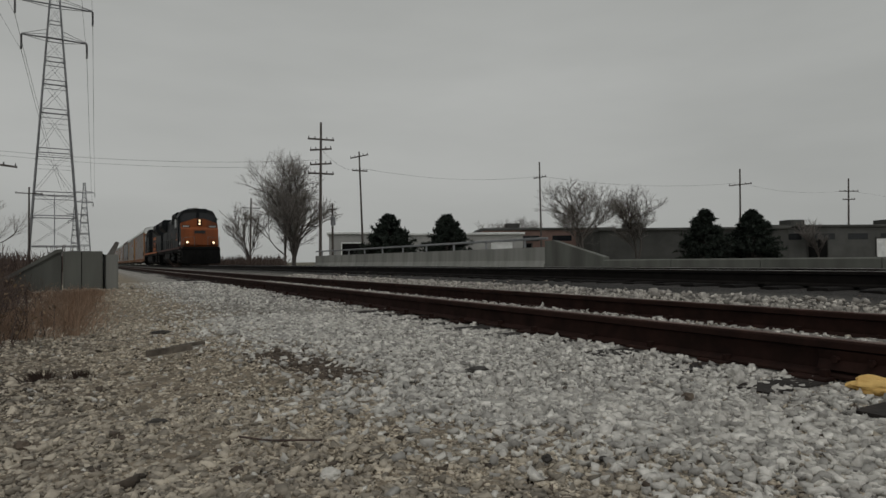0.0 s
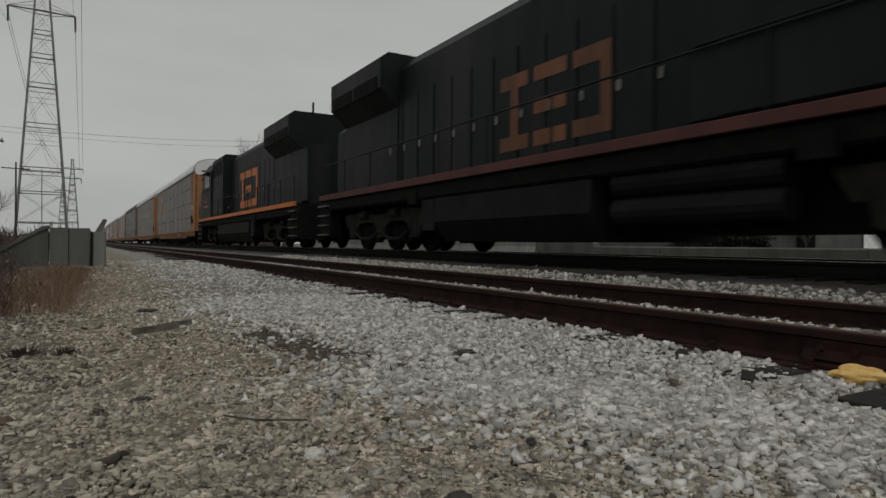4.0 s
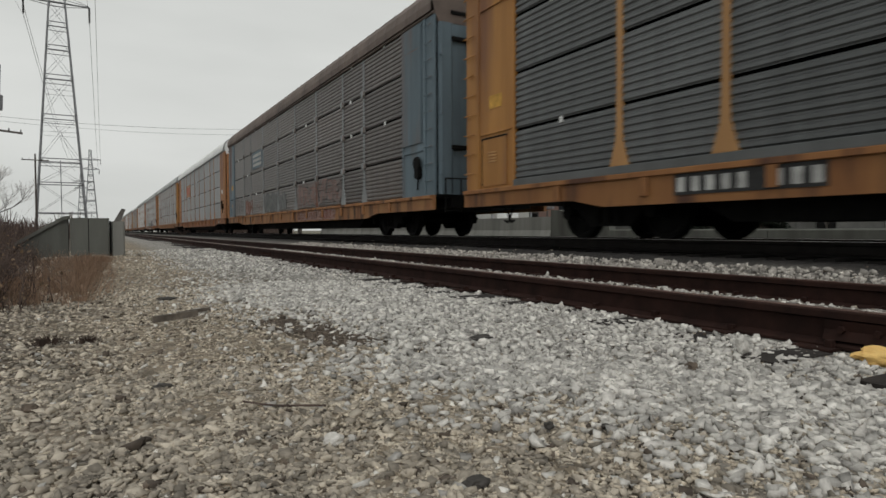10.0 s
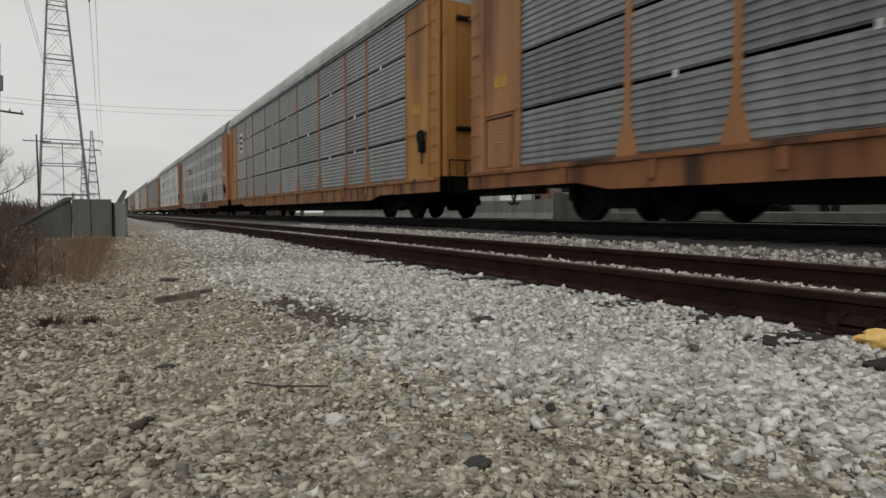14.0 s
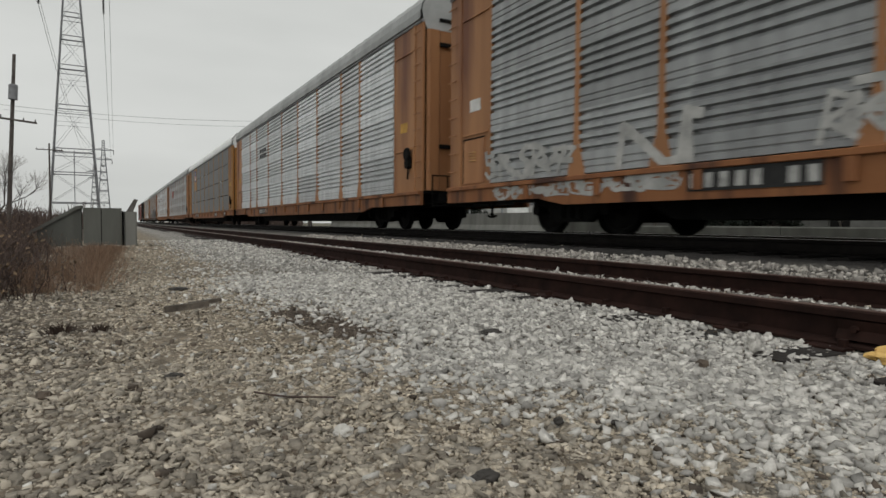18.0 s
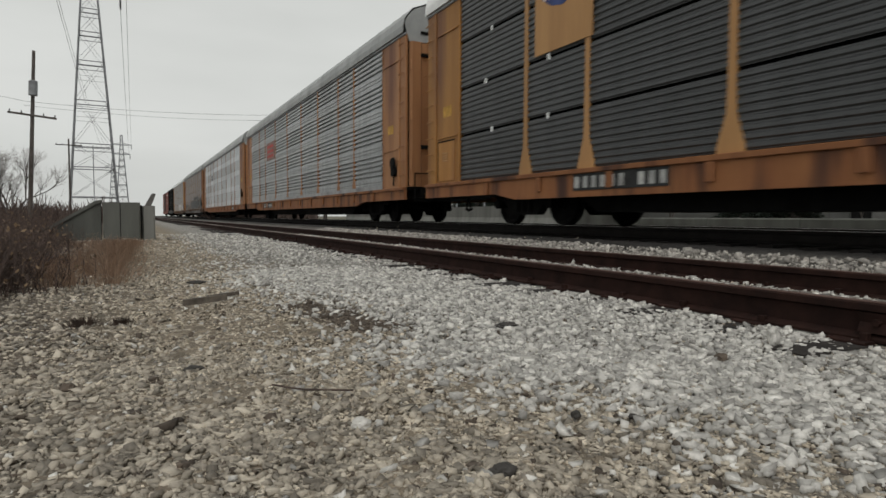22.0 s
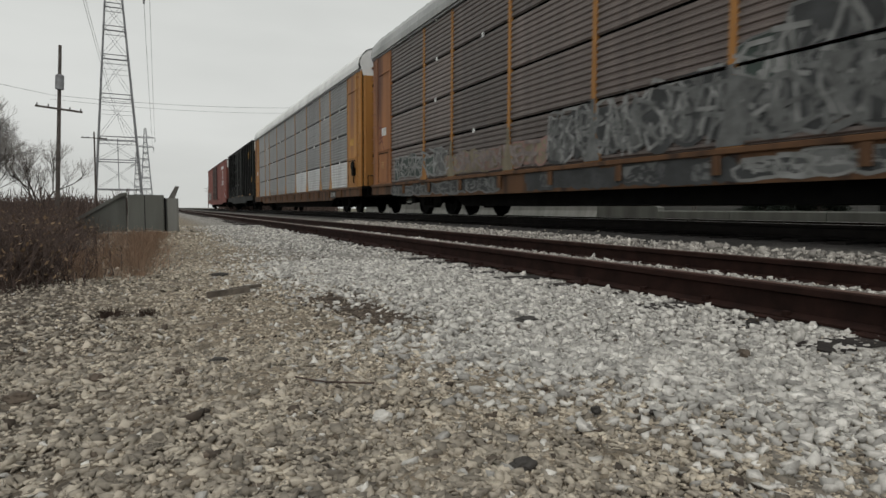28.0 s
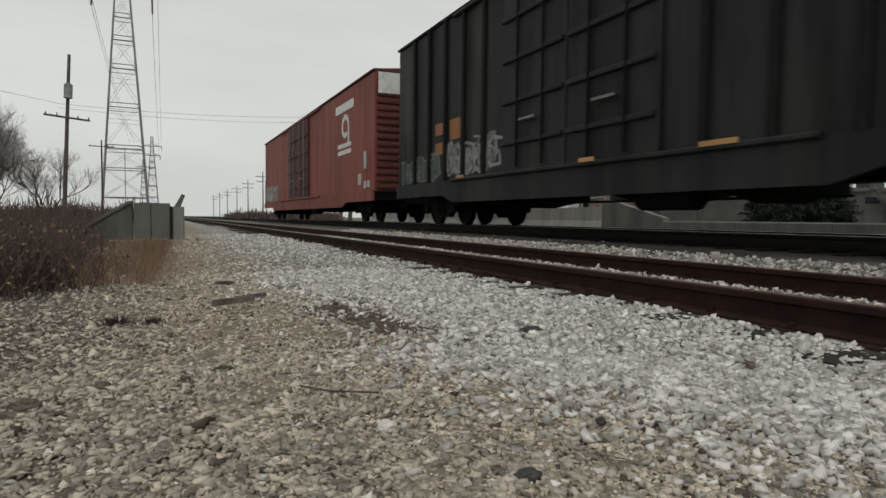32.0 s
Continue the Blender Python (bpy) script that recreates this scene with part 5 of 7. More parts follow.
# ---- locomotives: nose at -y, both sides alike ----
def locomotive(label, style, offset, turn):
    lo = tagged(new("locomotive"), label, "locomotive", group="locomotives of the train")
    L = 11.2
    sill = STRIPE if style == "striped" else BOX_RED_DARK

    # frame and walkway
    part("frame", Geo().cbox(-1.45, 1.45, -L + 0.5, L - 0.4, 1.12, 1.42, 0.04), BLACK, lo, "black underframe")
    for s in (-1, 1):
        part("walkway_edge", Geo().cbox(min(s * 1.47, s * 1.53), max(s * 1.47, s * 1.53), -L + 1.4, L - 0.7, 1.42, 1.58, 0.01), sill, lo, "painted walkway edge")
    part("walkway", Geo().box(-1.47, 1.47, -L + 0.9, L - 0.5, 1.42, 1.5), BLACK, lo)
    part("underside", Geo().box(-0.75, 0.75, -L + 2.2, L - 2.2, 0.32, 1.12), BLACK, lo, "dark gear under the frame")
    for y in (-6.9, 6.9):
        truck(lo, y, 3, 1.9, 0.5)
        for s in (-1, 1):
            # cast frame with a leg down to each axle box
            arms = [(-2.55, 0.98), (-2.35, 0.62)]
            for a in (-1.9, 0.0, 1.9):
                arms += [(a - 0.3, 0.62), (a - 0.24, 0.36), (a + 0.24, 0.36), (a + 0.3, 0.62), (a + 0.55, 0.74), (a + 1.35, 0.74)]
            arms = arms[:-2] + [(2.35, 0.62), (2.55, 0.98), (1.3, 1.04), (0.5, 0.94), (-0.5, 0.94), (-1.3, 1.04)]
            tf = part("truck_frame", Geo().poly(arms, "x", -0.07, 0.07), TRUCK_GREY, lo, "grimy cast truck frame", at=pose(s * 1.16, y, 0))
            for a in (-1.9, 0.0, 1.9):
                part("axle_box", Geo().cbox(-0.1, 0.1, a - 0.2, a + 0.2, 0.33, 0.68, 0.04, "z"), TRUCK_GREY, tf)
            for a in (-0.95, 0.95):
                part("brake_cylinder", Geo().tube((s * 0.1, a - 0.2, 0.95), (s * 0.1, a + 0.2, 0.95), 0.12, n=12), TRUCK_GREY, tf)
            part("equaliser", Geo().path([(s * 0.1, -1.7, 0.5), (s * 0.1, -1.2, 0.3), (s * 0.1, -0.6, 0.3), (s * 0.1, 0.0, 0.5), (s * 0.1, 0.6, 0.3), (s * 0.1, 1.2, 0.3), (s * 0.1, 1.7, 0.5)], 0.045, 6), TRUCK_GREY, tf)
    for s in (-1, 1):
        coupling(lo, s * (L - 0.2), s)
    # fuel tank and air tanks
    part("fuel_tank", Geo().poly([(-1.45, 1.1), (-1.48, 0.62), (-1.2, 0.22), (1.2, 0.22), (1.48, 0.62), (1.45, 1.1)], "y", -3.9 if style == "striped" else -1.2, 3.4), TANK, lo, "dark fuel tank with sloping sides")
    if style != "striped":
        for s in (-1, 1):
            for z in (0.62, 1.0):
                part("air_tank", Geo().tube((s * 1.2, -4.0, z), (s * 1.2, -1.5, z), 0.19, n=14), TANK, lo)
    # nose
    nose = NAVY if style == "striped" else OCHRE
    nf = -L + 1.25
    part("nose", Geo().poly([(nf + 0.25, 1.5), (nf, 1.75), (nf + 0.1, 3.05), (nf + 0.5, 3.42), (nf + 1.7, 3.55), (nf + 1.7, 1.5)], "x", -1.42, 1.42), NAVY, lo, "wide front nose")
    if style != "striped":
        part("nose_front", Geo().poly([(nf + 0.24, 1.5), (nf - 0.012, 1.74), (nf + 0.088, 3.06), (nf + 0.49, 3.432), (nf + 1.05, 3.49), (nf + 1.05, 3.45), (nf + 0.52, 3.4), (nf + 0.115, 3.03), (nf + 0.015, 1.76), (nf + 0.26, 1.5)], "x", -1.41, 1.41), OCHRE, lo, "orange-yellow nose front")
    part("nose_door", Geo().cbox(-0.38, 0.38, nf - 0.035, nf + 0.2, 1.8, 3.0, 0.03, "z"), nose, lo)
    # cab
    cab = NAVY
    c0, c1 = nf + 1.3, nf + 4.1
    front = OCHRE if style != "striped" else NAVY
    part("cab", Geo().poly([(-1.5, 1.5), (1.5, 1.5), (1.5, 4.1), (1.2, 4.7), (0.6, 4.93), (-0.6, 4.93), (-1.2, 4.7), (-1.5, 4.1)], "y", c0, c1), cab, lo, "dark blue-grey cab")
    if style != "striped":
        part("cab_front", Geo().poly([(-1.42, 3.3), (1.42, 3.3), (1.4, 3.6), (0.4, 3.98), (-0.4, 3.98), (-1.4, 3.6)], "y", nf + 0.32, nf + 0.75), front, lo, "orange-yellow cab front")
    for s in (-1, 1):
        part("windscreen", Geo().poly([(s * 0.12, 3.9), (s * 1.3, 3.75), (s * 1.3, 4.2), (s * 1.0, 4.5), (s * 0.12, 4.58)], "y", c0 - 0.03, c0 + 0.02), GLASS, lo, "dark windscreen")
        w = part("side_window", Geo().box(min(s * 1.49, s * 1.515), max(s * 1.49, s * 1.515), c0 + 0.9, c0 + 2.3, 3.35, 4.08), GLASS, lo, "dark cab side window")
        part("window_frame", Geo().box(min(s * 1.5, s * 1.525), max(s * 1.5, s * 1.525), c0 + 1.55, c0 + 1.63, 3.35, 4.08).box(min(s * 1.5, s * 1.53), max(s * 1.5, s * 1.53), c0 + 0.85, c0 + 2.35, 3.3, 3.35), STEEL, w)
        # pale plate on the glass stands for a bright reflection
        part("blind", Geo().box(min(s * 1.512, s * 1.52), max(s * 1.512, s * 1.52), c0 + 0.95, c0 + 1.25, 3.45, 4.02), BAR_WHITE, w, "pale plate painting the reflection in the window")
        part("cab_seam", Geo().box(min(s * 1.498, s * 1.512), max(s * 1.498, s * 1.512), c0 + 0.02, c1 - 0.02, 3.1, 3.14), BLACK, lo)
        part("sun_visor", Geo().poly([(s * 1.5, 4.12), (s * 1.74, 4.05), (s * 1.74, 4.08), (s * 1.5, 4.17)], "y", c0 + 0.7, c0 + 2.4), cab, lo)
        part("number_board", Geo().cbox(min(s * 0.72, s * 1.3), max(s * 0.72, s * 1.3), nf + 0.26, nf + 0.62, 3.22, 3.42, 0.02), BAR_DARK, lo, "number board with plain bars")
        g = Geo()
        for k in range(4):
            g.box(min(s * (0.8 + 0.12 * k), s * (0.87 + 0.12 * k)), max(s * (0.8 + 0.12 * k), s * (0.87 + 0.12 * k)), nf + 0.255, nf + 0.262, 3.26, 3.38)
        part("number_bars", g, WHITE, lo)
        # steps at the front and rear
        for y in (nf + 0.35, L - 1.0):
            st = part("step_well", Geo().cbox(min(s * 1.1, s * 1.46), max(s * 1.1, s * 1.46), y - 0.45, y + 0.45, 0.35, 1.45, 0.03, "z"), BLACK, lo)
            for k in range(4):
                part("step", Geo().box(min(s * 1.3, s * 1.56), max(s * 1.3, s * 1.56), y - 0.38, y + 0.38, 0.4 + 0.28 * k, 0.43 + 0.28 * k), STEEL, st)
        # hand rails on posts
        for a, b in ((nf + 4.3, L - 0.9),):
            n = 9
            rail = part("handrail", Geo().tube((s * 1.48, a, 2.45), (s * 1.48, b, 2.45), 0.018), NAVY, lo)
            for k in range(n + 1):
                y = a + (b - a) * k / n
                part("handrail_post", Geo().tube((s * 1.48, y, 1.5), (s * 1.48, y, 2.45), 0.016), NAVY, rail)
    # headlamps between and below
    if style != "striped":
        hb = part("headlamp_box", Geo().cbox(-0.17, 0.17, nf + 0.2, nf + 0.4, 3.4, 3.94, 0.04, "z"), BLACK, lo)
        for z in (3.55, 3.81):
            part("headlamp", Geo().tube((0, nf + 0.2, z), (0, nf + 0.175, z), 0.07, n=16), LIGHT, hb, "lit headlamp")
        for s in (-1, 1):
            dl = part("ditch_light", Geo().tube((s * 0.98, nf - 0.12, 1.93), (s * 0.98, nf - 0.42, 1.93), 0.15, n=16), BLACK, lo)
            part("lens", Geo().tube((s * 0.98, nf - 0.42, 1.93), (s * 0.98, nf - 0.435, 1.93), 0.075, n=16), LIGHT, dl, "lit ditch lamp")
        part("crest", Geo().box(-0.42, 0.42, nf - 0.045, nf - 0.036, 2.7, 2.95), BAR_DARK, lo, "dark crest on the nose")
    # front platform, pilot, anticlimber, hoses
    part("anticlimber", Geo().cbox(-1.35, 1.35, -L + 0.35, nf + 0.35, 1.3, 1.56, 0.05, "x"), BLACK, lo)
    part("pilot", Geo().poly([(-1.45, 0.2), (-0.9, 0.12), (0.9, 0.12), (1.45, 0.2), (1.4, 1.3), (-1.4, 1.3)], "y", -L + 0.35, -L + 0.6), BLACK, lo, "black snow-plough pilot")
    for s in (-1, 1):
        part("front_handrail", Geo().tube((s * 0.5, -L + 0.45, 1.5), (s * 0.5, -L + 0.45, 2.4), 0.018).tube((s * 1.3, -L + 0.45, 1.5), (s * 1.3, -L + 0.45, 2.3), 0.018).tube((s * 0.5, -L + 0.45, 2.4), (s * 1.3, -L + 0.45, 2.3), 0.018).tube((s * 1.4, -L + 0.7, 0.5), (s * 1.4, -L + 0.7, 2.4), 0.02), STEEL if style != "striped" else NAVY, lo)
        part("mu_hose", Geo().tube((s * 0.5, -L + 0.35, 1.0), (s * 0.55, -L + 0.1, 0.5), 0.03).tube((s * 0.65, -L + 0.35, 1.0), (s * 0.7, -L + 0.1, 0.5), 0.03), BLACK, lo)
    part("rear_pilot", Geo().box(-1.4, 1.4, L - 0.6, L - 0.4, 0.3, 1.3), BLACK, lo)
    # long hood
    h0, h1 = c1, L - 0.9
    body = NAVY
    part("equipment_cabinet", Geo().cbox(-1.42, 1.42, h0, h0 + 3.0, 1.5, 4.78, 0.14), body, lo, "full-width equipment cabinet")
    part("hood", Geo().poly([(-1.0, 1.5), (1.0, 1.5), (1.0, 4.4), (0.75, 4.7), (-0.75, 4.7), (-1.0, 4.4)], "y", h0 + 3.0, h1 - 4.2), body, lo, "long engine hood")
    part("radiator_hood", Geo().poly([(-1.05, 1.5), (1.05, 1.5), (1.05, 3.5), (1.5, 3.95), (1.5, 4.66), (1.3, 4.82), (-1.3, 4.82), (-1.5, 4.66), (-1.5, 3.95), (-1.05, 3.5)], "y", h1 - 4.2, h1 - 0.7), body, lo, "flared radiator section")
    part("rear_hood", Geo().cbox(-1.05, 1.05, h1 - 0.7, h1, 1.5, 3.6, 0.15), body, lo)
    for s in (-1, 1):
        xo = s * 1.005
        k, y = 0, h0 + 3.15
        while y < h1 - 4.4:
            d = part("hood_door", Geo().cbox(min(s * 0.99, s * 1.03), max(s * 0.99, s * 1.03), y, y + 0.72, 1.7, 3.7, 0.012, "z"), body, lo)
            part("latch", Geo().cbox(min(s * 1.03, s * 1.055), max(s * 1.03, s * 1.055), y + 0.6, y + 0.68, 2.4, 2.55, 0.008, "z"), STEEL, d)
            y += 0.78
        for j in range(2):
            part("radiator_grille", Geo().poly([(s * 1.505, 3.9), (s * 1.52, 3.9), (s * 1.52, 4.25), (s * 1.505, 4.25)], "y", h1 - 4.0 + j * 1.65, h1 - 2.5 + j * 1.65), BLACK, lo, "dark radiator grille")
        for j in range(3):
            part("intake_grille", Geo().box(min(s * 1.41, s * 1.435), max(s * 1.41, s * 1.435), h0 + 0.2 + j * 0.95, h0 + 0.85 + j * 0.95, 3.75, 4.45), BLACK, lo, "dark intake grille")
        part("cabinet_door", Geo().cbox(min(s * 1.41, s * 1.44), max(s * 1.41, s * 1.44), h0 + 0.3, h0 + 2.6, 1.65, 3.2, 0.015, "z"), body, lo)
        # painted emblem on the hood as plain slanted blocks
        g = Geo()
        e0 = h0 + 5.2 if style == "striped" else h0 + 4.6
        sz = 1.0 if style == "striped" else 0.8
        x = 1.034
        for j in range(3):
            a = e0 + j * 1.25 * sz
            for (p0, p1, q0, q1) in ((0, 0.28, 0, 1.7), (0.28, 1.05, 0, 0.34), (0.28, 1.05, 1.36, 1.7)) if j == 0 else ((0, 1.05, 0, 0.32), (0, 1.05, 0.68, 1.0), (0, 1.05, 1.38, 1.7)) if j == 1 else ((0.36, 0.66, 0, 1.7), (0, 1.05, 0, 0.32), (0, 1.05, 1.38, 1.7)):
                yy0, yy1 = sorted((-s * p0 * sz, -s * p1 * sz))
                c = e0 + 1.9 * sz - s * (-(j - 1) * 1.25 * sz) * -1
                part("emblem_block", Geo().box(min(s * x, s * (x + 0.004)), max(s * x, s * (x + 0.004)), c + yy0 + s * 0.5 * sz, c + yy1 + s * 0.5 * sz, 1.85 + q0 * sz, 1.85 + q1 * sz), STRIPE if style == "striped" else EMBLEM, lo, "worn orange block of an emblem")
        for k in range(3):
            a = c0 + 0.8 + 0.28 * k
            part("cab_number_bar", Geo().box(min(s * 1.5005, s * 1.505), max(s * 1.5005, s * 1.505), a, a + 0.2, 2.42, 2.78), EMBLEM, lo, "faded number bar under the window")
        part("belt_rail", Geo().cbox(min(s * 1.42, s * 1.45), max(s * 1.42, s * 1.45), h0 + 0.05, h0 + 2.95, 2.5, 2.54, 0.008), body, lo, "narrow raised belt")
        for k in range(4):
            part("panel_seam", Geo().box(min(s * 1.42, s * 1.428), max(s * 1.42, s * 1.428), h0 + 0.35 + 0.72 * k, h0 + 0.375 + 0.72 * k, 2.56, 4.6), BLACK, lo)
        part("cab_door", Geo().cbox(min(s * 1.49, s * 1.512), max(s * 1.49, s * 1.512), c1 - 0.78, c1 - 0.12, 1.62, 3.05, 0.012, "z"), cab, lo, "cab door")
        for k in range(3):
            part("grab_iron", Geo().tube((s * 1.54, c0 + 0.3, 2.0 + 0.3 * k), (s * 1.54, c0 + 0.62, 2.0 + 0.3 * k), 0.013), STEEL, lo)
        part("jack_pad", Geo().cbox(min(s * 1.4, s * 1.5), max(s * 1.4, s * 1.5), -4.6, -4.2, 1.02, 1.3, 0.02, "z").cbox(min(s * 1.4, s * 1.5), max(s * 1.4, s * 1.5), 4.2, 4.6, 1.02, 1.3, 0.02, "z"), BLACK, lo)
        part("battery_box", Geo().cbox(min(s * 1.05, s * 1.42), max(s * 1.05, s * 1.42), 3.5, 4.1, 0.45, 1.1, 0.03, "z"), TANK, lo, "dark box beside the tank")
        part("cab_stripe", Geo().box(min(s * 1.5005, s * 1.505), max(s * 1.5005, s * 1.505), c0 + 0.6, c0 + 1.9, 2.2, 2.28), STRIPE, lo)
        if style != "striped":
            part("placard", Geo().box(min(s * 1.421, s * 1.426), max(s * 1.421, s * 1.426), nf + 0.35, nf + 0.75, 1.75, 2.05).box(min(s * 1.421, s * 1.426), max(s * 1.421, s * 1.426), nf + 0.85, nf + 1.2, 1.75, 1.98), WHITE, lo, "pale placards")
        else:
            for k in range(7):
                part("reflector", Geo().tube((s * 1.435, nf + 1.9 + 1.15 * k, 1.9), (s * 1.452, nf + 1.9 + 1.15 * k, 1.9), 0.036, n=10), BAR_WHITE, lo, "small round pale reflector")
            part("louvre", Geo().box(min(s * 1.421, s * 1.44), max(s * 1.421, s * 1.44), nf + 0.9, nf + 1.5, 1.85, 2.5), BLACK, lo, "dark louvre")
    # roof things
    part("exhaust_stack", Geo().cbox(-0.35, 0.35, h0 + 5.0, h0 + 5.9, 4.68, 4.95, 0.05), BLACK, lo)
    part("horn", Geo().tube((0.2, c1 - 0.5, 4.95), (0.2, c1 - 1.0, 5.08), 0.04, 0.09, n=8).tube((0.0, c1 - 0.5, 4.95), (0.0, c1 - 1.0, 5.08), 0.04, 0.09, n=8), STEEL, lo)
    part("aerial", Geo().tube((-0.5, c1 - 0.6, 4.9), (-0.5, c1 - 0.6, 5.25), 0.015).cbox(-0.3, 0.3, c0 + 1.0, c0 + 1.8, 4.92, 5.0, 0.03), BLACK, lo)
    # the body is a little wider and taller than drawn above; the bogies keep their gauge
    for c in lo.children:
        if not c.name.startswith(("truck", "coupler")):
            c.matrix_basis = Matrix.Diagonal((1.085, 1, 1.025, 1)) @ c.matrix_basis
    TRAIN.append((lo, offset, turn))
    return lo


EMBLEM = material("faded_orange_paint", (0.2, 0.075, 0.032), 0.65, 0, (0.06, 0.032, 0.022), 2.5, amount=0.7, streak=True)
TRUCK_GREY = material("dusty_truck_steel", (0.028, 0.0265, 0.025), 0.85, 0.0, (0.011, 0.0105, 0.01), 3, spec=0.12)
locomotive("leading dark blue-grey locomotive with orange-yellow nose and lit headlamps", "nose", -48.6, 0)
locomotive("second dark blue-grey locomotive with an orange walkway stripe", "striped", -25.0, 180)

# ---- distance: pylons, poles, trees, walls, buildings ----
def pylon(x, y, label, turn=0.0, thick=1.0, lift=0.0):
    """A square lattice mast on four legs with cross arms and insulators."""
    py = tagged(new("pylon"), label, "pylon", group="pylons of the power line")
    py.matrix_basis = pose(x, y, lift, 0, 0, turn)

    def half(z):
        return 3.85 - 0.0675 * min(z, 46) - 0.03 * max(0, z - 46)
    zs = [-1.0, 3.7, 8.8, 12.8, 20.2, 27.0, 32.0, 36.0, 39.4, 42.4, 45.3, 48.5, 51.5]
    for sx in (-1, 1):
        for sy in (-1, 1):
            part("leg", Geo().path([(sx * half(z), sy * half(z), z) for z in zs], 0.12 * thick, n=4), GALV, py)

    def bar(name, a, b, r, parent=py, label=""):
        return part(name, Geo().tube(a, b, r * thick, n=4), GALV, parent, label)
    for i, (a, b) in enumerate(zip(zs, zs[1:])):
        ha, hb = half(a), half(b)
        for s in (-1, 1):
            for along in (0, 1):
                def at(u, w, z):
                    return (u, w, z) if along == 0 else (w, u, z)
                bar("girt", at(-hb, s * hb, b), at(hb, s * hb, b), 0.085)
                if 2 <= i <= 6:
                    bar("girt", at(-hb * 1.02, s * hb * 1.02, b - 0.75), at(hb * 1.02, s * hb * 1.02, b - 0.75), 0.06)
                if i == 0:
                    continue
                if b - a > 6:
                    m = (a + b) / 2
                    hm = half(m)
                    bar("brace", at(-ha, s * ha, a), at(0, s * hm, m + 0.8), 0.026)
                    bar("brace", at(ha, s * ha, a), at(0, s * hm, m + 0.8), 0.026)
                    bar("brace", at(-hm, s * hm, m + 0.8), at(hm, s * hm, m + 0.8), 0.026)
                    bar("brace", at(-hb, s * hb, b), at(0, s * hm, m + 0.8), 0.024)
                    bar("brace", at(hb, s * hb, b), at(0, s * hm, m + 0.8), 0.024)
                else:
                    bar("brace", at(-ha, s * ha, a), at(hb, s * hb, b), 0.026)
                    bar("brace", at(ha, s * ha, a), at(-hb, s * hb, b), 0.026)
    for zz, reach in ((39.4, 4.8), (45.3, 5.7)):
        h = half(zz)
        arm = bar("cross_arm", (-reach, 0, zz + 0.25), (reach, 0, zz + 0.25), 0.13, py, "lattice cross arm")
        for s in (-1, 1):
            for w in (-1, 1):
                bar("arm_chord", (s * h, w * h, zz), (s * reach, 0, zz + 0.2), 0.06, arm)
                bar("arm_tie", (s * h, w * h, zz + 1.3), (s * reach, 0, zz + 0.35), 0.045, arm)
            ins = []
            for k in range(18):
                ins.append(((s * reach, 0, zz + 0.2 - k * 0.15), 0.2 if k % 2 else 0.1))
            part("insulator", Geo().path([p for p, _ in ins], [r * max(1.0, thick * 0.6) for _, r in ins], 8), WIRE, arm, "string of dark insulators")
    bar("ladder_rail", (0, 0, -1), (0, 0, 12.8), 0.07, py)
    return py


def wires(name, a, b, sag, r=0.03, label="long thin sagging power line"):
    g = Geo()
    a, b = Vector(a), Vector(b)
    pts = [a.lerp(b, k / 14) - Vector((0, 0, sag * 4 * (k / 14) * (1 - k / 14))) for k in range(15)]
    g.path(pts, r, 4)
    tagged(part(name, g, WIRE), label, "wire")


def pole(x, y, height, arms, label, lean=(0, 0), turn=0.0, r=0.15, can=None):
    """A timber pole with cross arms, insulators and perhaps a transformer."""
    p = tagged(new("utility_pole"), label, "utility pole", group="utility poles")
    p.matrix_basis = pose(x, y, -0.3, lean[0], lean[1], turn)
    part("shaft", Geo().tube((0, 0, 0), (0, 0, height + 0.3), r, r * 0.65, n=10), POLE, p)
    for z, w, tilt in arms:
        arm = part("cross_arm", Geo().cbox(-w, w, -0.06, 0.06, -0.07, 0.07, 0.015, "x"), POLE, p, at=pose(0, -r, z, 0, tilt, 0))
        for k in (-0.92, -0.45, 0.45, 0.92):
            part("insulator", lambda: Geo().tube((0, 0, 0.07), (0, 0, 0.25), 0.05, 0.035, n=8), WIRE, arm, key="pin", at=pose(k * w, 0, 0))
    if can:
        part("transformer", Geo().tube((0, -0.42, can), (0, -0.42, can + 1.0), 0.29, n=14).tube((0, -0.42, can + 1.0), (0, -0.42, can + 1.08), 0.29, 0.2, n=14).cbox(-0.05, 0.05, -0.2, -0.1, can + 0.3, can + 0.6, 0.01, "z"), GALV, p, "grey transformer can")
    return p


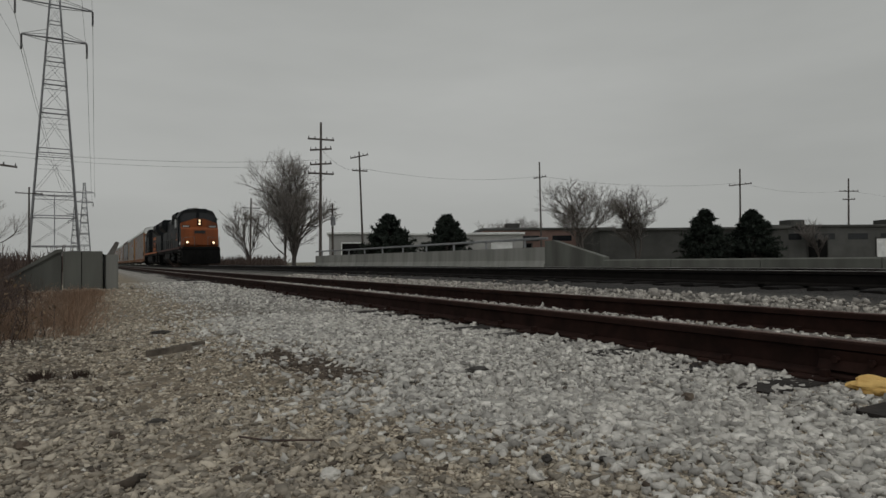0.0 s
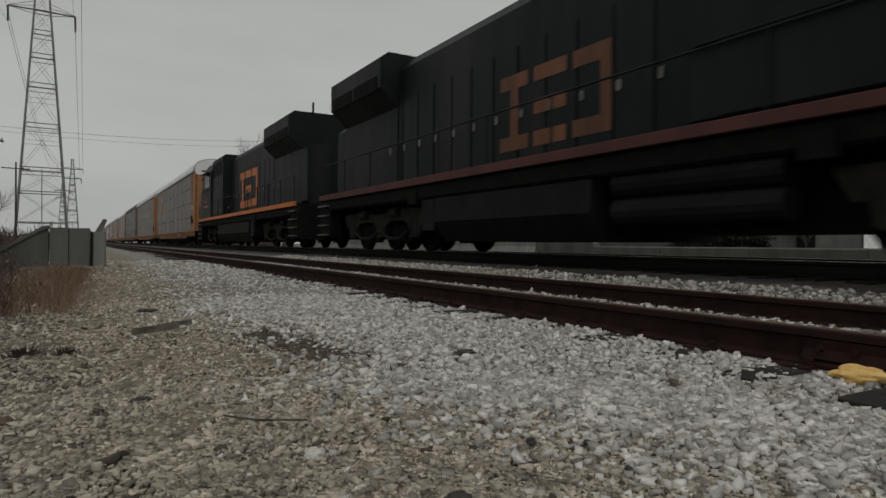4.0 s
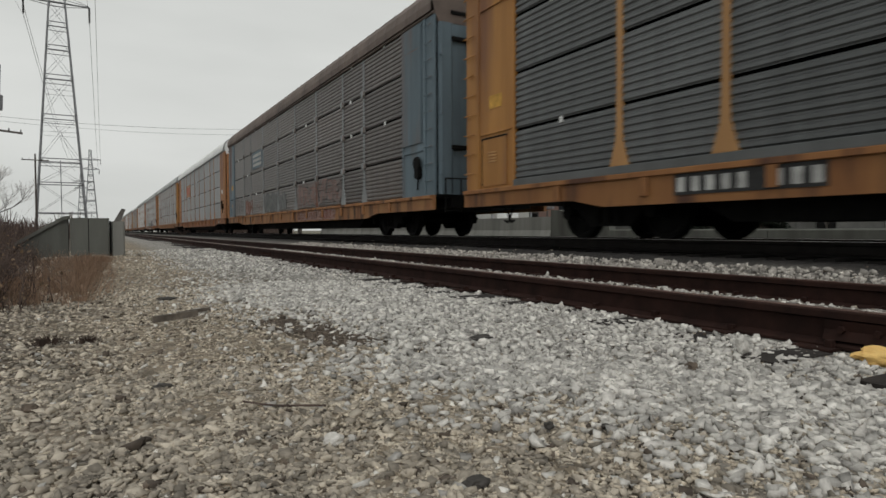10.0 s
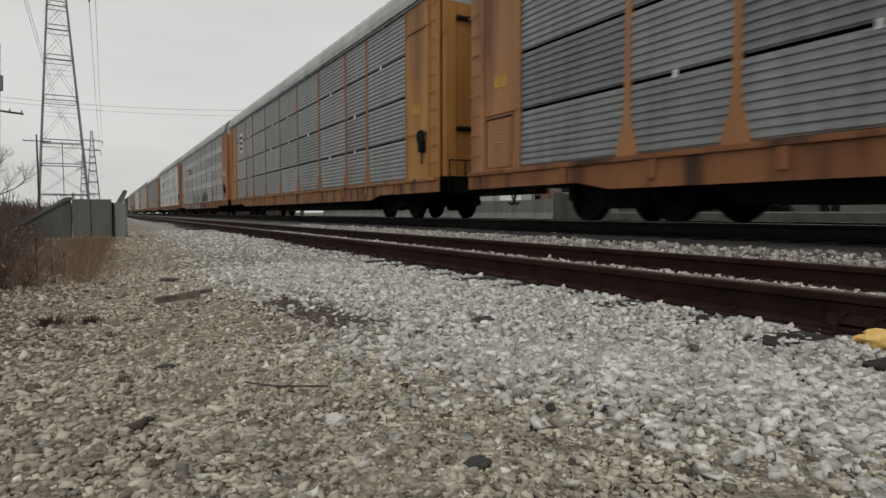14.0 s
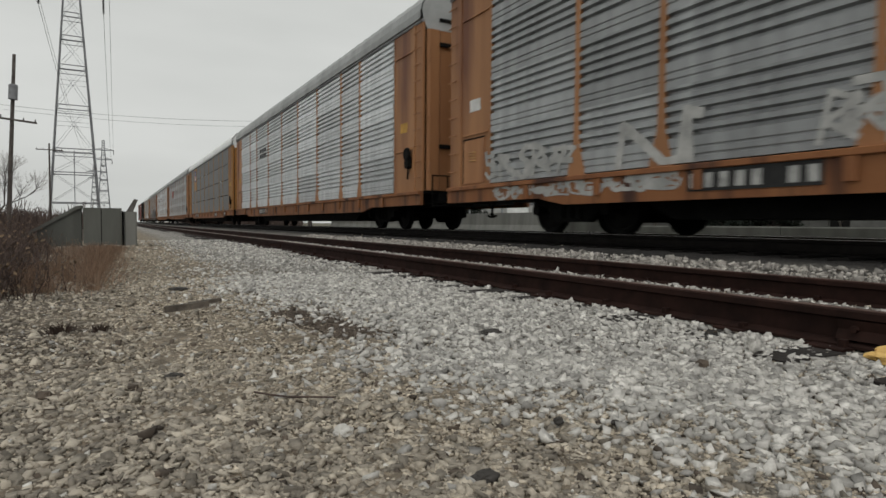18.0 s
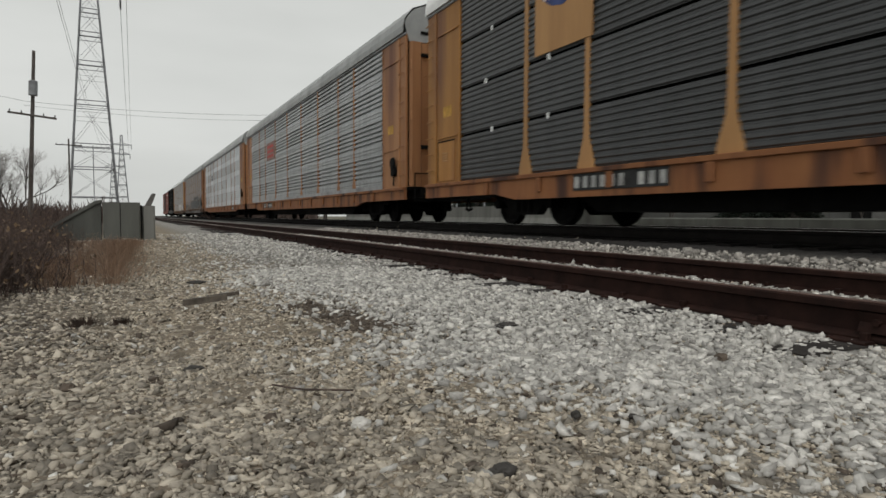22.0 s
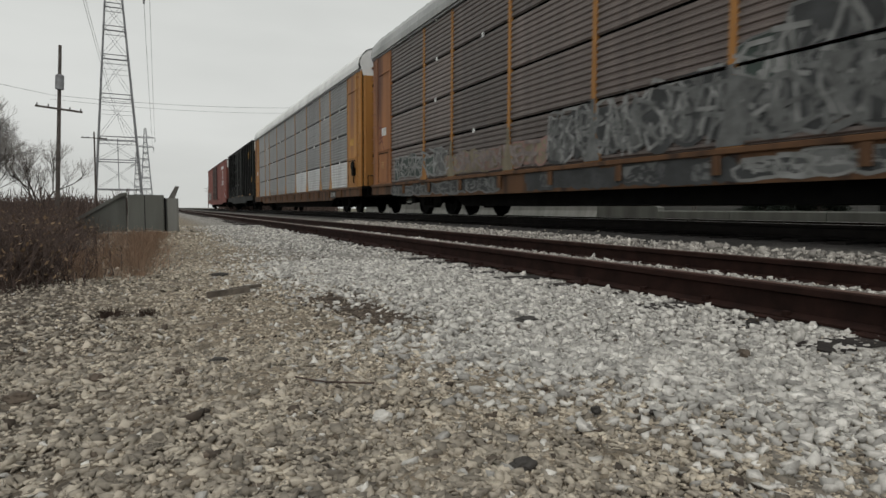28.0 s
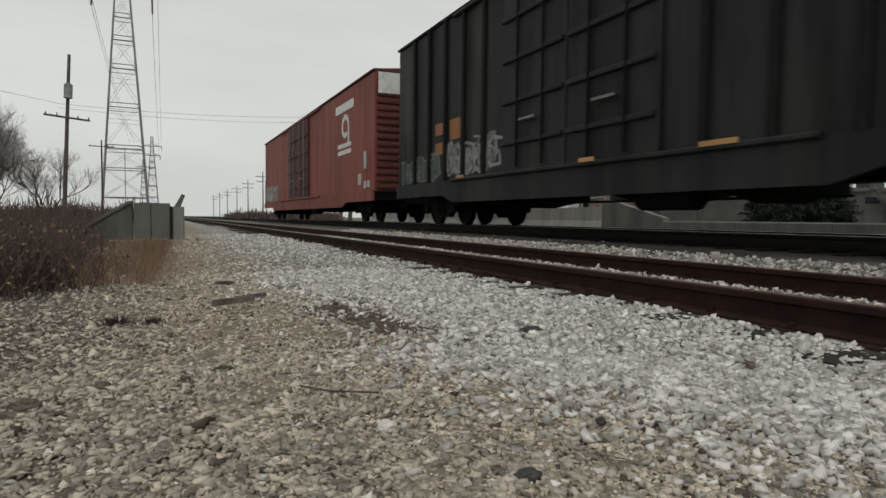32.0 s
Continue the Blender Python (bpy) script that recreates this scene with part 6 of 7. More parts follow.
def branches(g, p, d, length, r, depth, rng, twigs, spread=0.55, up=0.12):
    """Grow one limb into g, its fine ends into twigs."""
    n = 3
    for k in range(n):
        q = p + d * (length / n)
        (g if depth > 1 else twigs).tube(p, q, r * (1 - 0.22 * k / n), r * (1 - 0.22 * (k + 1) / n), n=5 if depth > 2 else 3, caps=False)
        p = q
        d = (d + Vector((rng.gauss(0, 0.13), rng.gauss(0, 0.13), rng.gauss(up * 0.5, 0.08)))).normalized()
        if depth and k < n - 1 and rng.random() < 0.75:
            e = (d + Vector((rng.gauss(0, spread), rng.gauss(0, spread), rng.gauss(up, 0.2)))).normalized()
            branches(g, p, e, length * rng.uniform(0.5, 0.75), r * 0.5, depth - 1, rng, twigs, spread, up)
    if depth:
        for _ in range(rng.choice((2, 3, 3))):
            e = (d + Vector((rng.gauss(0, spread), rng.gauss(0, spread), rng.gauss(up, 0.2)))).normalized()
            branches(g, p, e, length * rng.uniform(0.6, 0.82), r * 0.62, depth - 1, rng, twigs, spread, up)


def bare_tree(x, y, height, seed, label, depth=5, stems=1, spread=0.5, z=0.0, slim=1.0, pale=False, up=0.12):
    rng = random.Random(seed)
    t = tagged(new("bare_tree"), label, "tree")
    t.location = (x, y, z - 0.1)
    g, twigs = Geo(), Geo()
    for k in range(stems):
        d = Vector((rng.gauss(0, 0.16 if stems > 1 else 0.04), rng.gauss(0, 0.16 if stems > 1 else 0.04), 1)).normalized()
        branches(g, Vector((rng.gauss(0, 0.15 * (stems > 1)), rng.gauss(0, 0.15 * (stems > 1)), 0)), d, height * 0.3, height * (0.012 if stems > 1 else 0.016), depth, rng, twigs, spread, up)
    top = max(v[2] for v in twigs.v + g.v)
    k = height / top
    for q in (g, twigs):
        q.v = [(a * k * slim, b * k * slim, c * k) for a, b, c in q.v]
    part("trunk", g, BARK, t)
    part("crown", twigs, TWIG_PALE if pale else TWIG, t, "leafless fine twigs")
    return t


def pine(x, y, height, width, seed, label):
    rng = random.Random(seed)
    t = tagged(new("pine_tree"), label, "tree", group="dark pines")
    t.location = (x, y, -0.1)
    part("trunk", Geo().tube((0, 0, 0), (0, 0, height * 0.93), 0.2, 0.04, n=8), BARK, t)
    g = Geo()
    limbs = Geo()
    for _ in range(230):
        z = height * (0.05 + 0.93 * rng.random() ** 1.1)
        k = 1 - z / height
        reach = width / 2 * (min(1.0, k * 1.25) ** 0.8) * rng.uniform(0.6, 1.12) + 0.15
        a = rng.uniform(0, 6.283)
        tip = Vector((math.cos(a) * reach, math.sin(a) * reach, z + rng.uniform(-0.1, 0.35) * reach))
        limbs.tube((0, 0, z), tip, 0.035, 0.01, n=3, caps=False)
        for j in range(5):
            c = Vector((0, 0, z)).lerp(tip, 0.35 + 0.65 * (j + 1) / 5)
            for _ in range(13):
                d = Vector((rng.gauss(0, 1), rng.gauss(0, 1), rng.gauss(0.25, 0.8))).normalized()
                e = d.cross(Vector((rng.gauss(0, 1), rng.gauss(0, 1), rng.gauss(0, 1)))).normalized()
                s = rng.uniform(0.25, 0.5)
                g.add([c - e * 0.07, c + e * 0.07, c + d * s + e * 0.03, c + d * s - e * 0.03], [(0, 1, 2, 3)])
    part("limb", limbs, BARK, t)
    me = bpy.data.meshes.new("crown")
    me.from_pydata(g.v, [], g.f)
    me.materials.append(NEEDLE)
    cr = new("crown", me)
    cr.parent = t
    tagged(cr, "dense dark green needles")
    return t


pylon(-6.1, 125, "tall grey lattice pylon behind the brush", turn=3)
pylon(-5.9, 445, "distant grey lattice power pylon", turn=3, thick=1.9)
pylon(-16, 640, "small grey lattice pylon on the horizon", turn=3, thick=2.4)
for side in (-1, 1):
    for zz, reach in ((36.9, 4.8), (42.8, 5.7)):
        wires("power_line", (-6.1 + side * reach, 125, zz), (-5.9 + side * reach, 445, zz), 9, 0.035)
        wires("power_line", (-6.1 + side * reach, 125, zz), (-7 + side * reach, -150, zz), 9, 0.02)
pole(-6.8, 54, 12.5, [(8.1, 1.5, 2)], "leaning timber pole with a transformer can", (0, 2.5), 8, 0.17, can=9.5)
pole(-8.9, 114, 12.6, [(11.9, 1.8, 0)], "timber pole with one cross arm", (0, 0), 5, 0.18)
pole(17.4, 53, 13.0, [(11.75, 1.15, 1), (10.85, 0.95, -6), (9.55, 0.95, -5), (8.7, 1.15, 1)], "tall timber pole with four cross arms", (0, 0.6), -15, 0.15)
pole(29.2, 71.9, 14.3, [(14.0, 1.15, -11), (12.2, 0.95, 4)], "leaning timber pole with tilted cross arms", (0, -1.8), -20, 0.15)
pole(55, 69, 14.4, [(12.5, 0.9, -8)], "timber pole with a short cross arm", (0, -0.6), -30, 0.15)
pole(85, 59, 14.0, [(11.9, 1.6, -5)], "timber pole beyond the pines", (0, 0.6), -45, 0.16)
pole(111, 57, 13.8, [(11.9, 1.4, 2), (10.5, 0.9, 0)], "timber pole by the far buildings", (0, 1), -50, 0.17)
pole(139, 50, 13.6, [(11.4, 1.5, 2)], "timber pole by the far buildings", (0, 0.6), -55, 0.18)
pole(25, 117, 12.5, [(11.0, 1.6, 0), (9.0, 1.6, 0)], "timber pole with two cross arms", (0, 1), -10, 0.2)
pole(24.8, 70.8, 7.6, [(7.1, 0.45, 0)], "short pole with a transformer can", (0, 0), -10, 0.15, can=5.2)

bare_tree(20.3, 75, 14.8, 4, "tall leafless tree by the tracks", 6, 2, 0.62, slim=0.72, up=0.05)
bare_tree(22.0, 77, 13.8, 44, "tall leafless tree by the tracks", 6, 1, 0.62, slim=0.72, up=0.05)
bare_tree(20.6, 73, 10.5, 45, "low leafless thicket at the tall trees' foot", 4, 8, 0.6, slim=0.8)
bare_tree(19.6, 92, 9.5, 41, "leafless tree behind the pole", 4, 3, 0.4)
bare_tree(46, 51, 9.8, 8, "broad spreading leafless tree", 6, 2, 0.5, up=0.07)
bare_tree(52.5, 49, 9.2, 9, "wide round-headed leafless tree", 6, 2, 0.55, up=0.06)
bare_tree(66, 98, 8.8, 10, "leafless tree before the far buildings", 5, 3, 0.5)
bare_tree(74, 98, 9.5, 12, "leafless tree before the far buildings", 5, 3, 0.5)
bare_tree(102, 57, 7.0, 13, "small leafless tree by the far buildings", 4, 3, 0.55)
bare_tree(128, 46, 6.5, 14, "small leafless tree by the far buildings", 4, 3, 0.55)
bare_tree(-9.5, 46, 8.0, 17, "pale leafless tree among the brush", 6, 3, 0.5, pale=True)
bare_tree(-14, 62, 10.0, 18, "pale leafless tree among the brush", 6, 3, 0.45, pale=True)
bare_tree(-9.6, 66, 7.0, 19, "pale leafless tree among the brush", 5, 3, 0.5, pale=True)
bare_tree(-20, 58, 9.5, 20, "pale leafless tree among the brush", 6, 3, 0.45, pale=True)
pine(29, 64, 5.9, 7.0, 1, "dark broad pine beyond the wall")
pine(35, 61, 5.8, 5.8, 2, "dark broad pine beyond the wall")
pine(60, 46, 6.0, 5.6, 3, "dark pine beyond the road")
pine(65, 43.6, 5.9, 6.0, 5, "dark pine beyond the road")


def warehouse(x0, y0, x1, y1, height, deep, mat, label, roof_mat, doors=4, band=True):
    """A long low building whose front runs from one corner to the other."""
    w = tagged(new("warehouse"), label, "building")
    a, b = Vector((x0, y0, 0)), Vector((x1, y1, 0))
    length = (b - a).length
    ang = math.degrees(math.atan2(b.y - a.y, b.x - a.x))
    w.matrix_basis = pose(x0, y0, -0.2, 0, 0, ang)
    # the local front lies along x; the building reaches back along +y
    part("wall", Geo().box(0, length, 0, deep, 0, height), mat, w)
    part("roof", Geo().cbox(-0.3, length + 0.3, -0.3, deep + 0.3, height, height + 0.45, 0.1, "x"), roof_mat, w, "flat roof edge")
    for k in range(doors):
        cx = length * (k + 0.6) / doors
        d = part("loading_door", Geo().cbox(cx - 1.7, cx + 1.7, -0.08, 0.0, 0.3, 3.7, 0.03, "z"), ROOF_PALE if k % 3 else BLACK, w)
        part("door_frame", Geo().box(cx - 1.9, cx - 1.72, -0.12, 0, 0, 3.9).box(cx + 1.72, cx + 1.9, -0.12, 0, 0, 3.9).box(cx - 1.9, cx + 1.9, -0.12, 0, 3.72, 3.9), roof_mat, d)
    if band:
        for k in range(int(length // 6)):
            part("window", Geo().box(k * 6 + 1, k * 6 + 4.6, -0.05, 0.0, height - 2.0, height - 1.0), GLASS, w)
    for k in range(int(length // 18)):
        part("roof_unit", Geo().cbox(k * 18 + 5, k * 18 + 7.5, 3, 6, height + 0.4, height + 1.5, 0.1, "x"), roof_mat, w)
    return w


WALL_GREY = material("grey_metal_cladding", (0.11, 0.11, 0.104), 0.8, 0, (0.07, 0.07, 0.066), 0.3)
WALL_DARK = material("dark_cladding", (0.085, 0.085, 0.08), 0.85, 0, (0.055, 0.055, 0.052), 0.3, spec=0.15)
WALL_PALE = material("pale_cladding", (0.38, 0.38, 0.365), 0.8, 0, (0.27, 0.27, 0.26), 0.3)
WALL_BRICK = material("dull_brick_cladding", (0.2, 0.13, 0.11), 0.85, 0, (0.14, 0.09, 0.075), 0.3)
warehouse(69, 72, 94, 57, 5.1, 30, WALL_DARK, "long dark warehouse with a flat roof", WALL_DARK, 0, False)
warehouse(97, 61, 200, 18, 5.6, 40, WALL_GREY, "long grey warehouse with loading doors", WALL_DARK, 9, True)
warehouse(33, 96, 39, 93.8, 5.2, 12, WALL_PALE, "pale cladded shed behind the pines", ROOF_PALE, 1, False)
warehouse(40, 100, 66, 88, 5.2, 16, WALL_PALE, "low pale industrial building", ROOF_PALE, 3, False)
warehouse(62, 95, 84, 84, 6.2, 16, WALL_BRICK, "low brown brick industrial building", WALL_DARK, 2, True)


# ---- concrete wall beside the far road ----
def parapet():
    w = tagged(new("parapet_wall"), "weathered concrete parapet with a steel handrail", "wall", kind="structure")
    x = 16.0
    y = 19.7
    while y < 47:
        part("wall_panel", lambda: Geo().poly([(x - 0.22, -0.1), (x + 0.22, -0.1), (x + 0.2, 0.25), (x + 0.1, 0.5), (x + 0.09, 1.05), (x - 0.09, 1.05), (x - 0.1, 0.5), (x - 0.2, 0.25)], "y", 0, 2.98), CONCRETE_PALE, w, key="wall_panel", at=pose(0, y, 0))
        part("rail_post", lambda: Geo().cbox(x - 0.04, x + 0.04, -0.04, 0.04, 1.05, 1.4, 0.01, "z"), GALV, w, key="rail_post", at=pose(0, y + 1.5, 0))
        part("top_rail", lambda: Geo().cbox(x - 0.05, x + 0.05, 0, 3.0, 1.36, 1.46, 0.02), GALV, w, "grey steel handrail", key="parapet_rail", at=pose(0, y, 0))
        y += 3.0
    part("wing", Geo().poly([(19.68, -0.1), (19.68, 1.3), (19.2, 1.3), (16.4, 0.62), (16.4, -0.1)], "x", x - 0.15, x + 0.15), CONCRETE, w, "sloping concrete end")
    low = 16.4
    while low > -14:
        part("kerb_block", lambda: Geo().cbox(x - 0.15, x + 0.15, -2.98, 0, -0.1, 0.52, 0.04), CONCRETE, w, "low concrete wall block", key="kerb_block", at=pose(0, low, 0))
        low -= 3.0
    tagged(part("road", Geo().box(10.6, 15.7, -60, 200, -0.05, 0.075), CONCRETE_PALE), "pale concrete service road beyond the tracks", "road", kind="structure")


parapet()


# ---- concrete bridge end with a sloping wing on the camera's side ----
def abutment():
    a = tagged(new("abutment"), "grey concrete abutment post with a sloping wing wall", "wall", kind="structure")
    y = 15.2
    part("post", Geo().cbox(-0.6, 0.13, y, y + 0.6, -0.3, 0.82, 0.03, "z"), CONCRETE, a, "square concrete post")
    part("joint", Geo().box(-0.27, -0.255, y - 0.003, y + 0.01, -0.3, 0.8), BLACK, a)
    part("end_block", Geo().cbox(0.17, 0.43, y + 0.1, y + 0.6, -0.3, 0.75, 0.03, "z"), CONCRETE_PALE, a, "narrow paler block")
    part("joint", Geo().box(0.135, 0.165, y + 0.05, y + 0.5, -0.3, 0.76), BLACK, a)
    part("wing", Geo().poly([(-0.635, -0.4), (-0.635, 0.8), (-0.72, 0.78), (-2.5, -0.35), (-2.5, -0.4)], "y", y + 0.06, y + 0.4), CONCRETE, a, "sloping wing wall")
    part("coping", Geo().poly([(-0.62, 0.8), (-0.62, 0.87), (-0.73, 0.85), (-2.5, -0.28), (-2.5, -0.35), (-0.72, 0.78)], "y", y + 0.02, y + 0.44), CONCRETE, a, "sloping coping")
    part("bent_plate", Geo().poly([(0.22, 0.75), (0.36, 0.75), (0.46, 1.02), (0.38, 1.04)], "y", y + 0.3, y + 0.34), STEEL, a, "bent steel plate on top")


abutment()


# ---- dry brush and grass ----
def brush(x, y, height, width, seed, label, twigs=130):
    rng = random.Random(seed)
    b = tagged(new("brush"), label, "shrub", group="dry brush")
    b.location = (x, y, float(ground_z(x, y)) - 0.03)
    g, lf = Geo(), Geo()
    for _ in range(twigs):
        p = Vector((rng.gauss(0, width * 0.28), rng.gauss(0, width * 0.28), 0))
        d = Vector((rng.gauss(0, 0.35), rng.gauss(0, 0.35), 1)).normalized()
        l = height * rng.uniform(0.5, 1.05)
        r = rng.uniform(0.0025, 0.006)
        for k in range(4):
            q = p + d * l / 4
            g.tube(p, q, r * (1 - k * 0.2), r * (0.8 - k * 0.2), n=3, caps=False)
            for _ in range(2):
                e = (d + Vector((rng.gauss(0, 0.6), rng.gauss(0, 0.6), rng.gauss(0.1, 0.3)))).normalized()
                g.tube(q, q + e * l * rng.uniform(0.1, 0.25), r * 0.5, r * 0.2, n=3, caps=False)
                if rng.random() < 0.12:
                    c = q + e * l * 0.15
                    f = Vector((rng.gauss(0, 1), rng.gauss(0, 1), rng.gauss(0, 1))).normalized() * 0.02
                    h = e.cross(f).normalized() * 0.012
                    lf.add([c - h, c + f, c + h, c - f], [(0, 1, 2, 3)])
            p = q
            d = (d + Vector((rng.gauss(0, 0.2), rng.gauss(0, 0.2), rng.gauss(0, 0.1)))).normalized()
    tagged(part("tangle", g, BRUSH, b), kind="stuff")
    if lf.f:
        tagged(part("leaf_litter", lf, LEAF, b, "a few curled dead leaves"), kind="stuff")


def tuft(x, y, height, width, seed, label, blades=260, mat=None):
    rng = random.Random(seed)
    g = Geo()
    for _ in range(blades):
        a, r = rng.uniform(0, 6.28), abs(rng.gauss(0, width * 0.35))
        p = Vector((math.cos(a) * r, math.sin(a) * r, 0))
        d = Vector((math.cos(a) * rng.uniform(0, 0.9), math.sin(a) * rng.uniform(0, 0.9), 1)).normalized()
        l, w = height * rng.uniform(0.5, 1.1), rng.uniform(0.0015, 0.0035)
        side = Vector((-math.sin(a), math.cos(a), 0)).lerp(Vector((1, 0, 0)), 0.5) * w
        q = p + d * l * 0.6
        s = q + (d + Vector((math.cos(a), math.sin(a), -0.4)) * rng.uniform(0.1, 0.6)).normalized() * l * 0.45
        g.add([p - side, p + side, q + side * 0.8, q - side * 0.8, s], [(0, 1, 2, 3), (3, 2, 4)])
    t = part("dry_grass", g, mat or STRAW)
    t.location = (x, y, float(ground_z(x, y)) - 0.01)
    tagged(t, label, "grass", group="dry grass tufts")


brng = random.Random(9)
for k in range(84):
    yy = brng.uniform(5.0, 14.6)
    off = abs(brng.gauss(0, 1.1))
    brush(-0.5 - 0.06 * yy - off, yy, brng.uniform(0.3, 0.5) + 0.1 * min(off, 2), 0.8, 100 + k, "tangled brown leafless brush", 80)
for k in range(26):
    yy = brng.uniform(13.5, 34)
    brush(-2.2 - brng.uniform(0, 0.2) * yy, yy, brng.uniform(0.7, 1.3), 1.8, 200 + k, "tangled brown leafless brush", 90)
for k in range(40):
    yy = brng.uniform(5.2, 13.5)
    tuft(0.012 * yy - abs(brng.gauss(0, 0.4)) - 0.1 - 0.12 * (yy < 7), yy, brng.uniform(0.1, 0.3), brng.uniform(0.2, 0.5), 300 + k, "tan dry grass by the concrete", 150)
for k in range(14):
    yy = brng.uniform(5.4, 9.5)
    tuft(-0.3 + 0.03 * yy - abs(brng.gauss(0, 0.3)), yy, brng.uniform(0.08, 0.2), brng.uniform(0.3, 0.6), 360 + k, "low mound of tan dry grass", 120)
tuft(-0.24, 3.55, 0.075, 0.1, 330, "small dry grass tuft in the gravel", 260, BRUSH)
tuft(-0.08, 3.5, 0.06, 0.09, 331, "small dry grass tuft in the gravel", 200, BRUSH)


def far_brush():
    """Scrub along the horizon, too far to count."""
    rng = random.Random(77)
    g = Geo()
    for _ in range(5200):
        y = rng.uniform(60, 210)
        x = rng.uniform(-0.35, -0.03) * y if rng.random() < 0.6 else rng.uniform(0.075, 0.24) * y + 2
        h = rng.uniform(0.8, 2.6) if x < 0 else rng.uniform(0.5, 1.6)
        d = Vector((rng.gauss(0, 0.4), rng.gauss(0, 0.4), 1)).normalized()
        p = Vector((x, y, -1.3 if x < 0 else 0))
        for _ in range(3):
            e = (d + Vector((rng.gauss(0, 0.4), rng.gauss(0, 0.4), 0))).normalized()
            g.tube(p, p + e * (h + (1.3 if x < 0 else 0)), 0.06, 0.02, n=3, caps=False)
    tagged(part("far_scrub", g, BRUSH), "leafless scrub along the horizon", "scrub", kind="stuff")


far_brush()


# ---- single finds on the gravel ----
def finds():
    def lump(name, x, y, size, flat, mat, label, cat, seed, turn=0, lift=0.35):
        rng = random.Random(seed)
        bm = bmesh.new()
        bmesh.ops.create_icosphere(bm, subdivisions=3, radius=1)
        for v in bm.verts:
            n = noise.noise(v.co * 1.3 + Vector((seed, 0, 0))) + 0.4 * noise.noise(v.co * 3.1 + Vector((0, seed, 0)))
            v.co *= 1 + 0.42 * n + rng.uniform(-0.025, 0.025)
            v.co = Vector((v.co.x * size[0], v.co.y * size[1], v.co.z * size[2]))
        me = bpy.data.meshes.new(name)
        bm.to_mesh(me)
        bm.free()
        me.materials.append(mat)
        ob = new(name, me)
        ob.matrix_basis = pose(x, y, float(ground_z(x, y)) + size[2] * lift + flat, 0, 0, turn)
        tagged(ob, label, cat)
    lump("stone", 1.02, 1.27, (0.013, 0.012, 0.011), 0.02, STONE_DARK, "small black stone on the gravel", "stone", 1)
    lump("stone", 0.17, 2.3, (0.03, 0.02, 0.012), 0.005, STONE_DARK, "dark flat stone in the path", "stone", 2)
    lump("stone", 2.48, 1.74, (0.03, 0.022, 0.045), 0.035, STONE, "upright pale stone by the rail", "stone", 3)
    lump("stone", 0.49, 1.45, (0.026, 0.022, 0.018), 0.005, STONE, "pale stone on the path", "stone", 4)
    lump("stone", -0.2, 2.2, (0.022, 0.02, 0.016), 0.006, STONE_BROWN, "dark brown stone beside the path", "stone", 12)
    lump("stone", -0.38, 2.05, (0.035, 0.026, 0.02), 0.006, STONE_BROWN, "rough dark stone beside the path", "stone", 13)
    lump("stone", 0.43, 5.2, (0.07, 0.05, 0.014), 0.008, STONE_DARK, "dark flat slab in the path", "stone", 14)
    lump("stone", 1.62, 2.55, (0.06, 0.04, 0.014), 0.01, STONE_DARK, "dark flat slab in the ballast", "stone", 15)
    lump("stone", 1.17, 1.22, (0.011, 0.01, 0.008), 0.01, STONE_DARK, "small dark stone in the gravel", "stone", 16)
    lump("stone", 2.0, 1.62, (0.024, 0.022, 0.018), 0.015, STONE_BROWN, "brown stone by the tie", "stone", 6)
    lump("yellow_lump", 2.78, 1.32, (0.105, 0.06, 0.036), 0.03, YELLOW, "yellow-orange lump lying against the rail", "debris", 7, 115)
    lump("stone", 0.66, 1.06, (0.028, 0.022, 0.012), 0.005, STONE_DARK, "dark grey flat stone", "stone", 8)
    # broken plank with two prongs
    pl = tagged(new("broken_plank"), "weathered broken plank lying in the gravel", "plank")
    pl.matrix_basis = pose(0.37, 3.74, 0.05, 0, -4, 8)
    part("board", Geo().poly([(-0.14, -0.02), (0.0, -0.026), (0.1, -0.012), (0.1, 0.004), (0.0, 0.0), (-0.07, 0.01), (-0.14, 0.006)], "z", -0.012, 0.022), WOOD, pl)
    part("splinter", Geo().poly([(0.0, 0.05), (0.13, 0.04), (0.19, 0.055), (0.13, 0.075)], "z", 0.0, 0.02), WOOD, pl)
    tw = Geo()
    pts = [Vector((0.36, 1.88, 0.022)), Vector((0.39, 1.8, 0.03)), Vector((0.43, 1.755, 0.03)), Vector((0.5, 1.735, 0.026)), Vector((0.56, 1.73, 0.018))]
    for p, q in zip(pts, pts[1:]):
        tw.tube(p, q, 0.0035, 0.0028, n=5)
    tagged(part("twig", tw, BRUSH), "thin dark twig on the gravel", "twig")


finds()
wires("service_line", (-6.9, 54, 8.8), (17.4, 53, 9.65), 0.5, 0.011, "thin sagging service line")
wires("service_line", (-7.0, 54, 8.5), (17.4, 53, 9.2), 0.55, 0.009, "thin sagging service line")
wires("service_line", (-6.9, 54, 8.8), (-30, 10, 9.0), 0.6, 0.011, "thin sagging service line")
for p, q in (((17.4, 53, 10.8), (29, 71.9, 12.2)), ((29.2, 71.9, 12.2), (55, 69, 12.4)), ((55, 69, 12.4), (85, 59, 11.9)), ((85, 59, 11.9), (111, 57, 11.8)), ((111, 57, 11.8), (139, 50, 11.3)), ((17.4, 53, 8.6), (25, 117, 9.0))):
    wires("street_line", p, q, 0.9, 0.012, "thin sagging street line")
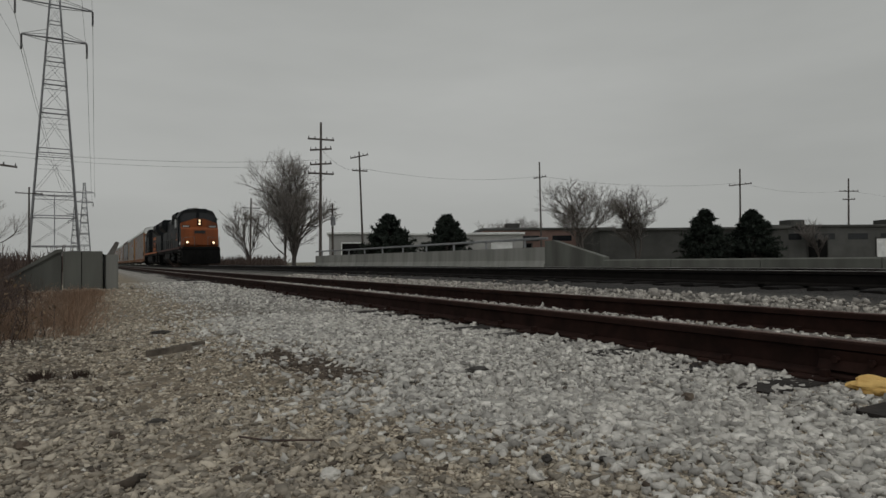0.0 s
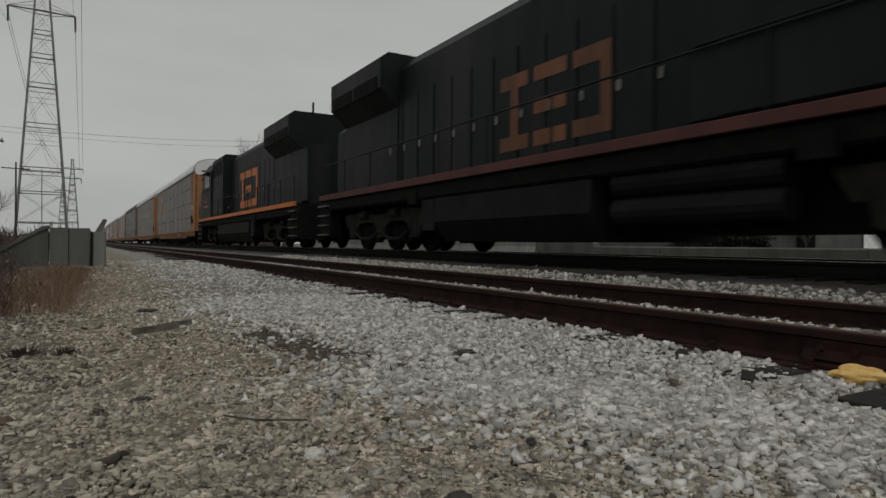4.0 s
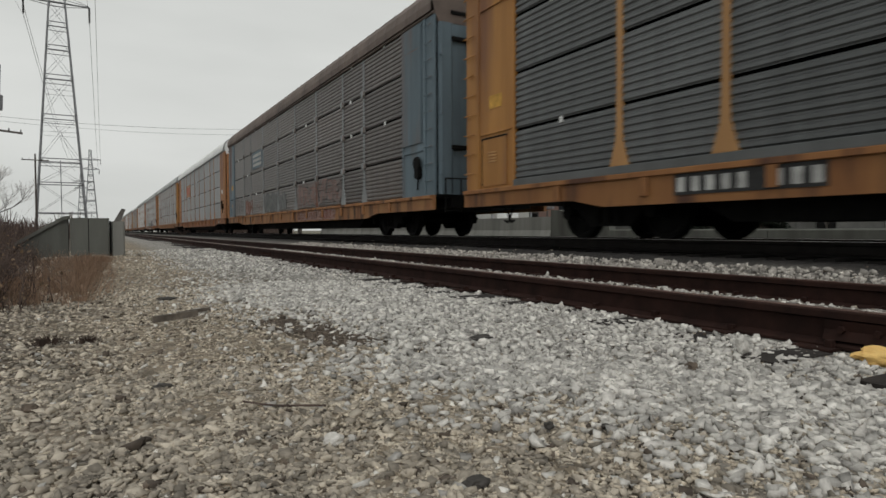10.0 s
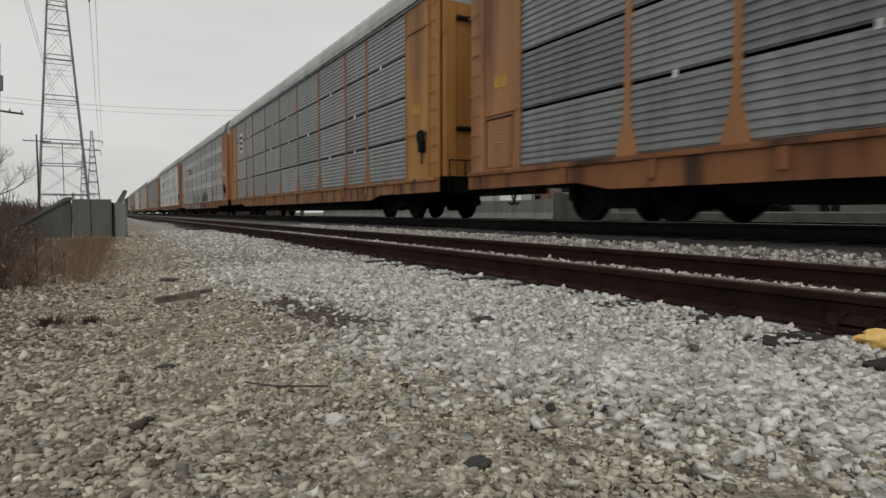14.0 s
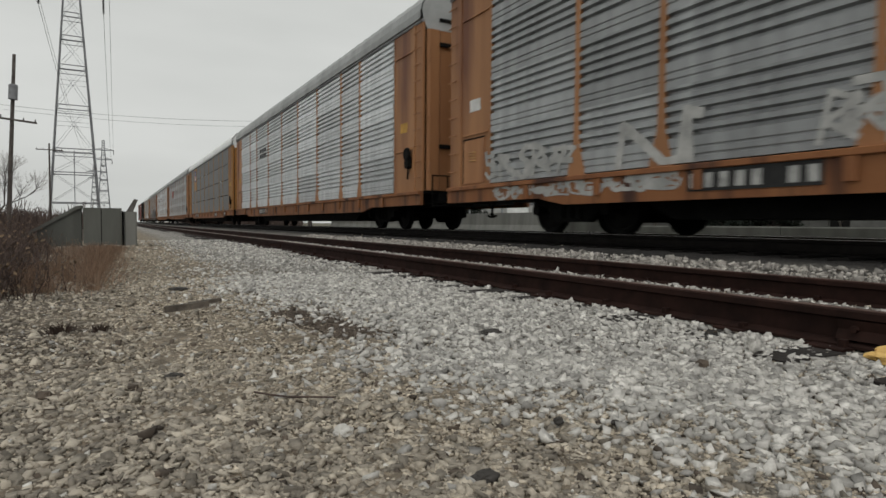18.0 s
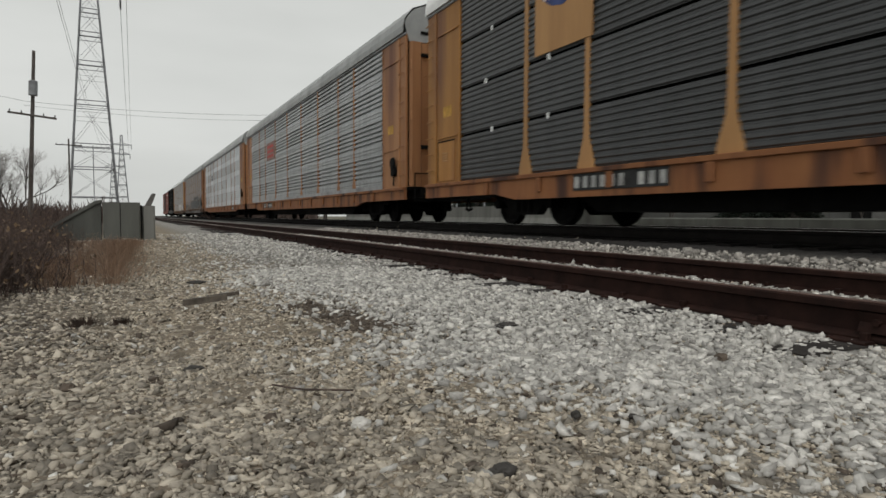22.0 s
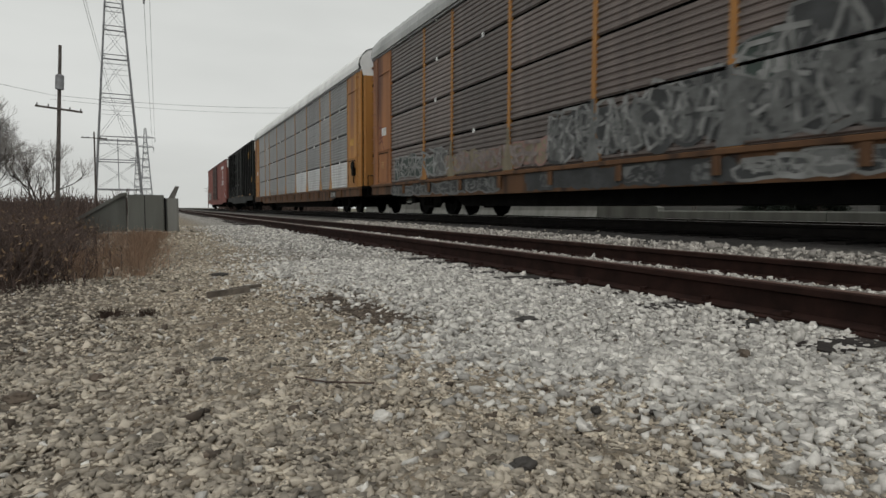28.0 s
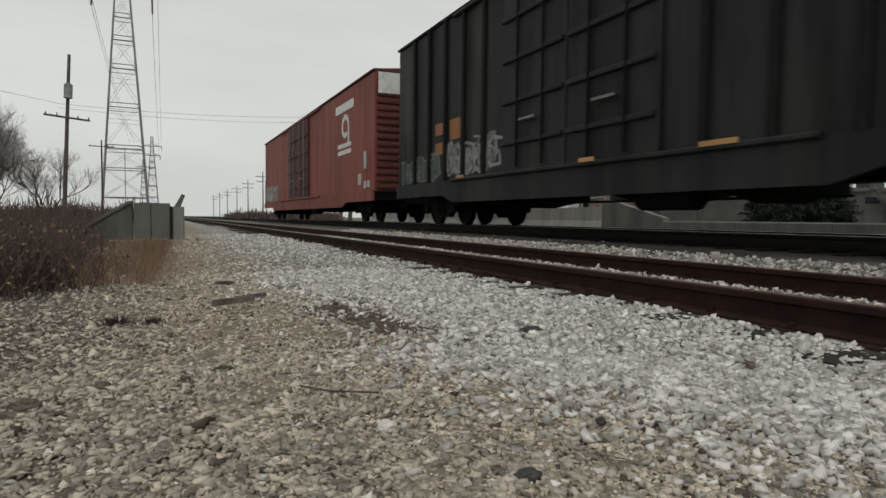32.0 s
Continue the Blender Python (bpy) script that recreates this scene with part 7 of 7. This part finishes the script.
for k, (px, py) in enumerate(((22.5, 157), (23.3, 193), (24, 230), (24, 266), (24, 303), (24, 340))):
    pole(px, py, 11.5, [(10.6, 1.7, 0), (9.4, 1.5, 0)], "far timber pole with two cross arms", (0, 0), 0, 0.17)

# ---- loose stones, last ----
def chip():
    """A cut cube: eight corners, twelve triangles."""
    v = np.array([(x, y, z) for x in (-1, 1) for y in (-1, 1) for z in (-1, 1)], float) * 0.62
    f = np.array([(0, 1, 3), (0, 3, 2), (4, 6, 7), (4, 7, 5), (0, 4, 5), (0, 5, 1), (2, 3, 7), (2, 7, 6), (0, 2, 6), (0, 6, 4), (1, 5, 7), (1, 7, 3)])
    return v, f


def scatter(name, label, mat, spots, radius, flat, seed, lift=0.25):
    """Many angular stones in one mesh, at the places spots, of the sizes radius."""
    rng = np.random.default_rng(seed)
    v, f = chip()
    n = len(spots)
    shape = v[None] * rng.uniform(0.55, 1.4, (n, 8, 1)) + rng.normal(0, 0.16, (n, 8, 3))
    size = np.stack([radius * rng.uniform(0.8, 1.5, n), radius * rng.uniform(0.75, 1.1, n), radius * rng.uniform(0.45, 0.95, n) * flat], -1)
    p = shape * size[:, None, :]
    a, tilt = rng.uniform(0, 6.283, n), rng.normal(0, 0.5, n)
    ct, st = np.cos(tilt)[:, None], np.sin(tilt)[:, None]
    px, pz = p[..., 0] * ct - p[..., 2] * st, p[..., 0] * st + p[..., 2] * ct
    ca, sa = np.cos(a)[:, None], np.sin(a)[:, None]
    x, y = px * ca - p[..., 1] * sa, px * sa + p[..., 1] * ca
    z0 = ground_z(spots[:, 0], spots[:, 1]) + size[:, 2] * lift
    verts = np.stack([x + spots[:, :1], y + spots[:, 1:2], pz + z0[:, None]], -1).reshape(-1, 3)
    faces = (f[None] + 8 * np.arange(n)[:, None, None]).ravel()
    tagged(quick_mesh(name, verts, faces, 3, mat), label, "gravel", kind="stuff")


def spread(rng, n, r0, r1, a0=-16, a1=72, power=1.0):
    """Random places in a fan about the origin, from r0 to r1 metres, angles from the track's line to its right."""
    r = r0 + (r1 - r0) * rng.random(n) ** power
    a = np.radians(rng.uniform(a0, a1, n))
    return np.stack([r * np.sin(a), r * np.cos(a)], -1)


def edge(spots, rng, width=0.27):
    """How far each place lies on the ballast's side of the path, softened by chance."""
    return spots[:, 0] - ramp(spots[:, 1], (1.0, 1.35), (1.6, 1.26), (3.2, 1.06), (5, 0.9), (9, 1.0)) - 0.06 * np.sin(2.3 * spots[:, 1]) + rng.normal(0, width, len(spots))


# centre line of the painted ridge shade at the path's edge
def ridge_shade_line(y):
    return ramp(y, (2.6, 1.08), (3.3, 0.95), (4.2, 0.8), (5, 0.72))


def build_stones():
    rng = np.random.default_rng(3)
    sp = np.concatenate([spread(rng, 60000, 0.7, 2.6), spread(rng, 70000, 2.2, 6.5), spread(rng, 36000, 5.5, 20, -8, 40)])
    # the same gravel goes on all round, thinner
    wide = np.stack([rng.uniform(-3.2, 2.87, 90000), rng.uniform(-4.2, 6, 90000)], -1)
    wide = wide[(wide[:, 0] > -1.0 - 0.05 * wide[:, 1] - np.abs(rng.normal(0, 1.1, 90000))) & (wide[:, 1] > -2.6 - np.abs(rng.normal(0, 0.8, 90000)))]
    seen = (np.hypot(wide[:, 0], wide[:, 1]) > 0.75) & (np.degrees(np.arctan2(wide[:, 0], wide[:, 1])) > -15) & (np.degrees(np.arctan2(wide[:, 0], wide[:, 1])) < 71)
    sp = np.concatenate([sp, wide[~seen]])
    dist = np.hypot(sp[:, 0], sp[:, 1])
    dist[-int((~seen).sum()):] += 8
    pale = (edge(sp, rng) > 0) & (rng.random(len(sp)) < ramp(sp[:, 1], (-4, 0.4), (0.7, 0.4), (1.2, 0.55), (2.0, 0.9), (3, 0.97)))
    # the tie ends lie bare
    bare = (np.abs((sp[:, 1] - 0.03 + 0.265) % 0.53 - 0.265) < 0.085) & (sp[:, 0] > 2.45 + 0.25 * rng.random(len(sp))) & (rng.random(len(sp)) < ramp(sp[:, 1], (1, 0.95), (2.5, 0.85), (3.5, 0.5)))
    # stones thinned along the path's edge; dark chips there stand for the ridge's shade
    ridge_shade = (np.abs(sp[:, 0] - ridge_shade_line(sp[:, 1])) < np.abs(rng.normal(0, 0.1, len(sp)))) & (sp[:, 1] > 2.7) & (sp[:, 1] < 3.75) & (rng.random(len(sp)) < 0.8)
    on = pale & (sp[:, 0] < 2.87) & ~bare & ~ridge_shade & (rng.random(len(sp)) < 0.72)
    size = np.minimum(rng.lognormal(math.log(0.0122), 0.36, len(sp)), 0.021) * (1 + 0.045 * dist)
    scatter("ballast", "pale grey and white crushed limestone ballast", STONE, sp[on], size[on], 0.85, 11, 0.45)
    # the trodden middle of the path is tan, its sides grey
    left = ramp(sp[:, 1], (1.1, 0.75), (1.6, 0.4), (2.1, 0.05), (2.6, -0.2), (4, -0.35), (12, -0.2))
    tan = (sp[:, 0] - left + rng.normal(0, 0.4, len(sp)) > 0) & (rng.random(len(sp)) < 0.85)
    size = np.minimum(rng.lognormal(math.log(0.0064), 0.38, len(sp)), 0.0105) * (1 + 0.13 * dist)
    on = ~pale & tan & ~ridge_shade & (rng.random(len(sp)) < 0.85)
    scatter("path_gravel", "tan trodden gravel of the path", STONE_TAN, sp[on], size[on] * 0.84, 0.6, 12, 0.25)
    on = ~pale & ~tan & ~ridge_shade & (rng.random(len(sp)) < 0.72 * ramp(sp[:, 0], (-1.6, 0.3), (-0.3, 0.6), (0.15, 1.0)))
    scatter("grey_gravel", "grey crushed gravel beside the path", STONE_GREY, sp[on], size[on] * rng.choice((0.8, 1.05, 1.45), len(size[on])), 0.7, 18, 0.35)
    # pale stones strewn over the path
    few = spread(rng, 3200, 0.8, 9)
    few = few[few[:, 0] < 1.3]
    scatter("strewn_stones", "pale stones strewn over the gravel path", STONE, few, np.minimum(rng.lognormal(math.log(0.0095), 0.36, len(few)), 0.017), 0.7, 13, 0.3)
    dirt = spread(rng, 3600, 0.8, 7)
    scatter("dark_chips", "dark chips among the pale gravel", STONE_BROWN, dirt, rng.lognormal(math.log(0.008), 0.4, len(dirt)), 0.8, 16, 0.3)
    # brown chips laid as the dark streak of the ridge's shadow
    ridge_spots = rng.uniform(2.75, 3.7, 3200)
    ridge_spots = np.stack([ridge_shade_line(ridge_spots) + rng.normal(0, 0.07, 3200), ridge_spots], -1)
    scatter("cinders", "dark chips painting the ridge's shade along the path's edge", STONE_BROWN, ridge_spots, rng.lognormal(math.log(0.008), 0.4, len(ridge_spots)), 0.6, 17, 0.3)
    n = 9500
    bed = np.stack([rng.uniform(3.05, 4.38, n), rng.uniform(-9, 18, n)], -1)
    scatter("siding_ballast", "pale stones between the rusty rails", STONE, bed, rng.lognormal(math.log(0.0155), 0.33, n), 0.9, 14, 0.2)
    n = 16000
    bed = np.stack([rng.uniform(4.56, 5.92, n), -9 + 29.5 * rng.random(n) ** 1.15], -1)
    scatter("verge_ballast", "pale ballast between the two tracks", STONE_VERGE, bed, rng.lognormal(math.log(0.019), 0.34, n), 1.1, 15, 0.5)


build_stones()



# the first auto carrier's middle along the track: the train slows down gently
SLACK = [(0, 6.55), (1, 6.05), (2, 5.15), (3, 4.2), (4, 3.1), (5, 1.7), (6, 0.35), (7, -0.1), (8, -0.05), (14, 0.08), (18, 0.25), (20, 0.2), (22, -0.12), (25, -0.22), (28, -0.08), (31, 0.2), (32, 0.25)]
TRAIN_ROWS = [(t, 109.23 - 14.121 * t + 0.03756 * t * t + float(ramp(t, *SLACK))) for t in range(0, 33)]


def motions():
    for thing, offset, *turn in TRAIN:
        walk(thing, [(t, pose(MAIN_X, y + offset, MAIN_Z, 0, 0, turn[0] if turn else 0)) for t, y in TRAIN_ROWS])


motions()
